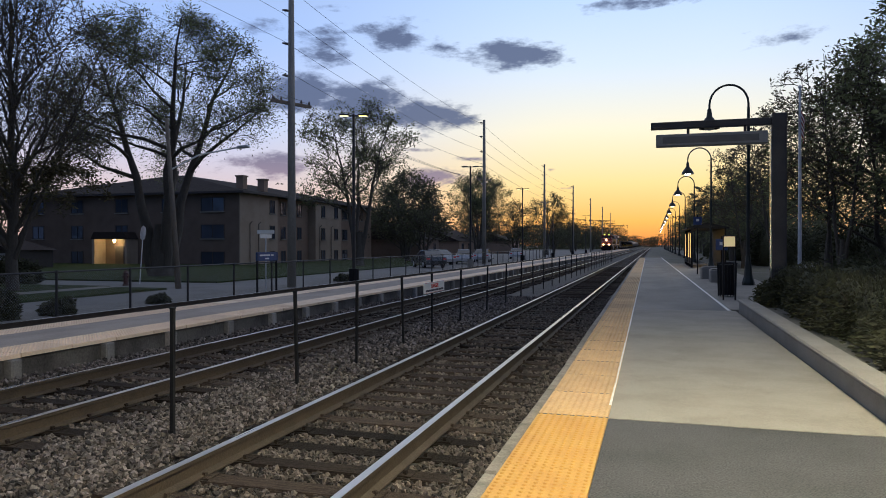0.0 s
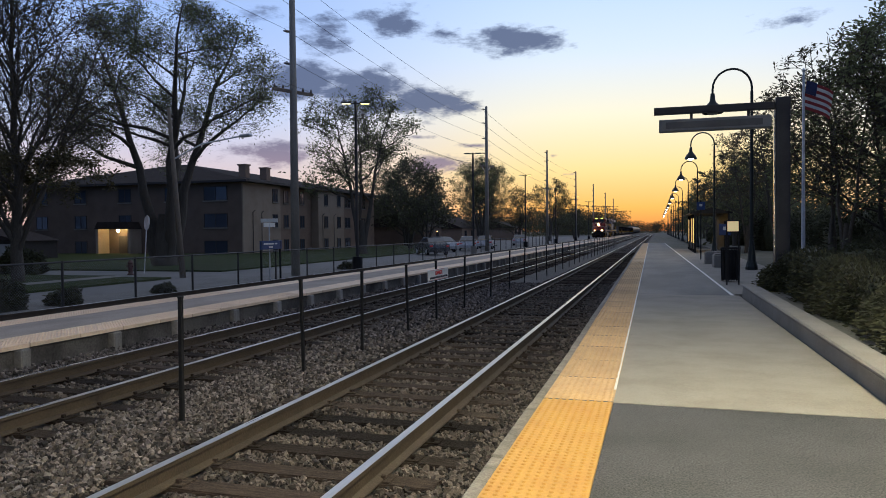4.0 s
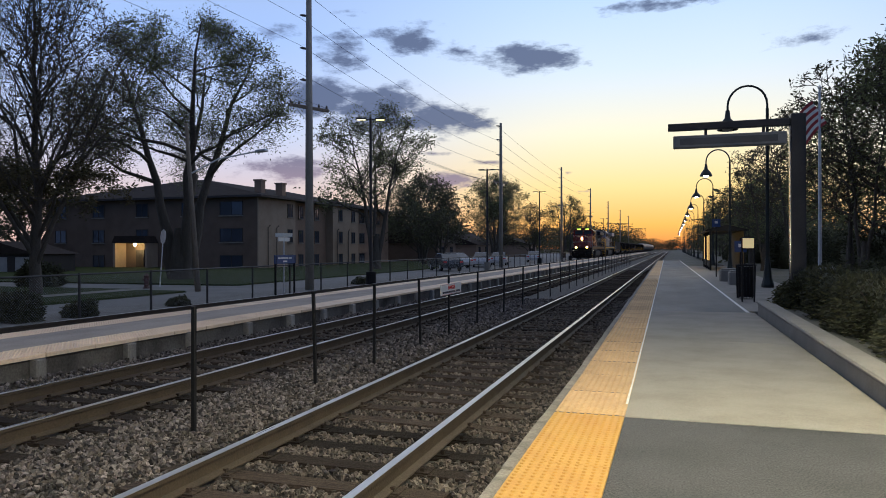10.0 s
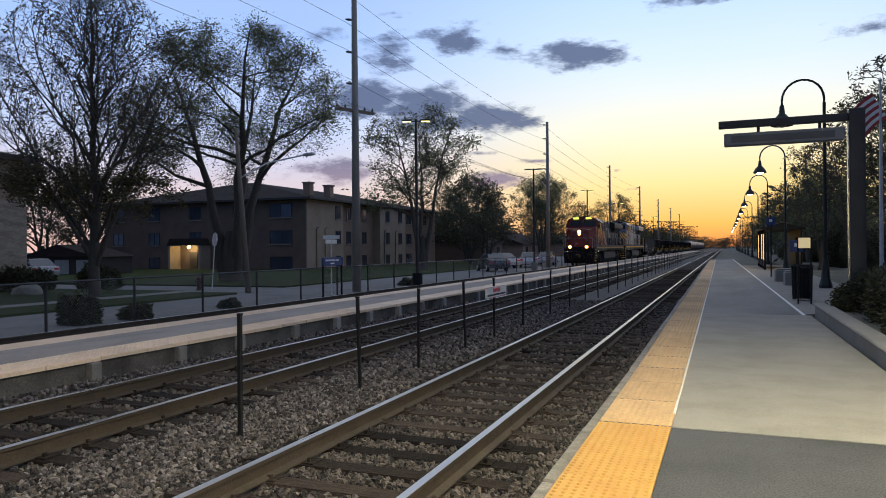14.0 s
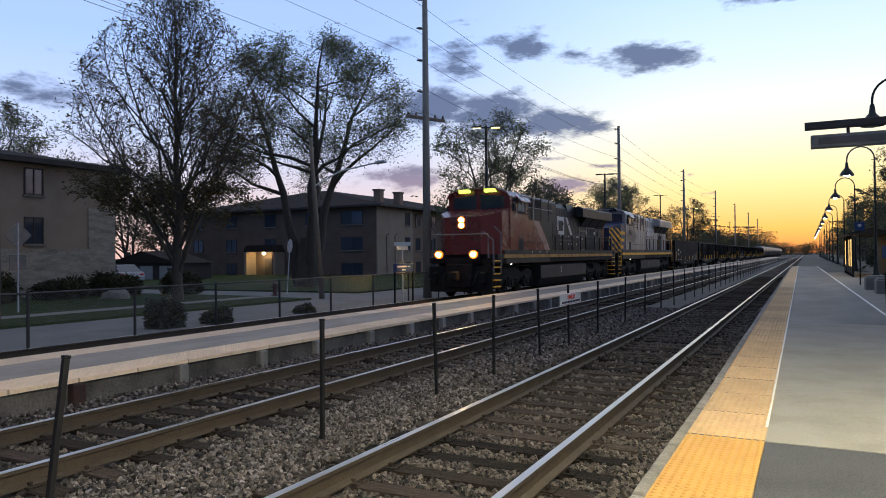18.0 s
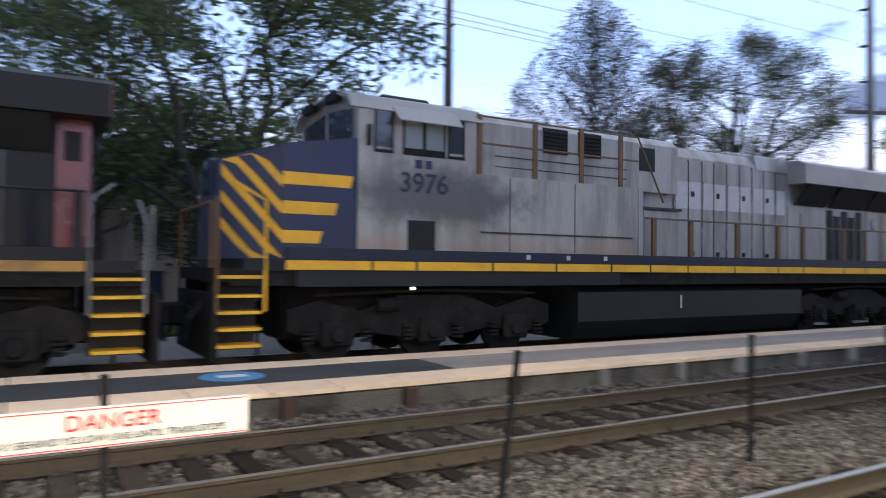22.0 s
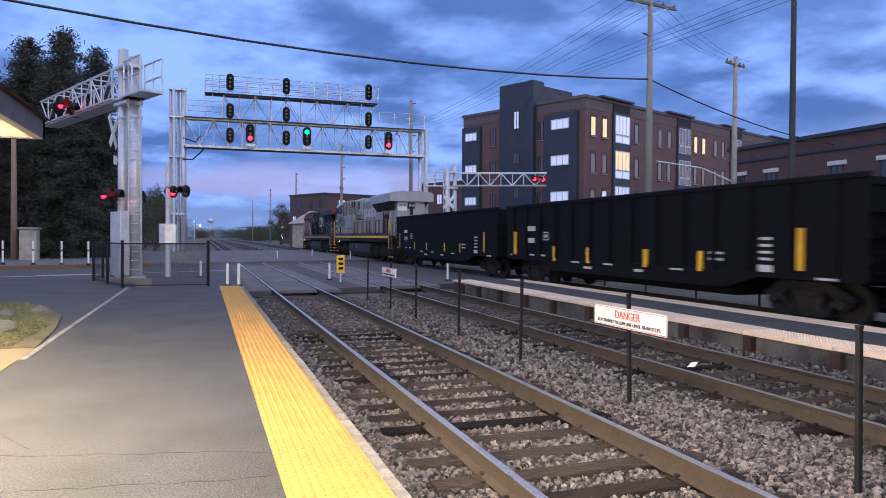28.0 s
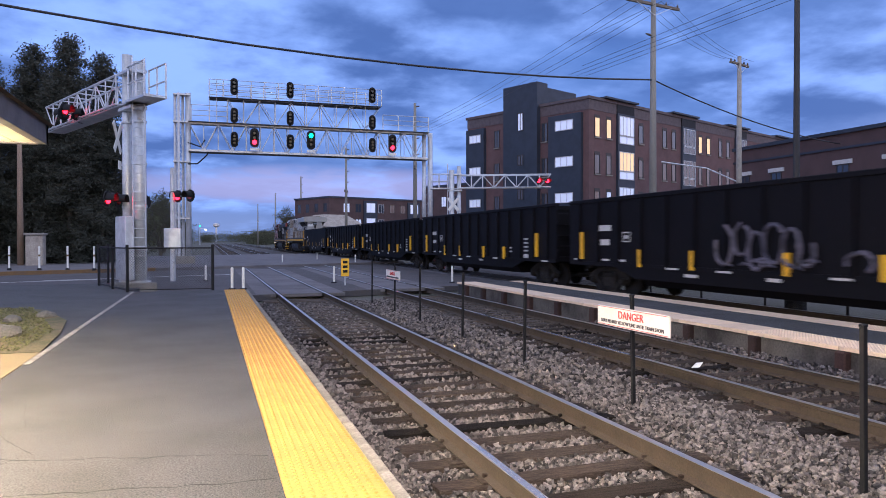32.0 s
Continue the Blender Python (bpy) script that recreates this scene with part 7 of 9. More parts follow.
# trees of the west
tree("tall maple just coming into leaf beside the street", pose(-24.9, 22.6, GROUND), 3, 14.8, 5.4, TEAR, 0.08, 38, 0.5, 1, 0.4, 0.26, 0.009, 0.055, 1, 0.12, M_LEAFB, 0.0, 0.012, 2, 0.7, 0.42, (0.36, 26))
tree("broad old tree with open limbs and drooping young leaves", pose(-28.4, 36.1, GROUND, 0, 0, 35), 12, 15.2, 7.2, BROAD, 0.42, 30, 0.24, 4, 0.62, 0.6, 0.013, 0.05, 8, 0.27, M_LEAF, 0.05, 0.035, 3)
mid_tree = tree("open-crowned tree behind the street lamp", pose(-25.0, 58.0, GROUND), 19, 14.6, 5.6, BROAD, 0.34, 24, 0.26, 3, 0.5, 0.4, 0.018, 0.08, 3, 0.28, M_LEAF, 0.03, 0.035, 2)
near_t = tree("large leafy tree with bent limbs beyond the far track", pose(-23.0, 5.2, GROUND, 0, 0, 20), 27, 14.0, 6.8, BROAD, 0.22, 27, 0.2, 3, 0.55, 0.36, 0.014, 0.095, 4, 0.26, M_LEAFG, 0.06, 0.05, 2)
dense = tree("dense dark tree along the street", pose(-27.5, 78.0, GROUND), 31, 10.4, 4.4, LUMPY, 0.10, 27, 0.3, 3, 0.5, 0.25, 0.018, 0.11, 2, 0.36, M_LEAFD, 0.0, 0.04, 1)
for k, (src, x, y, a, s) in enumerate(((dense, -23.5, 72, 50, 0.85), (dense, -33, 92, 120, 1.1), (mid_tree, -21.5, 88, 200, 0.75), (mid_tree, -24, 100, 20, 0.85), (dense, -22, 116, 75, 0.85), (dense, -30, 124, 200, 0.9), (mid_tree, -20, 138, 280, 0.8), (dense, -21, 156, 60, 0.75),
                                       (dense, -20, 180, 10, 0.7), (dense, -22, 210, 99, 0.75), (dense, -20, 245, 150, 0.75), (dense, -40, 104, 33, 1.1), (dense, -45, 140, 90, 1.1), (near_t, -31, 2.0, 140, 0.9), (dense, -26, 5.5, 0, 0.62), (dense, -62, 50, 30, 1.2), (dense, -70, 62, 80, 1.2), (dense, -58, 36, 140, 0.8),
                                       (mid_tree, -52, 30, 10, 0.9), (dense, -70, 40, 200, 1.3), (dense, -80, 55, 210, 1.3))):
    copy_thing(src, pose(x, y, GROUND, 0, 0, a) @ Matrix.Scale(s, 4))
# houses and woods along the far street
for k, (x, y, w, d, h) in enumerate(((-38, 104, 10, 9, 4.6), (-36, 120, 9, 9, 4.2), (-40, 136, 11, 9, 5.0), (-36, 158, 12, 10, 4.5))):
    hs = thing("house", "small far house with a dark gabled roof", "house", pose(x, y, GROUND), group="far houses")
    part("wall", box(-w / 2, -d / 2, 0, w / 2, d / 2, h * 0.6), M_BRICKT if k % 2 else M_BRICKD, hs)
    part("roof", Geo().prism([(-w / 2 - 0.4, h * 0.6), (w / 2 + 0.4, h * 0.6), (0, h * 1.05)], "y", -d / 2 - 0.4, d / 2 + 0.4), M_ROOF, hs)
    for yy in (-d / 4, d / 4):
        window(hs, w / 2, yy, 1.0, 1.3, 1.2, "+x")
far_woods = thing("far_woods", "dark line of woods at the horizon", "woods", kind="stuff")


def woods(x0, x1, y0, y1, n, h, seed):
    rs = np.random.RandomState(seed)
    c = []
    for k in range(n):
        cx, cy, r = rs.uniform(x0, x1), rs.uniform(y0, y1), rs.uniform(3, 6)
        hh = h * rs.uniform(0.6, 1.15)
        p = np.clip(rs.normal(size=(900, 3)), -1.7, 1.7) * np.array([r * 0.55, r * 0.55, hh * 0.28]) + np.array([cx, cy, hh * 0.52])
        p[:, 2] = np.clip(p[:, 2], 0, hh)
        c.append(p)
    ob = new("foliage", leaf_mesh("foliage", np.concatenate(c) + np.array([0, 0, GROUND]), 0.27, M_LEAFD, seed, 1.2))
    ob.parent = far_woods


woods(-70, -18, 250, 420, 60, 11, 1)
woods(8, 60, 60, 400, 70, 10, 2)
woods(-75, -45, 70, 180, 26, 10, 3)
woods(-60, 60, 520, 620, 60, 9, 4)

# ---- wires ----
M_CABLE = mat("black_cable", (0.035, 0.036, 0.04), 0.6, bump=0)


def wire(name, a, b, sag, r=0.010, parent=None):
    a, b = Vector(a), Vector(b)
    pts = [a.lerp(b, k / 14) - Vector((0, 0, sag * 4 * (k / 14) * (1 - k / 14))) for k in range(15)]
    t = thing("overhead_wire", name, "wire", group="overhead wires")
    part("cable", Geo().tube(pts, r, 5), M_CABLE, t)


for dz in (13.4, 12.05, 10.8, 9.5):
    wire("thin black overhead line along the tracks", (-16.2, 28.9, dz), (-16.3, 68, dz), 0.5)
    wire("thin black overhead line along the tracks", (-16.2, 28.9, dz), (-17.5, -33, dz + 0.6), 0.5, 0.008)
    wire("thin black overhead line along the tracks", (-16.3, 68, dz), (-16.3, 148, dz), 0.8, 0.013)
for s in (-0.9, 0.0, 0.9):
    wire("thin black overhead line", (-15.9 + s * 0.4, 28.9 + s, 8.1), (-17.2 + s * 0.5, -33, 9.6), 0.35, 0.008)
    wire("thin black overhead line", (-15.9 + s * 0.4, 28.9 + s, 8.1), (-16, 68, 7.9), 0.6)

# ---- the crossing ----
ROAD_Z = RAIL - 0.022
near_l, far_l = (-24.9, 0.30), (-47.2, 0.437)   # y at x = 0 and slope of the road's two edges
def edge_y(e, x):
    return e[0] + e[1] * x
rd = Geo()
xs = [-90, -14.9, -0.6, 2.2, 12, 60]
road_pts = [(x, edge_y(near_l, x)) for x in xs] + [(x, edge_y(far_l, x)) for x in reversed(xs)]
rd.prism(road_pts, "z", ROAD_Z - 0.2, ROAD_Z)
tagged(rd.obj("road", M_ROAD), "worn asphalt road crossing the tracks", "road", kind="structure")
tagged(box(2.2, -29.5, -0.3, 30, -12.5, -0.02).obj("forecourt", mat("forecourt_asphalt", (0.07, 0.072, 0.074), 0.85, var=0.25, scale=0.7, fine=90, bump=0.35)), "dark asphalt forecourt beside the platform", "pavement", kind="structure")
tagged(box(2.22, -12.5, -0.3, 14, -2, 0.002).obj("pavement", mat("sandy_concrete", (0.30, 0.23, 0.12), 0.85, var=0.15, scale=1.3, fine=60, bump=0.2, second=(0.23, 0.18, 0.10))), "pale yellowish concrete before the station house", "pavement", kind="structure")
part("kerb_line", box(2.13, -24.3, -0.2, 2.21, -11.5, 0.005), M_OLDCON, near_platform, "pale concrete joint")
# panels between the rails
M_PANEL = mat("crossing_panel", (0.15, 0.14, 0.145), 0.85, var=0.15, scale=0.8, fine=60, bump=0.2, second=(0.10, 0.094, 0.098), amount=0.7, rand=0.12)
for k, tx in enumerate(TRACKS):
    cp = thing("crossing_panels", "pale concrete panels between the rails at the crossing", "crossing", group="crossing panels", kind="structure")
    y0 = edge_y(near_l, tx) + 0.3
    for s in (-1, 1):
        for a, b in ((0.655, 0.715), (0.792, 0.835)):
            part("flangeway", box(tx + s * a, y0 - 20.7, ROAD_Z - 0.1, tx + s * b, y0, ROAD_Z + 0.006), M_VENT, cp, "dark flangeway groove")
    for j in range(9):
        a = y0 - 2.3 * j
        part("panel", Geo().box(tx - 0.66, a - 2.27, ROAD_Z - 0.1, tx + 0.66, a, ROAD_Z + 0.012, c=0.01), M_PANEL, cp)
        for s in (-1, 1):
            part("panel", Geo().box(tx + s * 0.83, a - 2.27, ROAD_Z - 0.1, tx + s * 1.45, a, ROAD_Z + 0.010, c=0.01), M_PANEL, cp)
for k, (x, y) in enumerate(((8, -36), (3, -38.5), (18, -31))):
    tagged(Geo().prism([(x - 4, edge_y((y, 0.40), -4)), (x + 4, edge_y((y, 0.40), 4)), (x + 4, edge_y((y, 0.40), 4) + 0.12), (x - 4, edge_y((y, 0.40), -4) + 0.12)], "z", ROAD_Z, ROAD_Z + 0.004).obj("road_marking", M_WHITE), "worn white road marking", "road marking", kind="structure")
tagged(Geo().prism([(-14, -54), (60, -21.5), (60, -60), (-14, -90)], "z", -0.35, -0.12).obj("pavement", M_PANEL), "concrete sidewalk beyond the crossing", "sidewalk", kind="structure")
kerb = thing("road_kerb", "painted kerb along the far road edge", "kerb", kind="structure")
part("kerb_stone", Geo().prism([(3, edge_y(far_l, 3) + 0.25), (60, edge_y(far_l, 60) + 0.25), (60, edge_y(far_l, 60)), (3, edge_y(far_l, 3))], "z", -0.3, -0.06), M_YDIRT, kerb)

# plastic marker posts
mp0 = None
for x, y, h in ((-0.62, -24.6, 0.62), (-0.95, -24.5, 0.62), (-4.85, -31.0, 0.8), (-9.5, -29.5, 0.8), (-5.1, -55.5, 0.9), (-10.2, -53.6, 0.9), (0.2, -34, 0.5), (-12.0, -75, 0.9), (-8.6, -62, 0.9)):
    if mp0 is None:
        mp0 = thing("marker_post", "white plastic marker post", "post", pose(x, y, -0.02 if y > -25 else ROAD_Z), group="marker posts")
        part("tube", Geo().tube([(0, 0, 0.03), (0, 0, 0.66), (0, 0, 0.7)], [0.045, 0.045, 0.02], 10), M_SIGNW, mp0)
        part("base", Geo().cyl((0, 0, 0), (0, 0, 0.05), 0.13, 0.1, 12), M_BLACK, mp0)
    else:
        copy_thing(mp0, pose(x, y, -0.02 if y > -25 else ROAD_Z))
dl0 = None
for k, (x, y) in enumerate(((10.35, -45.6), (8.78, -45.0), (7.29, -44.3), (5.91, -43.7), (11.9, -46.4), (4.4, -43.0))):
    if dl0 is None:
        dl0 = thing("delineator", "white delineator post with dark bands on the kerb", "post", pose(x, y, -0.1), group="delineators")
        part("tube", Geo().cyl((0, 0, 0), (0, 0, 1.3), 0.05, 0.05, 8), M_SIGNW, dl0)
        part("foot", Geo().cyl((0, 0, 0), (0, 0, 0.12), 0.12, 0.09, 10), M_BLACK, dl0)
        part("band", Geo().cyl((0, 0, 0.75), (0, 0, 0.85), 0.053, 0.053, 8), M_YDIRT, dl0)
    else:
        copy_thing(dl0, pose(x, y, -0.1))
yb = thing("track_marker", "yellow trackside number box on a post", "sign", pose(-5.0, -29.3, ROAD_Z))
part("post", Geo().cyl((0, 0, -0.1), (0, 0, 0.9), 0.03, 0.03, 8), M_GALV, yb)
part("plate", Geo().box(-0.16, -0.03, 0.35, 0.16, 0.03, 1.05, c=0.02), M_YEL, yb)
for z in (0.5, 0.68, 0.86):
    part("bar", box(-0.09, 0.031, z, 0.09, 0.036, z + 0.1), M_BLACK, yb)
lt = thing("litter", "crumpled white paper on the ties", "litter", pose(-6.78, -10.45, RAIL - 0.12, 20, 10, 30) @ Matrix.Scale(0.62, 4))
part("sheet", Geo().add([(-0.12, -0.1, 0), (0.1, -0.12, 0.03), (0.14, 0.1, 0.0), (-0.1, 0.12, 0.05), (0, 0, 0.1), (0, 0, -0.02)], [(0, 1, 4), (1, 2, 4), (2, 3, 4), (3, 0, 4), (0, 5, 1), (1, 5, 2), (2, 5, 3), (3, 5, 0)]), M_SIGNW, lt)

# ---- fence at the platform's end ----
pf = thing("chain_link_fence", "black chain-link fence round the crossing mast", "fence")
FP = [(-0.05, -24.5), (2.35, -24.55), (3.6, -28.2), (3.6, -30.5)]
for (x0, y0), (x1, y1) in zip(FP, FP[1:]):
    chain_link(pf, (x0, y0, 0), (x1, y1, 0), 0.03, 1.28, 0.075, 0.013, M_BLACK)
    part("top_rail", Geo().cyl((x0, y0, 1.28), (x1, y1, 1.28), 0.022, 0.022, 6), M_BLACK, pf)
    part("bottom_rail", Geo().cyl((x0, y0, 0.04), (x1, y1, 0.04), 0.015, 0.015, 6), M_BLACK, pf)
for x, y in FP + [(2.95, -26.3)]:
    part("post", Geo().cyl((x, y, -0.2), (x, y, 1.38), 0.045, 0.045, 8), M_BLACK, pf)

# ---- crossing signals ----
SIGRED = glow("signal_red", (1.0, 0.006, 0.011), 9.0)
SIGGREEN = glow("signal_green", (0.004, 0.9, 0.30), 2.2)
DULLRED = mat("dull_red_lens", (0.22, 0.02, 0.02), 0.2, bump=0)


def flasher(parent, x, y, z, yaw, lit=True, both=False):
    f = new("flasher")
    f.parent = parent
    f.matrix_basis = pose(x, y, z, 0, 0, yaw)
    part("crossbar", Geo().cyl((-0.42, 0, 0), (0.42, 0, 0), 0.03, 0.03, 6), M_GALV, f)
    for s in (-1, 1):
        part("backplate", Geo().cyl((s * 0.38, -0.02, 0), (s * 0.38, 0.02, 0), 0.25, 0.25, 18), M_BLACK, f)
        arc = [radians(-20 + 220 * k / 10) for k in range(11)]
        rim = [(s * 0.38 + 0.18 * math.cos(a), 0.18 * math.sin(a)) for a in arc]
        hv = [(x_, y_, z_) for y_ in (0.02, 0.3) for x_, z_ in rim] + [(x_ * 1.0, y_, z_ + 0.012) for y_ in (0.02, 0.3) for x_, z_ in rim]
        hf = [(o + k, o + k + 1, o + 12 + k, o + 11 + k) for o in (0, 22) for k in range(10)]
        part("hood", Geo().add(hv, hf), M_BLACK, f)
        part("lens", Geo().cyl((s * 0.38, 0.02, 0), (s * 0.38, 0.05, 0), 0.155, 0.15, 16), SIGRED if lit and (s > 0 or both) else DULLRED, f, "glowing red lens" if lit and (s > 0 or both) else "")
    return f


def truss(parent, a, b, w, h, n, r=0.035, material=None, name="truss"):
    """A box girder of tubes from a to b: four chords with zigzag lacing, each face a part."""
    a, b = Vector(a), Vector(b)
    d = (b - a).normalized()
    s = Vector((-d.y, d.x, 0)).normalized() * (w / 2)
    u = Vector((0, 0, h))
    mm = material or M_GALV
    for side in (s, -s):
        for up in (Vector(), u):
            part(name + "_chord", Geo().cyl(a + side + up, b + side + up, r, r, 6), mm, parent)
        for k in range(n):
            p, q = a.lerp(b, k / n) + side, a.lerp(b, (k + 1) / n) + side
            part(name + "_upright", Geo().cyl(p, p + u, r * 0.6, r * 0.6, 5), mm, parent)
            part(name + "_diagonal", Geo().cyl(*((p, q + u) if k % 2 else (p + u, q)), r * 0.6, r * 0.6, 5), mm, parent)
    for k in range(n + 1):
        p = a.lerp(b, k / n)
        for up in (Vector(), u):
            part(name + "_cross_tie", Geo().cyl(p + s + up, p - s + up, r * 0.6, r * 0.6, 5), mm, parent)


def crossbuck(parent, x, y, z, yaw):
    c = new("crossbuck")
    c.parent = parent
    c.matrix_basis = pose(x, y, z, 0, 0, yaw)
    for s in (-1, 1):
        ob = part("blade", Geo().box(-0.6, -0.01, -0.11, 0.6, 0.01, 0.11, c=0.004), M_SIGNW, c)
        ob.matrix_basis = pose(0, 0.012 * s, 0, 0, 50 * s, 0)
    return c


def cantilever(m, mast_h, reach, label, flip=1):
    t = thing("crossing_cantilever", label, "crossing signal", m, group="crossing signals")
    for x, y, r, up in ((-0.30, -0.06, 0.165, 0.3), (0.24, 0.14, 0.21, 0.0)):
        tube = part("mast_tube", Geo().cyl((x, y, 0.1), (x, y, mast_h + up), r, r * 0.94, 18), M_GALV, t, smooth=True)
        for z in (1.2, 2.6, 4.0, 5.4):
            part("band", Geo().cyl((x, y, z), (x, y, z + 0.07), r + 0.02, r + 0.02, 18), M_GALV, tube, "bolted steel band")
        part("base_flange", Geo().cyl((x, y, 0.12), (x, y, 0.18), r + 0.12, r + 0.12, 18), M_GALV, tube)
    part("base", Geo().box(-0.75, -0.5, -0.2, 0.75, 0.5, 0.12, c=0.03), M_CONCRETE, t)
    part("relay_case", Geo().box(-0.45, -0.42, 0.2, 0.45, -0.12, 2.3, c=0.02), M_GALV, t)
    g = Geo()
    for k in range(24):
        g.cyl((0.55, -0.2, 0.4 + 0.3 * k), (0.55, 0.2, 0.4 + 0.3 * k), 0.013, 0.013, 5)
    for yy in (-0.2, 0.2):
        g.cyl((0.55, yy, 0.3), (0.55, yy, 0.3 + 0.3 * 24), 0.02, 0.02, 5)
    part("ladder", g, M_GALV, t)
    truss(t, (-0.4 * flip, 0, mast_h - 1.35), (-reach * flip, 0, mast_h - 1.35), 0.75, 0.95, 8, 0.04, None, "arm")
    part("walkway", Geo().box(-reach * flip, -0.3, mast_h - 1.42, 0.8 * flip, 0.3, mast_h - 1.37), M_GALV, t)
    part("rear_platform", Geo().box(0.3 * flip, -0.36, mast_h - 1.42, 1.95 * flip, 0.36, mast_h - 1.34), M_GALV, t)
    for yy in (-0.34, 0.34):
        for x in (0.55, 1.22, 1.9):
            part("rear_post", Geo().cyl((x * flip, yy, mast_h - 1.4), (x * flip, yy, mast_h - 0.3), 0.03, 0.03, 6), M_GALV, t)
        for z in (mast_h - 0.3, mast_h - 0.85):
            part("rear_rail", Geo().cyl((0.5 * flip, yy, z), (1.9 * flip, yy, z), 0.03, 0.03, 6), M_GALV, t)
    for z in (mast_h - 1.6, mast_h - 0.4):
        part("clamp", Geo().box(-0.55, -0.28, z, 0.55, 0.28, z + 0.12, c=0.02), M_GALV, t)
    return t


SK = 23.6  # the road's slant, degrees
mast = cantilever(pose(2.45, -27.4, 0, 0, 0, 115.7), 7.4, 8.4, "galvanised crossing cantilever with red flashers over the road", 1)
def on_mast(x, y, z, heading):
    """Place and heading in the world, given in the mast's own axes."""
    v = mast.matrix_basis.inverted() @ Vector((x, y, z))
    return v.x, v.y, v.z, heading - 115.7


crossbuck(mast, *on_mast(2.86, -27.0, 4.86, 80))
part("track_plate", Geo().box(-0.16, -0.01, -0.2, 0.16, 0.01, 0.08, c=0.005), M_SIGNW, mast).matrix_basis = pose(*on_mast(2.80, -27.0, 4.02, 0)[:3], 0, 0, 80 - 115.7)
flasher(mast, *on_mast(3.02, -27.0, 2.84, 72))
flasher(mast, *on_mast(4.85, -30.6, 6.2, 72))
flasher(mast, *on_mast(2.4, -28.1, 2.84, -130))
flasher(mast, *on_mast(4.9, -31.4, 6.2, -130))
far_c = cantilever(pose(-17.7, -52.7, -0.2, 0, 0, -24), 7.0, 7.2, "galvanised crossing cantilever beyond the tracks", 1)
flasher(far_c, -6.6, 0.45, 6.1, 30, True, True)
flasher(far_c, -0.3, 0.35, 3.0, 20)
crossbuck(far_c, 0.1, 0.35, 4.4, 20)
sm = thing("crossing_mast", "short crossing mast with red flasher and relay box", "crossing signal", pose(1.45, -32.5, -0.15))
part("mast", Geo().cyl((0, 0, 0), (0, 0, 4.6), 0.09, 0.09, 10), M_GALV, sm)
part("case", Geo().box(-0.33, -0.25, 1.35, 0.33, 0.2, 2.15, c=0.03), M_GALV, sm)
part("pedestal", Geo().cyl((0, -0.05, 0), (0, -0.05, 1.35), 0.11, 0.11, 8), M_GALV, sm)
flasher(sm, -0.45, 0.25, 3.45, -50)

# ---- signal bridge over the tracks ----
sb = thing("signal_bridge", "galvanised signal bridge with red and green signals over the tracks", "signal bridge", pose(0, -55.2, 0))
# legs: a laced tower with a tube beside it, and a twin tube on the far side
for x in (1.78, 2.05, 2.3):
    part("leg", Geo().cyl((x, 0.35 if x == 2.05 else -0.2, -0.2), (x, 0.35 if x == 2.05 else -0.2, 11.85), 0.10, 0.095, 8), M_GALV, sb)
part("leg", Geo().cyl((1.42, 0.1, -0.2), (1.42, 0.1, 11.9), 0.2, 0.19, 12), M_GALV, sb, smooth=True)
g = Geo()
for k in range(18):
    z = 0.3 + 0.64 * k
    g.cyl((1.78, -0.2, z), (2.3, -0.2, z), 0.022, 0.022, 5)
    g.cyl((1.78, -0.2, z), (2.05, 0.35, z + 0.6), 0.02, 0.02, 5)
    g.cyl((2.3, -0.2, z + 0.6), (2.05, 0.35, z), 0.02, 0.02, 5)
part("leg_lacing", g, M_GALV, sb)
for z in (3.0, 7.0, 9.8, 11.7):
    part("collar", Geo().box(1.3, -0.3, z, 2.4, 0.42, z + 0.1), M_GALV, sb)
for x, r in ((-16.0, 0.16), (-16.5, 0.2)):
    part("leg", Geo().cyl((x, 0, -0.2), (x, 0, 9.9), r, r * 0.95, 12), M_GALV, sb, smooth=True)
g = Geo()
for k in range(12):
    g.cyl((-16.0, 0, 0.4 + 0.75 * k), (-16.5, 0, 0.8 + 0.75 * k), 0.02, 0.02, 5)
part("leg_lacing", g, M_GALV, sb)
for x in (1.8, -16.25):
    part("footing", Geo().box(x - 0.8, -0.7, -0.4, x + 0.8, 0.7, 0.4, c=0.04), M_CONCRETE, sb)
truss(sb, (1.35, 0, 7.86), (-16.2, 0, 7.86), 1.0, 1.94, 18, 0.05, None, "girder")
truss(sb, (-1.25, 0, 9.84), (-12.35, 0, 9.84), 0.95, 1.76, 10, 0.045, None, "upper_frame")
for zz in (7.82, 9.78):
    part("chord_plate", Geo().box(1.3, 0.49, zz - 0.08, -16.2, 0.55, zz + 0.1), M_GALV, sb)
part("walkway", Geo().box(1.4, -0.5, 9.82, -16.2, 0.85, 9.85), M_STEELD, sb, "dark grating walkway")
part("lower_walkway", Geo().box(1.4, -0.45, 7.74, -16.2, 0.6, 7.76), M_STEELD, sb, "dark grating walkway")
part("upper_walkway", Geo().box(0.0, -0.5, 11.59, -12.4, 0.85, 11.62), M_STEELD, sb, "dark grating walkway")


def bridge_rail(x0, x1, z, h, yy=0.86):
    n = max(int(abs(x1 - x0) / 0.95), 2)
    for k in range(n + 1):
        x = x0 + (x1 - x0) * k / n
        part("rail_post", Geo().cyl((x, yy, z), (x, yy, z + h), 0.036, 0.036, 5), M_GALV, sb)
    for q in (1.0, 0.66, 0.33):
        part("guard_rail", Geo().cyl((x0, yy, z + h * q), (x1, yy, z + h * q), 0.026, 0.026, 5), M_GALV, sb)


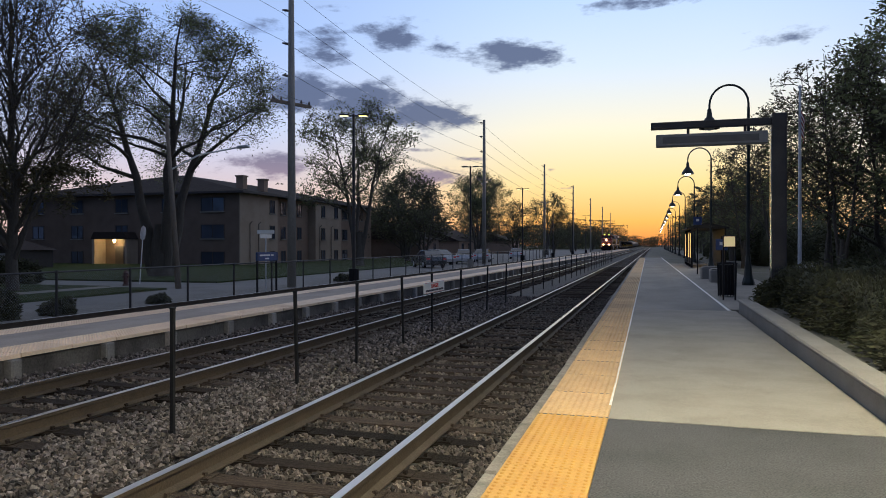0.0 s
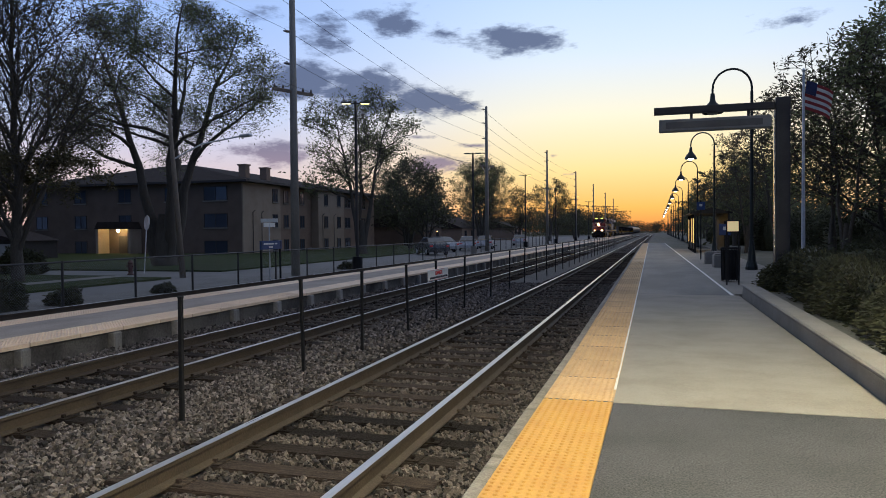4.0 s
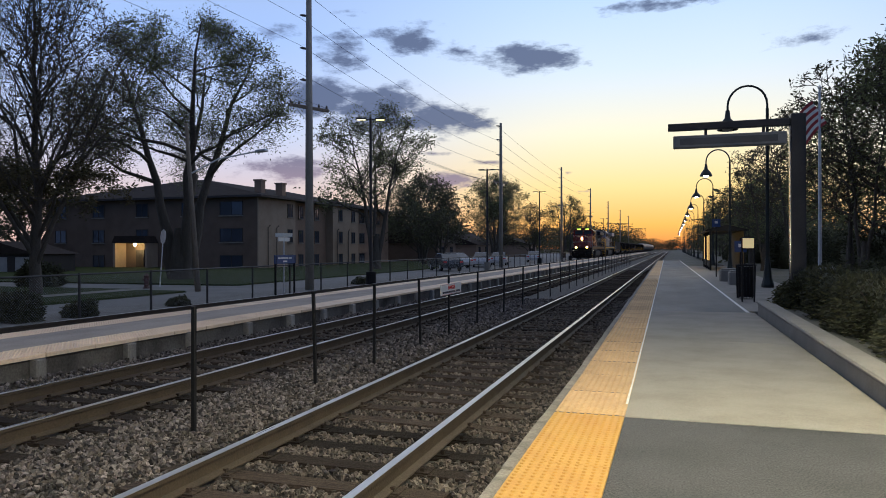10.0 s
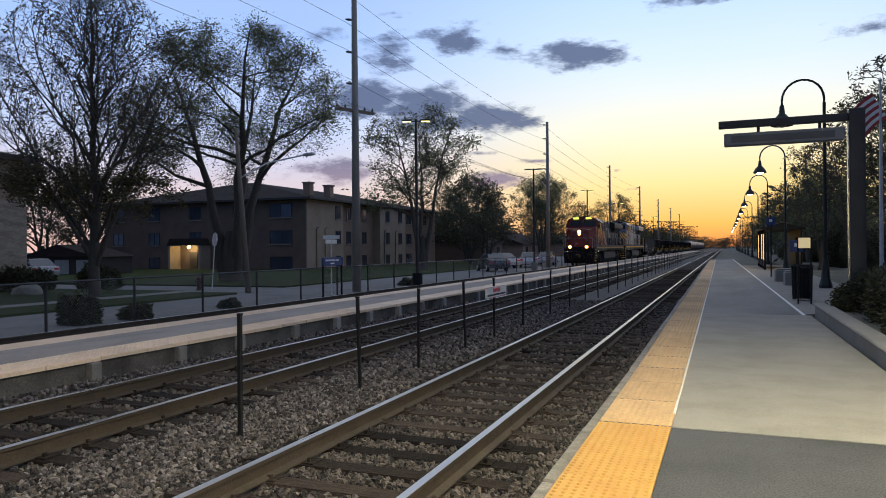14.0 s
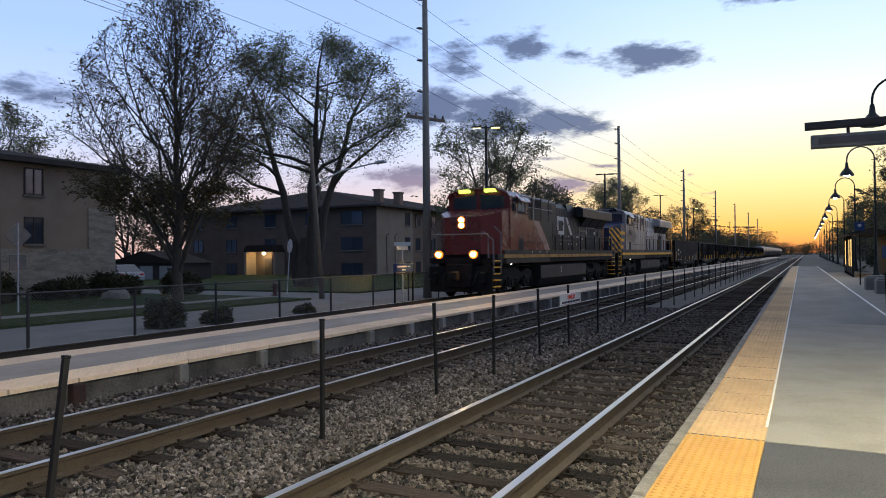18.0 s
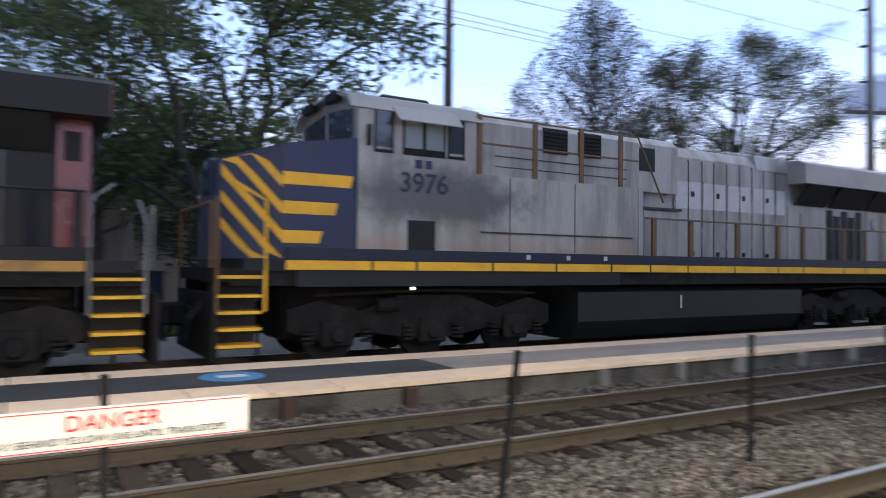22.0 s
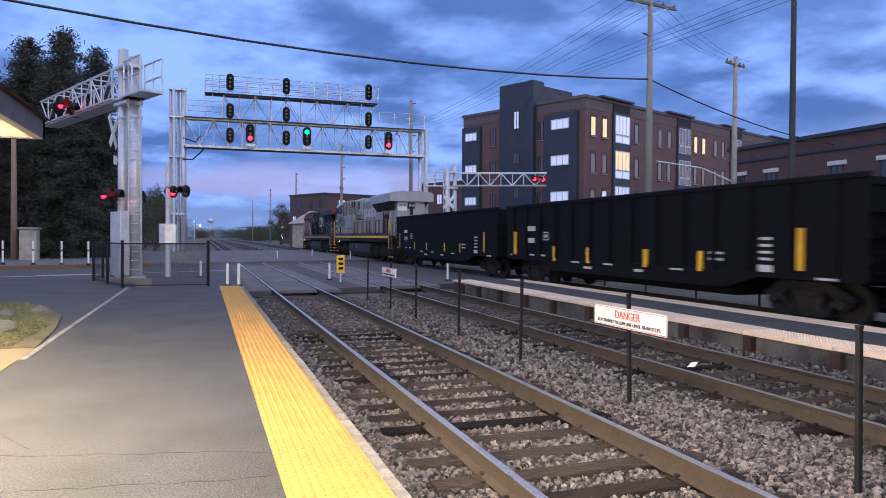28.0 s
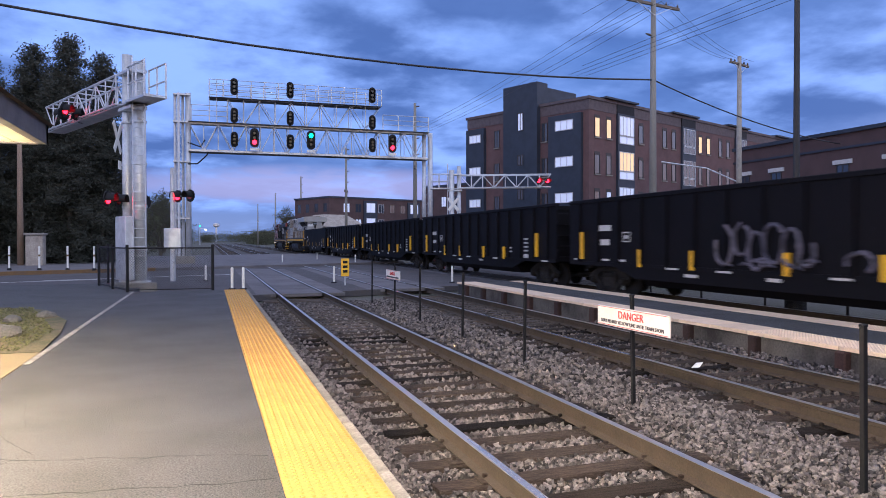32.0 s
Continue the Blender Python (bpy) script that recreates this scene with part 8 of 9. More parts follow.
bridge_rail(0.0, -12.4, 11.62, 1.22)
bridge_rail(0.0, -12.4, 11.62, 1.22, -0.5)
bridge_rail(-12.5, -16.1, 9.88, 1.1)
bridge_rail(1.2, -1.2, 9.88, 1.1)
for x in (0.0, -0.5):
    part("access_ladder", Geo().cyl((x, 0.6, 9.85), (x, 0.6, 12.9), 0.025, 0.025, 5), M_GALV, sb)
part("feed_cable", Geo().tube([(1.45, 0.3, 8.4), (0.6, 0.5, 8.1), (0.3, 0.5, 8.6)], 0.05, 6), M_BLACK, sb)
part("feed_cable", Geo().tube([(1.45, 0.3, 6.9), (0.8, 0.5, 6.9), (0.2, 0.5, 7.5), (0.0, 0.5, 7.8)], 0.05, 6), M_BLACK, sb)


def signal(x, z, lens, where, w=0.29, tall=0.33):
    s = new("signal_head")
    s.parent = sb
    s.location = (x, 1.0, z)
    part("backplate", Geo().prism([(w * math.cos(a), w * math.sin(a) + (tall if math.sin(a) > 0 else -tall)) for a in (2 * math.pi * k / 24 for k in range(24))], "y", -0.02, 0.02), M_BLACK, s)
    for k, zz in enumerate((tall * 0.85, 0.0, -tall * 0.85)):
        on = k == where and lens
        part("lens", Geo().cyl((0, 0.02, zz), (0, 0.09, zz), 0.17 if on else 0.1, 0.16 if on else 0.1, 14), lens if on else DARKLENS, s, "glowing lens" if on else "")
        part("visor", Geo().tube([(0, 0.02, zz + 0.02), (0, 0.2, zz)], [0.16, 0.16], 12, cap=False), M_BLACK, s)
    part("bracket", Geo().box(-0.04, -0.5, -0.1, 0.04, -0.02, 0.1), M_GALV, s)
    return s


DARKLENS = mat("unlit_lens", (0.05, 0.05, 0.055), 0.15, bump=0)
for x, lens, w in ((-3.06, SIGRED, 2), (-7.07, SIGGREEN, 0), (-13.2, SIGRED, 2)):
    signal(x, 8.83, lens, w, 0.31, 0.38)
    part("number_plate", box(x - 0.3, 1.0, 7.92, x + 0.3, 1.04, 8.1), M_SIGNW, sb)
for x in (-1.68, -5.58, -11.65):
    for z in (8.65, 10.36, 12.38):
        signal(x, z, None, 0, 0.26, 0.28 if z < 12 else 0.34)

# ---- poles and cables of the east ----
up1 = utility_pole(pose(-21.6, -33.0, GROUND), 14.7, "tall utility pole with crossarm", [(14.0, 3.6, 10)], None, ((12.4, 1),))
up2 = utility_pole(pose(-32.0, -38.8, GROUND), 13.6, "pale wooden utility pole with crossarm", [(13.1, 2.2, 20)], mat("pale_pole", (0.36, 0.33, 0.28), 0.9, bump=0.3))
part("light_arm", Geo().tube([(0, 0, 5.6), (2.0, -0.6, 6.5), (4.8, -1.4, 6.9)], 0.05, 6), M_GALV, up2)
up3 = utility_pole(pose(11.9, -55.0, -0.15), 10.5, "thick wooden utility pole beyond the road", (), mat("brown_pole", (0.30, 0.215, 0.155), 0.9, var=0.25, scale=2, fine=25, bump=0.4, stretch=(4, 4, 0.4)))
tall2 = copy_thing(tall, pose(-17.5, -63, GROUND, 0, 0, 5))
for y in (-95, -140, -190, -250):
    copy_thing(tall, pose(-17.5 - (y + 63) * 0.01, y, GROUND, 0, 0, 3))
wire("thick black cable across the road", (26, -21.0, 10.4), (-21.6, -33.0, 9.7), 1.6, 0.045)
wire("thick black cable behind the pole", (-21.6, -33.0, 9.7), (-46, -40, 8.0), 0.8, 0.035)
for s in (-1.1, -0.5, 0.5, 1.1):
    wire("thin black overhead line", (-21.6 + s, -33.0, 13.75), (-17.5 + s * 0.6, -95, 12.8), 1.2, 0.010)
    wire("thin black overhead line", (-21.6 + s, -33.0, 13.75), (-32 + s, -38.8, 12.9), 0.5, 0.008)

# ---- brick buildings ----
M_RBRICK = mat("red_brick", (0.15, 0.086, 0.082), 0.9, var=0.2, scale=0.9, fine=24, bump=0.3, second=(0.105, 0.062, 0.06), amount=0.7)
M_RBRICK2 = mat("brown_brick", (0.10, 0.06, 0.056), 0.9, var=0.2, scale=0.9, fine=24, bump=0.3, second=(0.075, 0.046, 0.044), amount=0.7)
M_NAVY = mat("navy_panel", (0.032, 0.042, 0.062), 0.6, var=0.1, scale=1.2, fine=20, bump=0.08)
M_STONE2 = mat("pale_stone", (0.42, 0.37, 0.31), 0.9, var=0.22, scale=2.0, fine=14, bump=0.5, second=(0.27, 0.235, 0.20), amount=0.8)
LITW = glow("lit_window", (1.0, 0.70, 0.34), 0.24)
LITC = glow("lit_window_cool", (0.80, 0.86, 1.0), 0.11)
M_FRW = mat("white_frame", (0.6, 0.61, 0.62), 0.5, bump=0)
LIT_RND = random.Random(17)


def pane_kind(p=0.3):
    v = LIT_RND.random()
    return LITW if v < p * 0.5 else LITC if v < p else M_GLASS


bb = thing("apartment_building", "four-storey red brick apartment building with dark blue bays", "building", pose(-31.0, -55.9, GROUND, 0, 0, SK))
# own axes: -x along the long front, which faces +y; -y along the gable side, which faces +x
HB = 14.2
part("wall", Geo().box(-46.5, -15, 0, 0, 0, HB), M_RBRICK, bb)
part("parapet", Geo().box(-46.65, -15.15, HB - 0.1, 0.15, 0.15, HB + 0.15).box(-46.53, -15.03, HB - 1.0, 0.04, 0.04, HB - 0.1), mat("grey_band", (0.12, 0.095, 0.098), 0.8, var=0.1), bb, "grey parapet band")
part("stair_tower", Geo().box(-1.0, -9.6, 0, 0.5, -5.4, HB + 2.2), M_NAVY, bb, "dark blue stair tower")
part("tower_roof", Geo().box(-5.5, -9.4, HB, 0.2, -5.6, HB + 1.9), M_NAVY, bb)
for y0, y1, x in ((-4.2, -0.6, 0.35), (-14.9, -12.4, 0.35)):
    part("bay", Geo().box(-0.2, y0, 0, x, y1, HB - 1.2), M_NAVY, bb, "dark blue bay")
for k in range(4):
    z = 1.1 + 3.2 * k
    for y, w, h, x in ((-2.4, 2.0, 0.9, 0.35), (-13.6, 1.6, 0.8, 0.35)):
        window(bb, x, y, z + 0.9, w, h, "+x", M_FRW, LITC, False, 2)
    for y in (-4.9, -10.9):
        window(bb, 0.0, y, z + 0.2, 0.7, 1.7, "+x", M_FRAME, pane_kind(0.1))
    window(bb, 0.5, -7.4, z + 1.4, 0.7, 1.0 if k != 3 else 1.7, "+x", M_FRAME, LITC if k == 3 else M_GLASS, False)
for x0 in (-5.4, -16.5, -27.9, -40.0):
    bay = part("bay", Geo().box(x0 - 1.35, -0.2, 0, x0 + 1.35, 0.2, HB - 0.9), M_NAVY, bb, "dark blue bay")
    # solid black block imitates the shade inside the recess under the canopy
    part("roof_terrace", Geo().box(x0 - 1.35, -1.6, HB - 0.9, x0 + 1.35, 0.12, HB - 0.05), M_BLACK, bay, "black block standing in for the shaded recess below the bay's canopy")
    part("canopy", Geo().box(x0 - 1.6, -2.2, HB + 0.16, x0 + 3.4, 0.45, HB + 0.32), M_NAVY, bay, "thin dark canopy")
    for k in range(4):
        z = 1.0 + 3.2 * k
        lit = [LITC, LITW, LITC][(k + int(-x0)) % 3] if LIT_RND.random() < 0.75 else M_GLASS
        window(bb, x0, 0.2, z + 0.75, 2.3, 1.75, "+y", M_FRW, lit, False, 3)
        window(bb, x0, 0.2, z, 2.3, 0.72, "+y", M_FRW, LITC if lit is not M_GLASS else M_GLASS, False, 1)
for k in range(4):
    for x in (-1.2, -2.9, -8.0, -12.1, -13.8, -19.0, -20.7, -23.3, -25.0, -30.5, -32.2, -34.6, -36.3, -42.6, -44.4):
        window(bb, x, 0.0, 1.3 + 3.2 * k, 0.8, 1.75, "+y", M_FRAME, LITW if (k == 3 and x in (-1.2, -2.9, -19.0, -20.7)) else pane_kind(0.06), True, 0)
        part("head_recess", box(x - 0.4, -0.02, 3.06 + 3.2 * k, x + 0.4, 0.012, 3.26 + 3.2 * k), M_FRAME, bb, "dark panel above the window")
for k, x in enumerate((-9, -10.2, -11.4, -12.6, -24)):
    part("roof_unit", Geo().box(x - 0.45, -6, HB, x + 0.45, -4.6, HB + 1.5, c=0.03), M_GALV, bb)
# second brick building
b2 = thing("brick_building", "two-storey brown brick building with pale window lintels", "building", pose(-39.5, -27.0, GROUND))
part("wall", Geo().box(-16, -21, 0, 0, 0, 9.0), M_RBRICK2, b2)
part("end_wall", Geo().box(-16, 0.0, 0, 0.02, 0.3, 9.1), M_STONE2, b2, "pale stone end wall")
part("cornice", Geo().box(-16.1, -21.1, 8.9, 0.18, 0.1, 9.15).box(-16.05, -21.05, 7.9, 0.1, 0.05, 8.05), M_NAVY, b2)
part("roof_house", Geo().box(-9, -4, 9.0, -4, -0.5, 10.2), M_RBRICK2, b2)
for y in (-3.7, -7.2, -10.85, -16.6, -19.8):
    for z in (1.2, 5.2):
        window(b2, 0, y, z + 0.3, 1.0, 1.4, "+x", M_FRAME, M_GLASS, True)
        part("lintel", box(-0.05, y - 0.75, z + 1.72, 0.08, y + 0.75, z + 2.0), M_PALE, b2, "pale stone lintel")
for x in (-2.5, -6, -9.5, -13):
    for z in (1.2, 4.4):
        window(b2, x, 0.3, z, 1.3, 1.9, "+y", M_FRW, pane_kind(0.3), True)
b3 = thing("brick_building", "far pale brick building behind the tracks", "building", pose(-48, -8.0, GROUND))
part("wall", Geo().box(-20, -14, 0, 0, 6, 6.5), M_STONE2, b3)
part("cornice", Geo().box(-20.1, -14.1, 6.4, 0.1, 6.1, 6.7), M_PALE, b3)
for y in (-11, -7, -3, 1, 4.5):
    window(b3, 0, y, 3.6, 1.2, 1.6, "+x", M_FRW, pane_kind(0.3))
shop = thing("shop", "low far shop with a pale hipped roof and a bright lamp", "building", pose(-20.4, -128, GROUND, 0, 0, SK) @ Matrix.Scale(1.15, 4))
part("wall", Geo().box(-3.4, -4, 0, 3.4, 4, 3.7), M_STONE2, shop)
part("roof", Geo().add([(-3.9, -4.5, 3.7), (3.9, -4.5, 3.7), (3.9, 4.5, 3.7), (-3.9, 4.5, 3.7), (-2.0, -1.5, 5.6), (2.0, -1.5, 5.6), (2.0, 1.5, 5.6), (-2.0, 1.5, 5.6)], [(0, 1, 5, 4), (1, 2, 6, 5), (2, 3, 7, 6), (3, 0, 4, 7), (4, 5, 6, 7), (3, 2, 1, 0)]), M_STONE2, shop, "pale hipped roof")
part("sign_board", Geo().box(-0.8, 4.0, 2.0, 0.8, 4.1, 3.5), M_SIGNW, shop, "pale sign board with dark marks")
for z in (2.3, 2.75, 3.15):
    part("sign_mark", box(-0.5, 4.1, z, 0.45, 4.11, z + 0.2), M_BLACK, shop)
part("wall_lamp", Geo().cyl((-3.6, 4.1, 3.6), (-3.6, 4.3, 3.6), 0.22, 0.22, 12), glow("shop_lamp", (1.0, 0.88, 0.7), 12), shop, "bright wall lamp")
# far row of houses down the line
for k, (x, y, w, d, h) in enumerate(((-38, -142, 44, 12, 9.8), (-47, -108, 26, 14, 10.4), (-30, -205, 16, 12, 8.5))):
    fr = thing("brick_building", "far three-storey dark brick row", "building", pose(x, y, GROUND, 0, 0, SK), group="far brick rows")
    part("wall", box(-w / 2, -d / 2, 0, w / 2, d / 2, h), M_RBRICK2, fr)
    part("cornice", box(-w / 2 - 0.15, -d / 2 - 0.15, h - 0.3, w / 2 + 0.15, d / 2 + 0.15, h), M_NAVY, fr)
    for j in range(int(w / 10.4)):
        x = -w / 2 + 4.0 + 10.4 * j
        part("bay", Geo().box(x - 1.5, d / 2 - 0.2, 0, x + 1.5, d / 2 + 0.3, h - 0.6), M_NAVY, fr, "dark blue bay")
        for z in (1.2, 4.2, 7.0):
            window(fr, x, d / 2 + 0.3, z, 2.0, 1.8, "+y", M_FRW, LITC, False, 1)
    for z in (1.2, 4.2, 7.0):
        for j in range(int(w / 2.6)):
            if (j - 1) % 4 == 0:
                continue
            window(fr, -w / 2 + 1.4 + 2.6 * j, d / 2, z, 1.3, 1.6, "+y", M_FRW if j % 3 == 0 else M_FRAME, pane_kind(0.35), False)
        for j in range(int(d / 3)):
            window(fr, w / 2, -d / 2 + 1.6 + 3 * j, z, 1.2, 1.6, "+x", M_FRAME, pane_kind(0.3), False)

# ---- station house, its lamp, green corner ----
M_FASCIA = mat("brown_fascia", (0.13, 0.11, 0.10), 0.6, var=0.1, bump=0.05)
M_SOFFIT = mat("cream_soffit", (0.52, 0.46, 0.30), 0.7, var=0.06, scale=2, fine=20, bump=0.1)
sh2 = thing("station_house", "station house with a brown shingled roof and cream soffit", "house", pose(2.35, -13.8, 0))
part("soffit", Geo().box(0.12, 0.12, 2.98, 8.0, 9.0, 3.02), M_SOFFIT, sh2, "cream boarded soffit")
for k in range(26):
    part("soffit_board", box(0.13 + 0.3 * k, 0.13, 2.968, 0.13 + 0.3 * k + 0.28, 9.0, 2.979), M_SOFFIT, sh2)
part("fascia", Geo().box(0, 0, 2.95, 0.12, 9.0, 3.25), M_FASCIA, sh2, "dull brown fascia")
part("fascia", Geo().box(0, 0, 2.95, 8.0, 0.12, 3.25), M_FASCIA, sh2, "dull brown fascia")
part("roof", Geo().add([(-0.08, -0.08, 3.25), (8.1, -0.08, 3.25), (8.1, 9.1, 3.25), (-0.08, 9.1, 3.25), (4, 4.0, 5.4), (4, 5.0, 5.4)], [(0, 1, 4), (1, 2, 5, 4), (2, 3, 5), (3, 0, 4, 5), (0, 3, 2, 1)]), mat("brown_shingle", (0.12, 0.085, 0.07), 0.95, var=0.3, scale=3, fine=14, bump=0.6), sh2)
part("wall", Geo().box(2.2, 2.0, 0, 8.0, 9.0, 2.98), M_RBRICK, sh2)
for yy in (0.75, 6.2):
    part("soffit_lamp", Geo().tube([(1.2, yy, 2.965), (1.2, yy, 2.9), (1.2, yy, 2.85)], [0.16, 0.15, 0.05], 14), glow("soffit_lamp", (1.0, 0.88, 0.62), 26), sh2, "glowing round soffit lamp")
gp = Geo().prism([(2.22, -12.5), (2.35, -14.6), (2.6, -16.6), (3.4, -19.0), (5.2, -20.6), (9, -21), (9, -12.5)], "z", -0.1, 0.008)
tagged(gp.obj("lawn", mat("worn_lawn", (0.15, 0.12, 0.065), 0.95, var=0.4, scale=1.2, fine=40, bump=0.6, second=(0.06, 0.075, 0.03), amount=0.9)), "small worn lawn with stones at the platform", "lawn", kind="structure")
rs = np.random.RandomState(77)
pts = np.stack([rs.uniform(2.5, 8, 22000), rs.uniform(-19.5, -12.7, 22000), rs.uniform(0.008, 0.04, 22000)], 1)
pts = pts[(pts[:, 0] > 2.4 + np.maximum(0, -14.6 - pts[:, 1]) * 0.28)]
gb = thing("grass_blades", "short worn grass", "grass", kind="stuff")
ob = new("blades", leaf_mesh("blades", pts, 0.016, mat("grass_blade", (0.15, 0.15, 0.06), 0.8, var=0.2, bump=0, island=0.5), 5, 1.6))
ob.parent = gb
for k, (x, y, r) in enumerate(((3.2, -14.4, 0.26), (3.1, -17.4, 0.14), (3.5, -16.6, 0.15), (4.2, -14.2, 0.3))):
    st_ = thing("boulder", "pale granite boulder in the grass", "rock", pose(x, y, 0.02, 0, 0, 40 * k), group="boulders")
    bmx = bmesh.new()
    bmesh.ops.create_icosphere(bmx, subdivisions=2, radius=r)
    bmx.verts.index_update()
    part("stone", Geo().add([(q.co.x * 1.4 * (1 + 0.15 * math.sin(9 * q.co.y / r)), q.co.y, q.co.z * 0.7 + 0.1 * r + 0.1 * r * math.sin(5 * q.co.x / r + k)) for q in bmx.verts], [[q.index for q in f.verts] for f in bmx.faces]), mat("granite", (0.13, 0.125, 0.115), 0.9, var=0.3, scale=4, fine=30, bump=0.5, second=(0.13, 0.125, 0.115)), st_)
    bmx.free()
for k, (x, y, h, r) in enumerate(((12.5, -62, 16.5, 4.0), (9.8, -60, 17.0, 3.8), (7.8, -62, 16.0, 3.4), (15.0, -60, 15.0, 3.2), (17.8, -58, 15, 3.2), (10.8, -66, 15.5, 3), (21, -55, 14.5, 3.2), (8.4, -68, 12.0, 2.6), (24, -51, 14, 3.2), (13.8, -66, 15, 3), (11.2, -61, 13, 3))):
    if k < 3:
        con = [] if k == 0 else con
        con.append(conifer(pose(x, y, -0.15), 70 + k, h, r))
    else:
        copy_thing(con[k % 3], pose(x, y, -0.15, 0, 0, 50 * k) @ Matrix.Scale(h / 16.5, 4))
sw = thing("brick_pillar", "pale brick pillar beside the sidewalk", "pillar", pose(10.9, -54.5, -0.15))
part("shaft", Geo().box(-0.5, -0.5, 0, 0.5, 0.5, 2.0, c=0.02), M_STONE2, sw)
part("cap", Geo().box(-0.6, -0.6, 2.0, 0.6, 0.6, 2.15, c=0.03), M_CONCRETE, sw)
for k, (src, x, y, a, s) in enumerate(((dense, 6.0, -100, 20, 0.75), (dense, 7, -125, 80, 0.8), (mid_tree, 9, -150, 20, 0.7), (dense, -16.5, -165, 60, 0.85), (dense, -21, -150, 33, 0.6), (dense, -20, -175, 10, 0.5), (dense, 8, -180, 100, 0.7), (dense, -45, -3, 120, 0.95), (mid_tree, -60, -20, 20, 0.9))):
    copy_thing(src, pose(x, y, GROUND, 0, 0, a) @ Matrix.Scale(s, 4))
woods(-60, -18, -420, -230, 40, 7, 6)
woods(8, 60, -420, -110, 50, 9, 7)
woods(-70, 70, -720, -560, 70, 9, 8)
# far lights down the line
fs = thing("far_signal", "far green road signals and lamps down the line", "traffic light", pose(3.0, -250, 0))
part("mast", Geo().cyl((0, 0, 0), (0, 0, 7), 0.1, 0.1, 6), M_GALV, fs)
part("green_lens", Geo().cyl((0, 0, 6.2), (0, 0.1, 6.2), 0.22, 0.22, 10), SIGGREEN, fs)
part("lamp", Geo().cyl((-1.8, 0, 5.0), (-1.8, 0.1, 5.0), 0.2, 0.2, 10), glow("far_lamp", (1.0, 0.9, 0.7), 10), fs)
part("arm", Geo().cyl((-2, 0, 5.4), (0, 0, 5.4), 0.06, 0.06, 6), M_GALV, fs)
wt = thing("water_tower", "far slender water tower", "water tower", pose(-8, -900, 0))
part("shaft", Geo().cyl((0, 0, 0), (0, 0, 18), 1.2, 1.0, 10), M_GALV, wt)
part("bowl", Geo().tube([(0, 0, 17), (0, 0, 19), (0, 0, 21), (0, 0, 22.5)], [1.5, 3.8, 3.8, 1.0], 16), M_GALV, wt)

# ---- lamps that light the place ----
def lamp(name, kind, m, energy, colour, size=0.3):
    d = bpy.data.lights.new(name, kind)
    d.energy, d.color = energy, colour
    if kind == "POINT":
        d.shadow_soft_size = size
    elif kind == "SPOT":
        d.shadow_soft_size, d.spot_size, d.spot_blend = size, radians(150), 0.6
    ob = new(name, d)
    ob.matrix_basis = m
    return ob


lamp("platform_lamp_light", "SPOT", look((LAMP_X - 1.36, 4.3, 5.75), (LAMP_X - 1.5, 4.3, 0)), 2500, (1.0, 0.86, 0.50), 0.15)
lamp("platform_lamp_light", "SPOT", look((LAMP_X - 1.06, -4.3, 5.75), (LAMP_X - 1.2, -4.3, 0)), 1900, (1.0, 0.78, 0.50), 0.1)
lamp("platform_lamp_light", "SPOT", look((LAMP_X - 1.36, 46.5, 5.75), (LAMP_X - 1.5, 46.5, 0)), 300, (1.0, 0.84, 0.55), 0.15)
for y, e in ((-13.05, 280), (-7.6, 2300)):
    lamp("soffit_lamp_light", "POINT", pose(3.55, y, 2.5), e * 0.42, (1.0, 0.84, 0.53), 0.12)
lamp("porch_light", "POINT", pose(-51.3, 58.1, 1.6), 60, (1.0, 0.7, 0.3), 0.1)

# ---- pieces: ties, tactile tiles, edge stones, piers, ballast stones ----
TIE_MESHES = [tie_mesh(k) for k in range(6)]
rnd = random.Random(11)
TIE_YS = ([], [])
for k in (0, 1):
    y = -16.0
    while y < 62:
        ob = new("tie", TIE_MESHES[rnd.randrange(6)])
        ob.parent = TRACK_OBS[k]
        ob.matrix_basis = pose(TRACKS[k] + rnd.uniform(-0.05, 0.05), y, RAIL - 0.172 + rnd.uniform(-0.01, 0.004), 0, 0, rnd.uniform(-1.2, 1.2))
        TIE_YS[k].append(y)
        y += 0.53 + rnd.uniform(-0.03, 0.03)


def tile_mesh(length, w, material, domes=True, gap=0.013):
    g = Geo().box(-w / 2, gap, -0.05, w / 2, length - gap, 0.008)
    if domes:
        nx, ny = int(w / 0.06), int(length / 0.06)
        for i in range(nx):
            for j in range(ny):
                x, y = -w / 2 + w * (i + 0.5) / nx, length * (j + 0.5) / ny
                a = [2 * math.pi * q / 6 for q in range(6)]
                v = [(x + 0.0165 * math.cos(t), y + 0.0165 * math.sin(t), 0.008) for t in a] + [(x + 0.0095 * math.cos(t), y + 0.0095 * math.sin(t), 0.0165) for t in a]
                g.add(v, [(q, (q + 1) % 6, 6 + (q + 1) % 6, 6 + q) for q in range(6)] + [tuple(range(6, 12))])
    me = bpy.data.meshes.new("tactile_tile")
    me.from_pydata(g.v, [], g.f)
    me.materials.append(material)
    return me


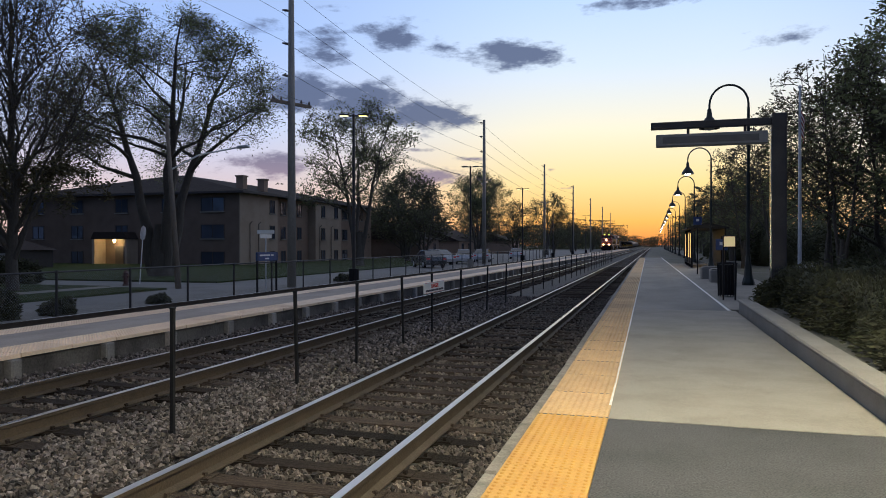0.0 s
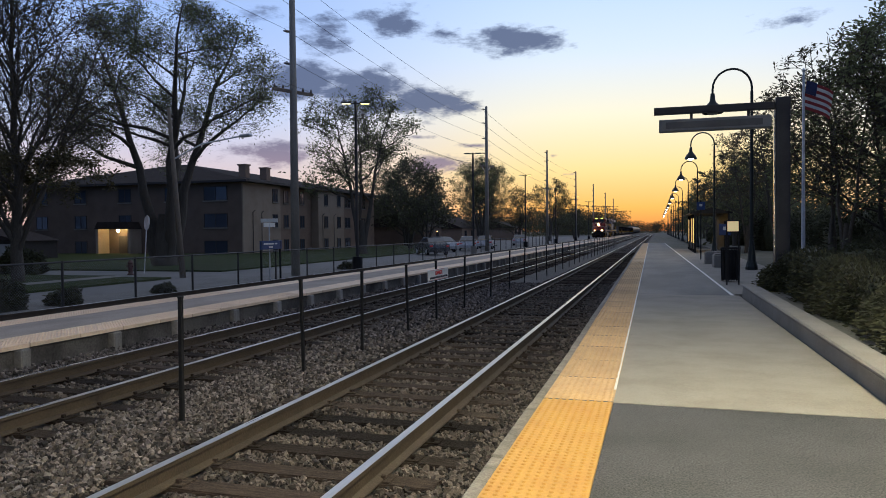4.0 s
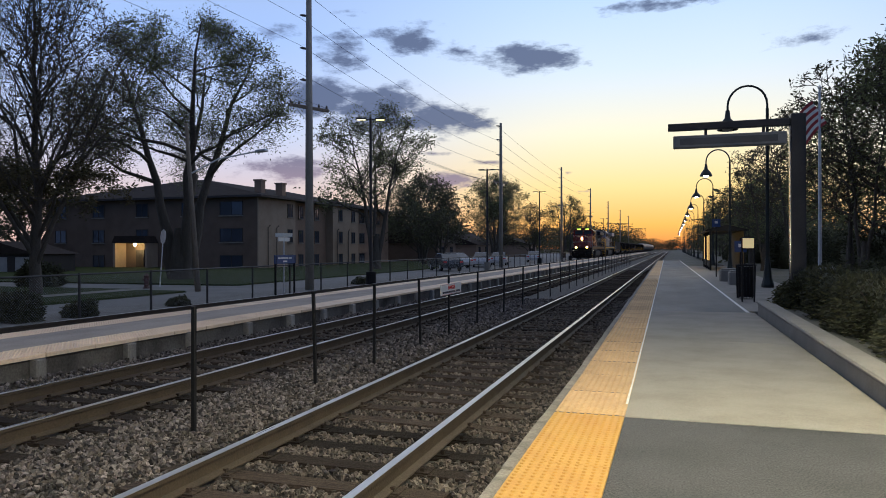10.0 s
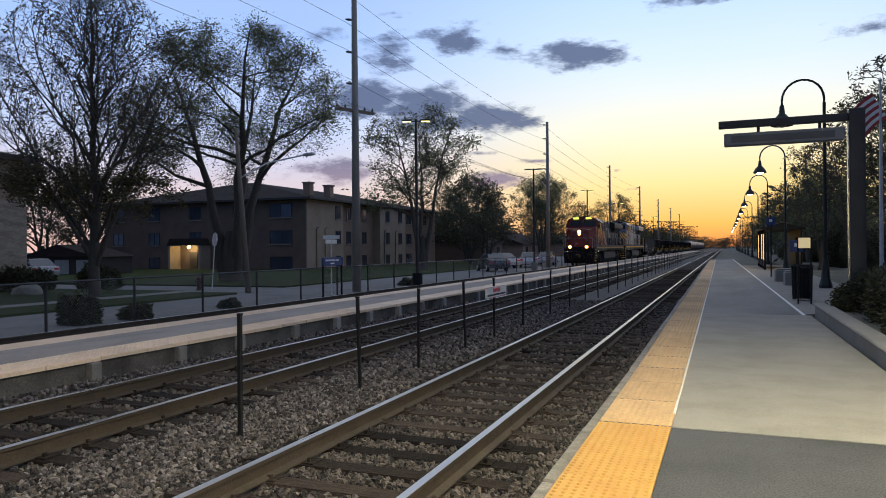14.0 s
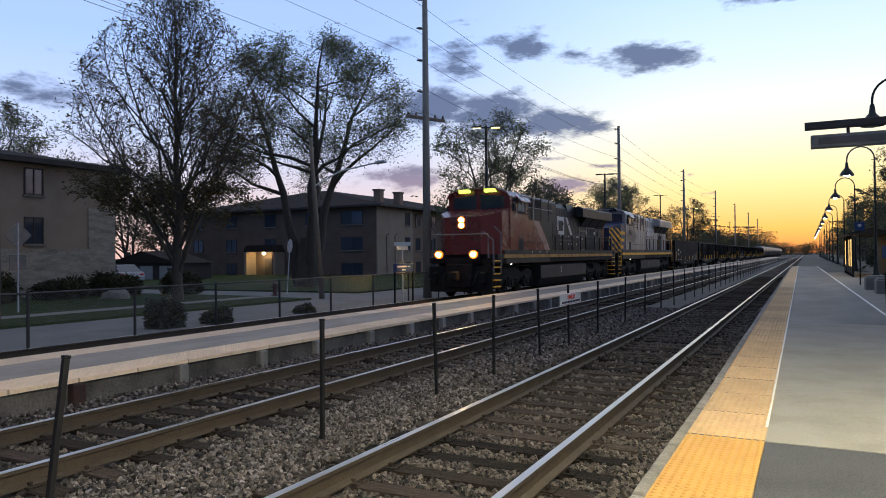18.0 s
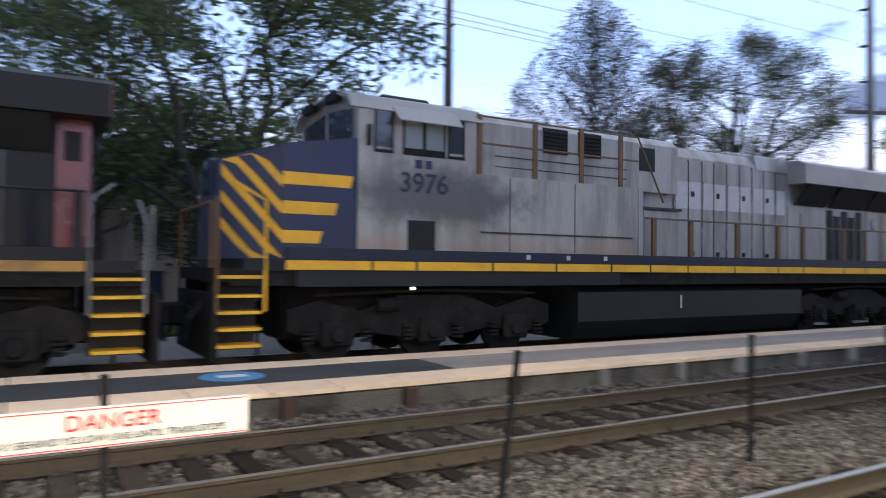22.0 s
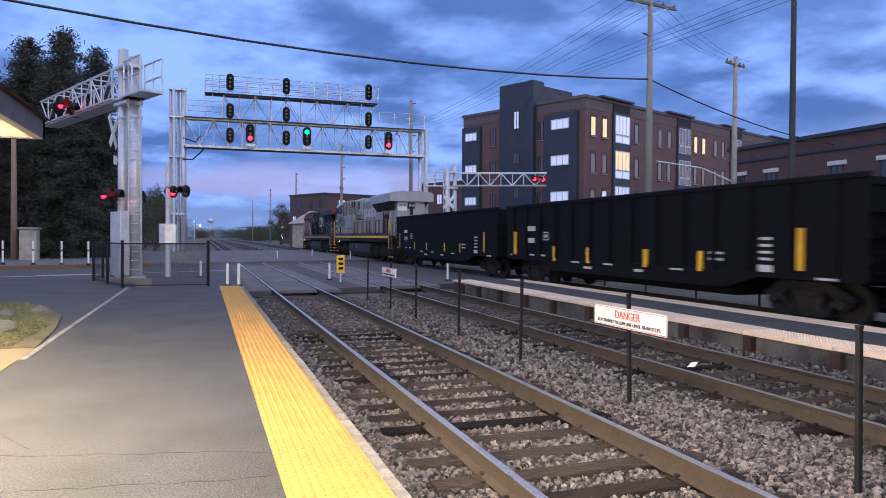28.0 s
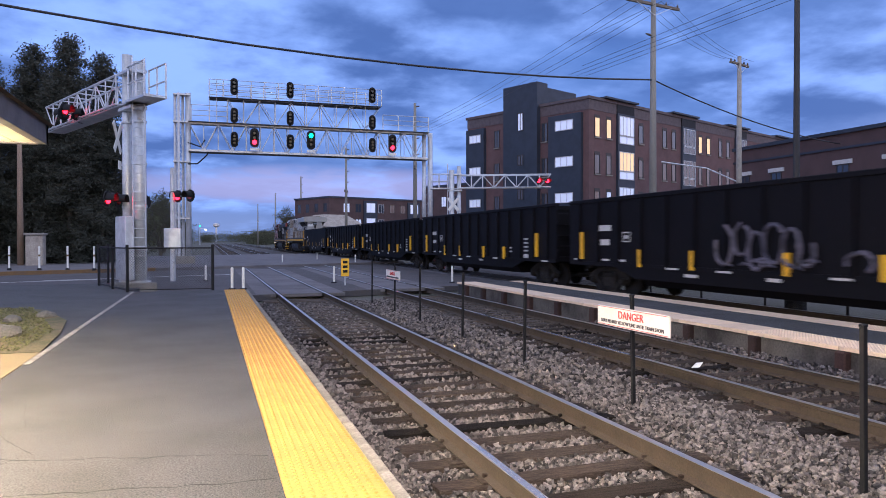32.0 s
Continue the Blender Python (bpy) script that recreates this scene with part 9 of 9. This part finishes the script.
TL = 1.0
near_tile, near_old, near_plain = tile_mesh(TL, 0.60, M_TACTILE, True, 0.002), tile_mesh(TL, 0.60, M_TACTILE_OLD), tile_mesh(TL, 0.60, M_TACTILE_OLD, False)
for k in range(110):
    y = JOINT - TL * 30.5 + TL * k if k < 30 else JOINT - 0.5 * TL if k == 30 else JOINT + TL * (k - 31)
    ob = new("tactile_tile", near_tile if y < JOINT - 0.4 else near_old if y < 34 else near_plain)
    ob.parent = near_platform
    ob.matrix_basis = pose(-0.68 + bend(y), y - (0.5 * TL if k == 30 else 0), rnd.uniform(-0.002, 0.003) if y > JOINT - 0.1 else rnd.uniform(-0.0005, 0.0005), 0, 0, 0.43 if y > 8 else 0)
joint_me = bpy.data.meshes.new("joint_strip")
gj = Geo().box(-0.3, -0.016, -0.02, 0.3, 0.016, 0.0085)
joint_me.from_pydata(gj.v, [], gj.f)
joint_me.materials.append(M_ISLWALL)
for k in range(28):
    ob = new("joint_strip", joint_me)
    ob.parent = near_platform
    ob.matrix_basis = pose(-0.68 + bend(JOINT + TL * k), JOINT + TL * k, rnd.uniform(-0.001, 0.001), 0, 0, rnd.uniform(-0.6, 0.6))
TI = 0.914
for x, w in ((IX1 - NEAR_W / 2, NEAR_W), (IX0 + 0.3, 0.60)):
    far_tile, far_plain = tile_mesh(TI, w, M_TACTILE2), tile_mesh(TI, w, M_TACTILE2, False)
    for k in range(140):
        y = -26 + TI * k
        ob = new("tactile_tile", far_tile if -12 < y < 16 else far_plain)
        ob.parent = island
        ob.matrix_basis = pose(x, y, -0.02 + rnd.uniform(-0.002, 0.004))
edge_me = bpy.data.meshes.new("edge_stone")
ge = Geo().box(-0.04, 0.006, -0.36, 0.055, 1.514, -0.004, c=0.014)
edge_me.from_pydata(ge.v, [], ge.f)
edge_me.materials.append(mat("edge_stone", (0.235, 0.22, 0.195), 0.9, var=0.25, scale=3, fine=45, bump=0.5, second=(0.10, 0.092, 0.082), amount=0.9, rand=0.2))
for k in range(72):
    y = -24.3 + 1.52 * k
    ob = new("edge_stone", edge_me)
    ob.parent = near_platform
    ob.matrix_basis = pose(-1.045 + bend(y) + rnd.uniform(-0.006, 0.006), y, 0.0 + rnd.uniform(-0.006, 0.003), 0, 0, 0.43 if y > 8 else 0)
part("edge_face", Geo().prism([(-1.02, -24.3), (-0.99, -24.3), (-0.99, 8), (-0.99 + bend(86), 86), (-1.02 + bend(86), 86), (-1.02, 8)], "z", -0.6, -0.3), M_OLDCON, near_platform)
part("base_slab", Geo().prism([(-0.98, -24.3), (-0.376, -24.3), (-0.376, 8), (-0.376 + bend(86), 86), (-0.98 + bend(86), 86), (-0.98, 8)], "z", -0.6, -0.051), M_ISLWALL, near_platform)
part("tactile_far", box(IX1 - NEAR_W, 102, -0.2, IX1, 260, -0.014), M_TACTILE2, island)
part("tactile_far", box(IX0, 102, -0.2, IX0 + 0.6, 260, -0.014), M_TACTILE2, island)
# edge slabs coloured as dark as the wall to imitate a shadow gap
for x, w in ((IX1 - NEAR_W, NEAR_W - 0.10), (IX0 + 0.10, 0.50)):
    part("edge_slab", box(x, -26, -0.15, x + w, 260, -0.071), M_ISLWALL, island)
pier_me = bpy.data.meshes.new("pier")
gp_ = Geo().box(-0.10, -0.09, -0.62, 0.05, 0.09, -0.075, c=0.02)
pier_me.from_pydata(gp_.v, [], gp_.f)
grey_pier = pier_me.copy()
grey_pier.materials.append(mat("grey_pier", (0.24, 0.23, 0.215), 0.9, var=0.25, scale=5, bump=0.4, rand=0.3))
pier_me.materials.append(mat("rusty_pier", (0.055, 0.028, 0.023), 0.9, var=0.3, scale=4, bump=0.4, rand=0.4))
for k in range(74):
    ob = new("pier", pier_me if -25 + 1.72 * k < 7 else grey_pier)
    ob.parent = island
    ob.matrix_basis = pose(IX1 + 0.02, -25 + 1.72 * k + rnd.uniform(-0.1, 0.1), 0, 0, 0, rnd.uniform(-6, 6))
disc = part("floor_disc", Geo().cyl((-10.0, 2.25, -0.03), (-10.0, 2.25, -0.016), 0.44, 0.44, 32), mat("disc_blue", (0.10, 0.30, 0.55), 0.6, var=0.1), island, "pale blue floor marking")
part("disc_mark", Geo().box(-10.12, 2.05, -0.0155, -9.9, 2.45, -0.012), M_SIGNW, island)
# old cracks and a seam on the near asphalt
crack_m = mat("crack_dark", (0.02, 0.02, 0.02), 0.95, bump=0)
for k, (y, ye, x0, x1) in enumerate(((-6.78, -7.42, -0.34, 2.1), (-6.3, -6.62, -0.36, 1.9), (-7.36, -8.35, 1.25, 1.8), (-7.3, -6.6, 1.3, 1.75), (-8.1, -9.4, 1.45, 1.7), (-10.8, -10.6, -0.3, 0.9), (-5.2, -5.5, -0.35, 2.1), (-3.6, -4.1, 0.4, 2.15))):
    rr = random.Random(50 + k)
    g = Geo()
    n, yy = 30, y
    prev = None
    for i in range(n + 1):
        x = x0 + (x1 - x0) * i / n
        yy += rr.gauss(0, 0.014) + (ye - y) / n
        w = rr.uniform(0.003, 0.010)
        cur = (x, yy, w)
        if prev:
            g.add([(prev[0], prev[1] - prev[2], 0.002), (x, yy - w, 0.002), (x, yy + w, 0.002), (prev[0], prev[1] + prev[2], 0.002)], [(0, 1, 2, 3)])
        prev = cur
    part("crack", g, crack_m, near_platform, "thin irregular crack")


def stones(name, spots, lo, hi, seed, material=None):
    """Crushed stone: each a jittered block, all in one mesh."""
    rs = np.random.RandomState(seed)
    n = len(spots)
    base = np.array([(x, y, z) for x in (-1, 1) for y in (-1, 1) for z in (-1, 1)], float)
    s = rs.uniform(lo, hi, (n, 1, 1)) * rs.uniform(0.6, 1.25, (n, 1, 3))
    v = (base[None] * rs.uniform(0.62, 1.0, (n, 8, 1)) + rs.uniform(-0.28, 0.28, (n, 8, 3))) * s * 0.56
    q = rs.normal(size=(n, 4))
    q /= np.linalg.norm(q, axis=1)[:, None]
    w, x, y, z = q.T
    R = np.stack([1 - 2 * (y * y + z * z), 2 * (x * y - z * w), 2 * (x * z + y * w), 2 * (x * y + z * w), 1 - 2 * (x * x + z * z), 2 * (y * z - x * w), 2 * (x * z - y * w), 2 * (y * z + x * w), 1 - 2 * (x * x + y * y)], 1).reshape(n, 3, 3)
    v = np.einsum("nij,nkj->nki", R, v) + spots[:, None]
    f = np.array([(0, 1, 3, 2), (4, 6, 7, 5), (0, 4, 5, 1), (2, 3, 7, 6), (0, 2, 6, 4), (1, 5, 7, 3)])
    faces = (np.arange(n)[:, None, None] * 8 + f[None]).reshape(-1, 4)
    me = bpy.data.meshes.new(name)
    me.from_pydata(v.reshape(-1, 3).tolist(), [], faces.tolist())
    me.materials.append(material or M_STONE)
    return new(name, me)


def scatter(x0, x1, y0, y1, per_m2, seed, zbase):
    rs = np.random.RandomState(seed)
    n = int((x1 - x0) * (y1 - y0) * per_m2)
    p = np.stack([rs.uniform(x0, x1, n), rs.uniform(y0, y1, n), zbase + rs.uniform(-0.012, 0.03, n)], 1)
    for k, tx in enumerate(TRACKS[:2]):
        ty = np.array(TIE_YS[k])
        gap = np.abs(p[:, 1][:, None] - ty[None]).min(1)
        p = p[~((np.abs(p[:, 0] - tx) < 1.28) & (gap < 0.135))]
        for s in (-0.7525, 0.7525):
            p = p[np.abs(p[:, 0] - tx - s) > 0.085]
        # low between the ties inside the gauge
        inside = np.abs(p[:, 0] - tx) < 1.28
        p[inside, 2] -= 0.022
    return p


ballast = thing("ballast_stones", "loose crushed grey and tan ballast stones", "ballast", kind="stuff")
M_STAIN_DIM = mat("ballast_stained_dimmed", (0.088, 0.074, 0.063), 0.9, var=0.3, scale=3, fine=60, bump=0.5, second=(0.048, 0.039, 0.033), amount=0.9, island=0.9)
ZB = GROUND + 0.02
# grey stones on the shoulders, stones stained by oil and rust within each track and below the platform's edge
for k, (x0, x1, y0, y1, n, lo, hi) in enumerate(((-5.75, -1.12, -10, 9.5, 1080, 0.020, 0.045), (-8.25, -1.12, 9.5, 26, 260, 0.034, 0.06), (-8.25, -1.12, -24, -10, 260, 0.034, 0.06), (-8.3, -5.75, -10, 9.5, 360, 0.03, 0.056))):
    p = scatter(x0, x1, y0, y1, n, k + 1, ZB)
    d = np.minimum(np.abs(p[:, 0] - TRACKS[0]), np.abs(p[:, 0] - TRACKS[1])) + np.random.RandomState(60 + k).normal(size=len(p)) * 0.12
    # the +y terms also darken stones to imitate backlit dimness toward the sunset
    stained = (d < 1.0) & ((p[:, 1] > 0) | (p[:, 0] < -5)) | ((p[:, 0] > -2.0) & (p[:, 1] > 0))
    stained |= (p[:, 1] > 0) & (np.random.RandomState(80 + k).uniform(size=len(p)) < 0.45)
    stones("stones", p[~stained], lo, hi, k + 1).parent = ballast
    stones("stained_stones", p[stained], lo, hi, k + 71, M_STAIN_DIM).parent = ballast
rs = np.random.RandomState(31)
n = 9000
heap = np.stack([rs.uniform(-8.5, -7.75, n), rs.uniform(-16, 24, n), np.zeros(n)], 1)
heap[:, 2] = -0.44 + 0.09 * np.clip((-7.75 - heap[:, 0]) / 0.6, 0, 1) + rs.uniform(-0.02, 0.03, n)
ob = stones("stones", heap, 0.026, 0.046, 32)
ob.parent = ballast


# ---- what moves ----
TRAIN = [(0, 231.0), (6, 172.0), (9, 142.0), (13, 101.6), (15, 81.2), (17, 60.6), (18, 49.8), (19, 38.5), (20, 27.0), (21, 15.2), (22, 3.5), (23, -8.57), (24, -19.8),
         (25, -32.2), (26, -44.1), (29, -79.9), (32, -115.5)]


FLAG = [(0, 75, 30), (1, 80, 30), (2, 65, 25), (3.5, 30, 10), (5, 5, 5), (6, 0, -4), (6.5, 40, 0), (7, 5, -2), (7.5, -8, -8), (8, 60, 10), (8.6, 120, 20), (9, 175, 28), (10, 150, 30), (11, 180, 25), (12, 185, 20), (13, 180, 18), (14, 165, 28), (14.5, 178, 8), (17, 150, 15), (20, 120, 20), (25, 160, 15), (32, 120, 20)]


def motions():
    for ob, d in VEHICLES:
        walk(ob, [(t, pose(TRACKS[2], y + d, RAIL)) for t, y in TRAIN])
    # the engines' wheels roll
    ts, ys = [t for t, y in TRAIN], [y for t, y in TRAIN]
    steps = [k / 15 for k in range(32 * 15 + 1)]
    for ob, r in WHEELS:
        x, y, z = ob.location
        walk(ob, [(t, pose(x, y, z, math.degrees((ys[0] - float(np.interp(t, ts, ys))) / r), 0, 0)) for t in steps])
    # the flag swings round its pole in the wind
    walk(fl, [(t, pose(4.55, 25.5, 5.9, 0, tip, yaw)) for t, yaw, tip in FLAG])


motions()
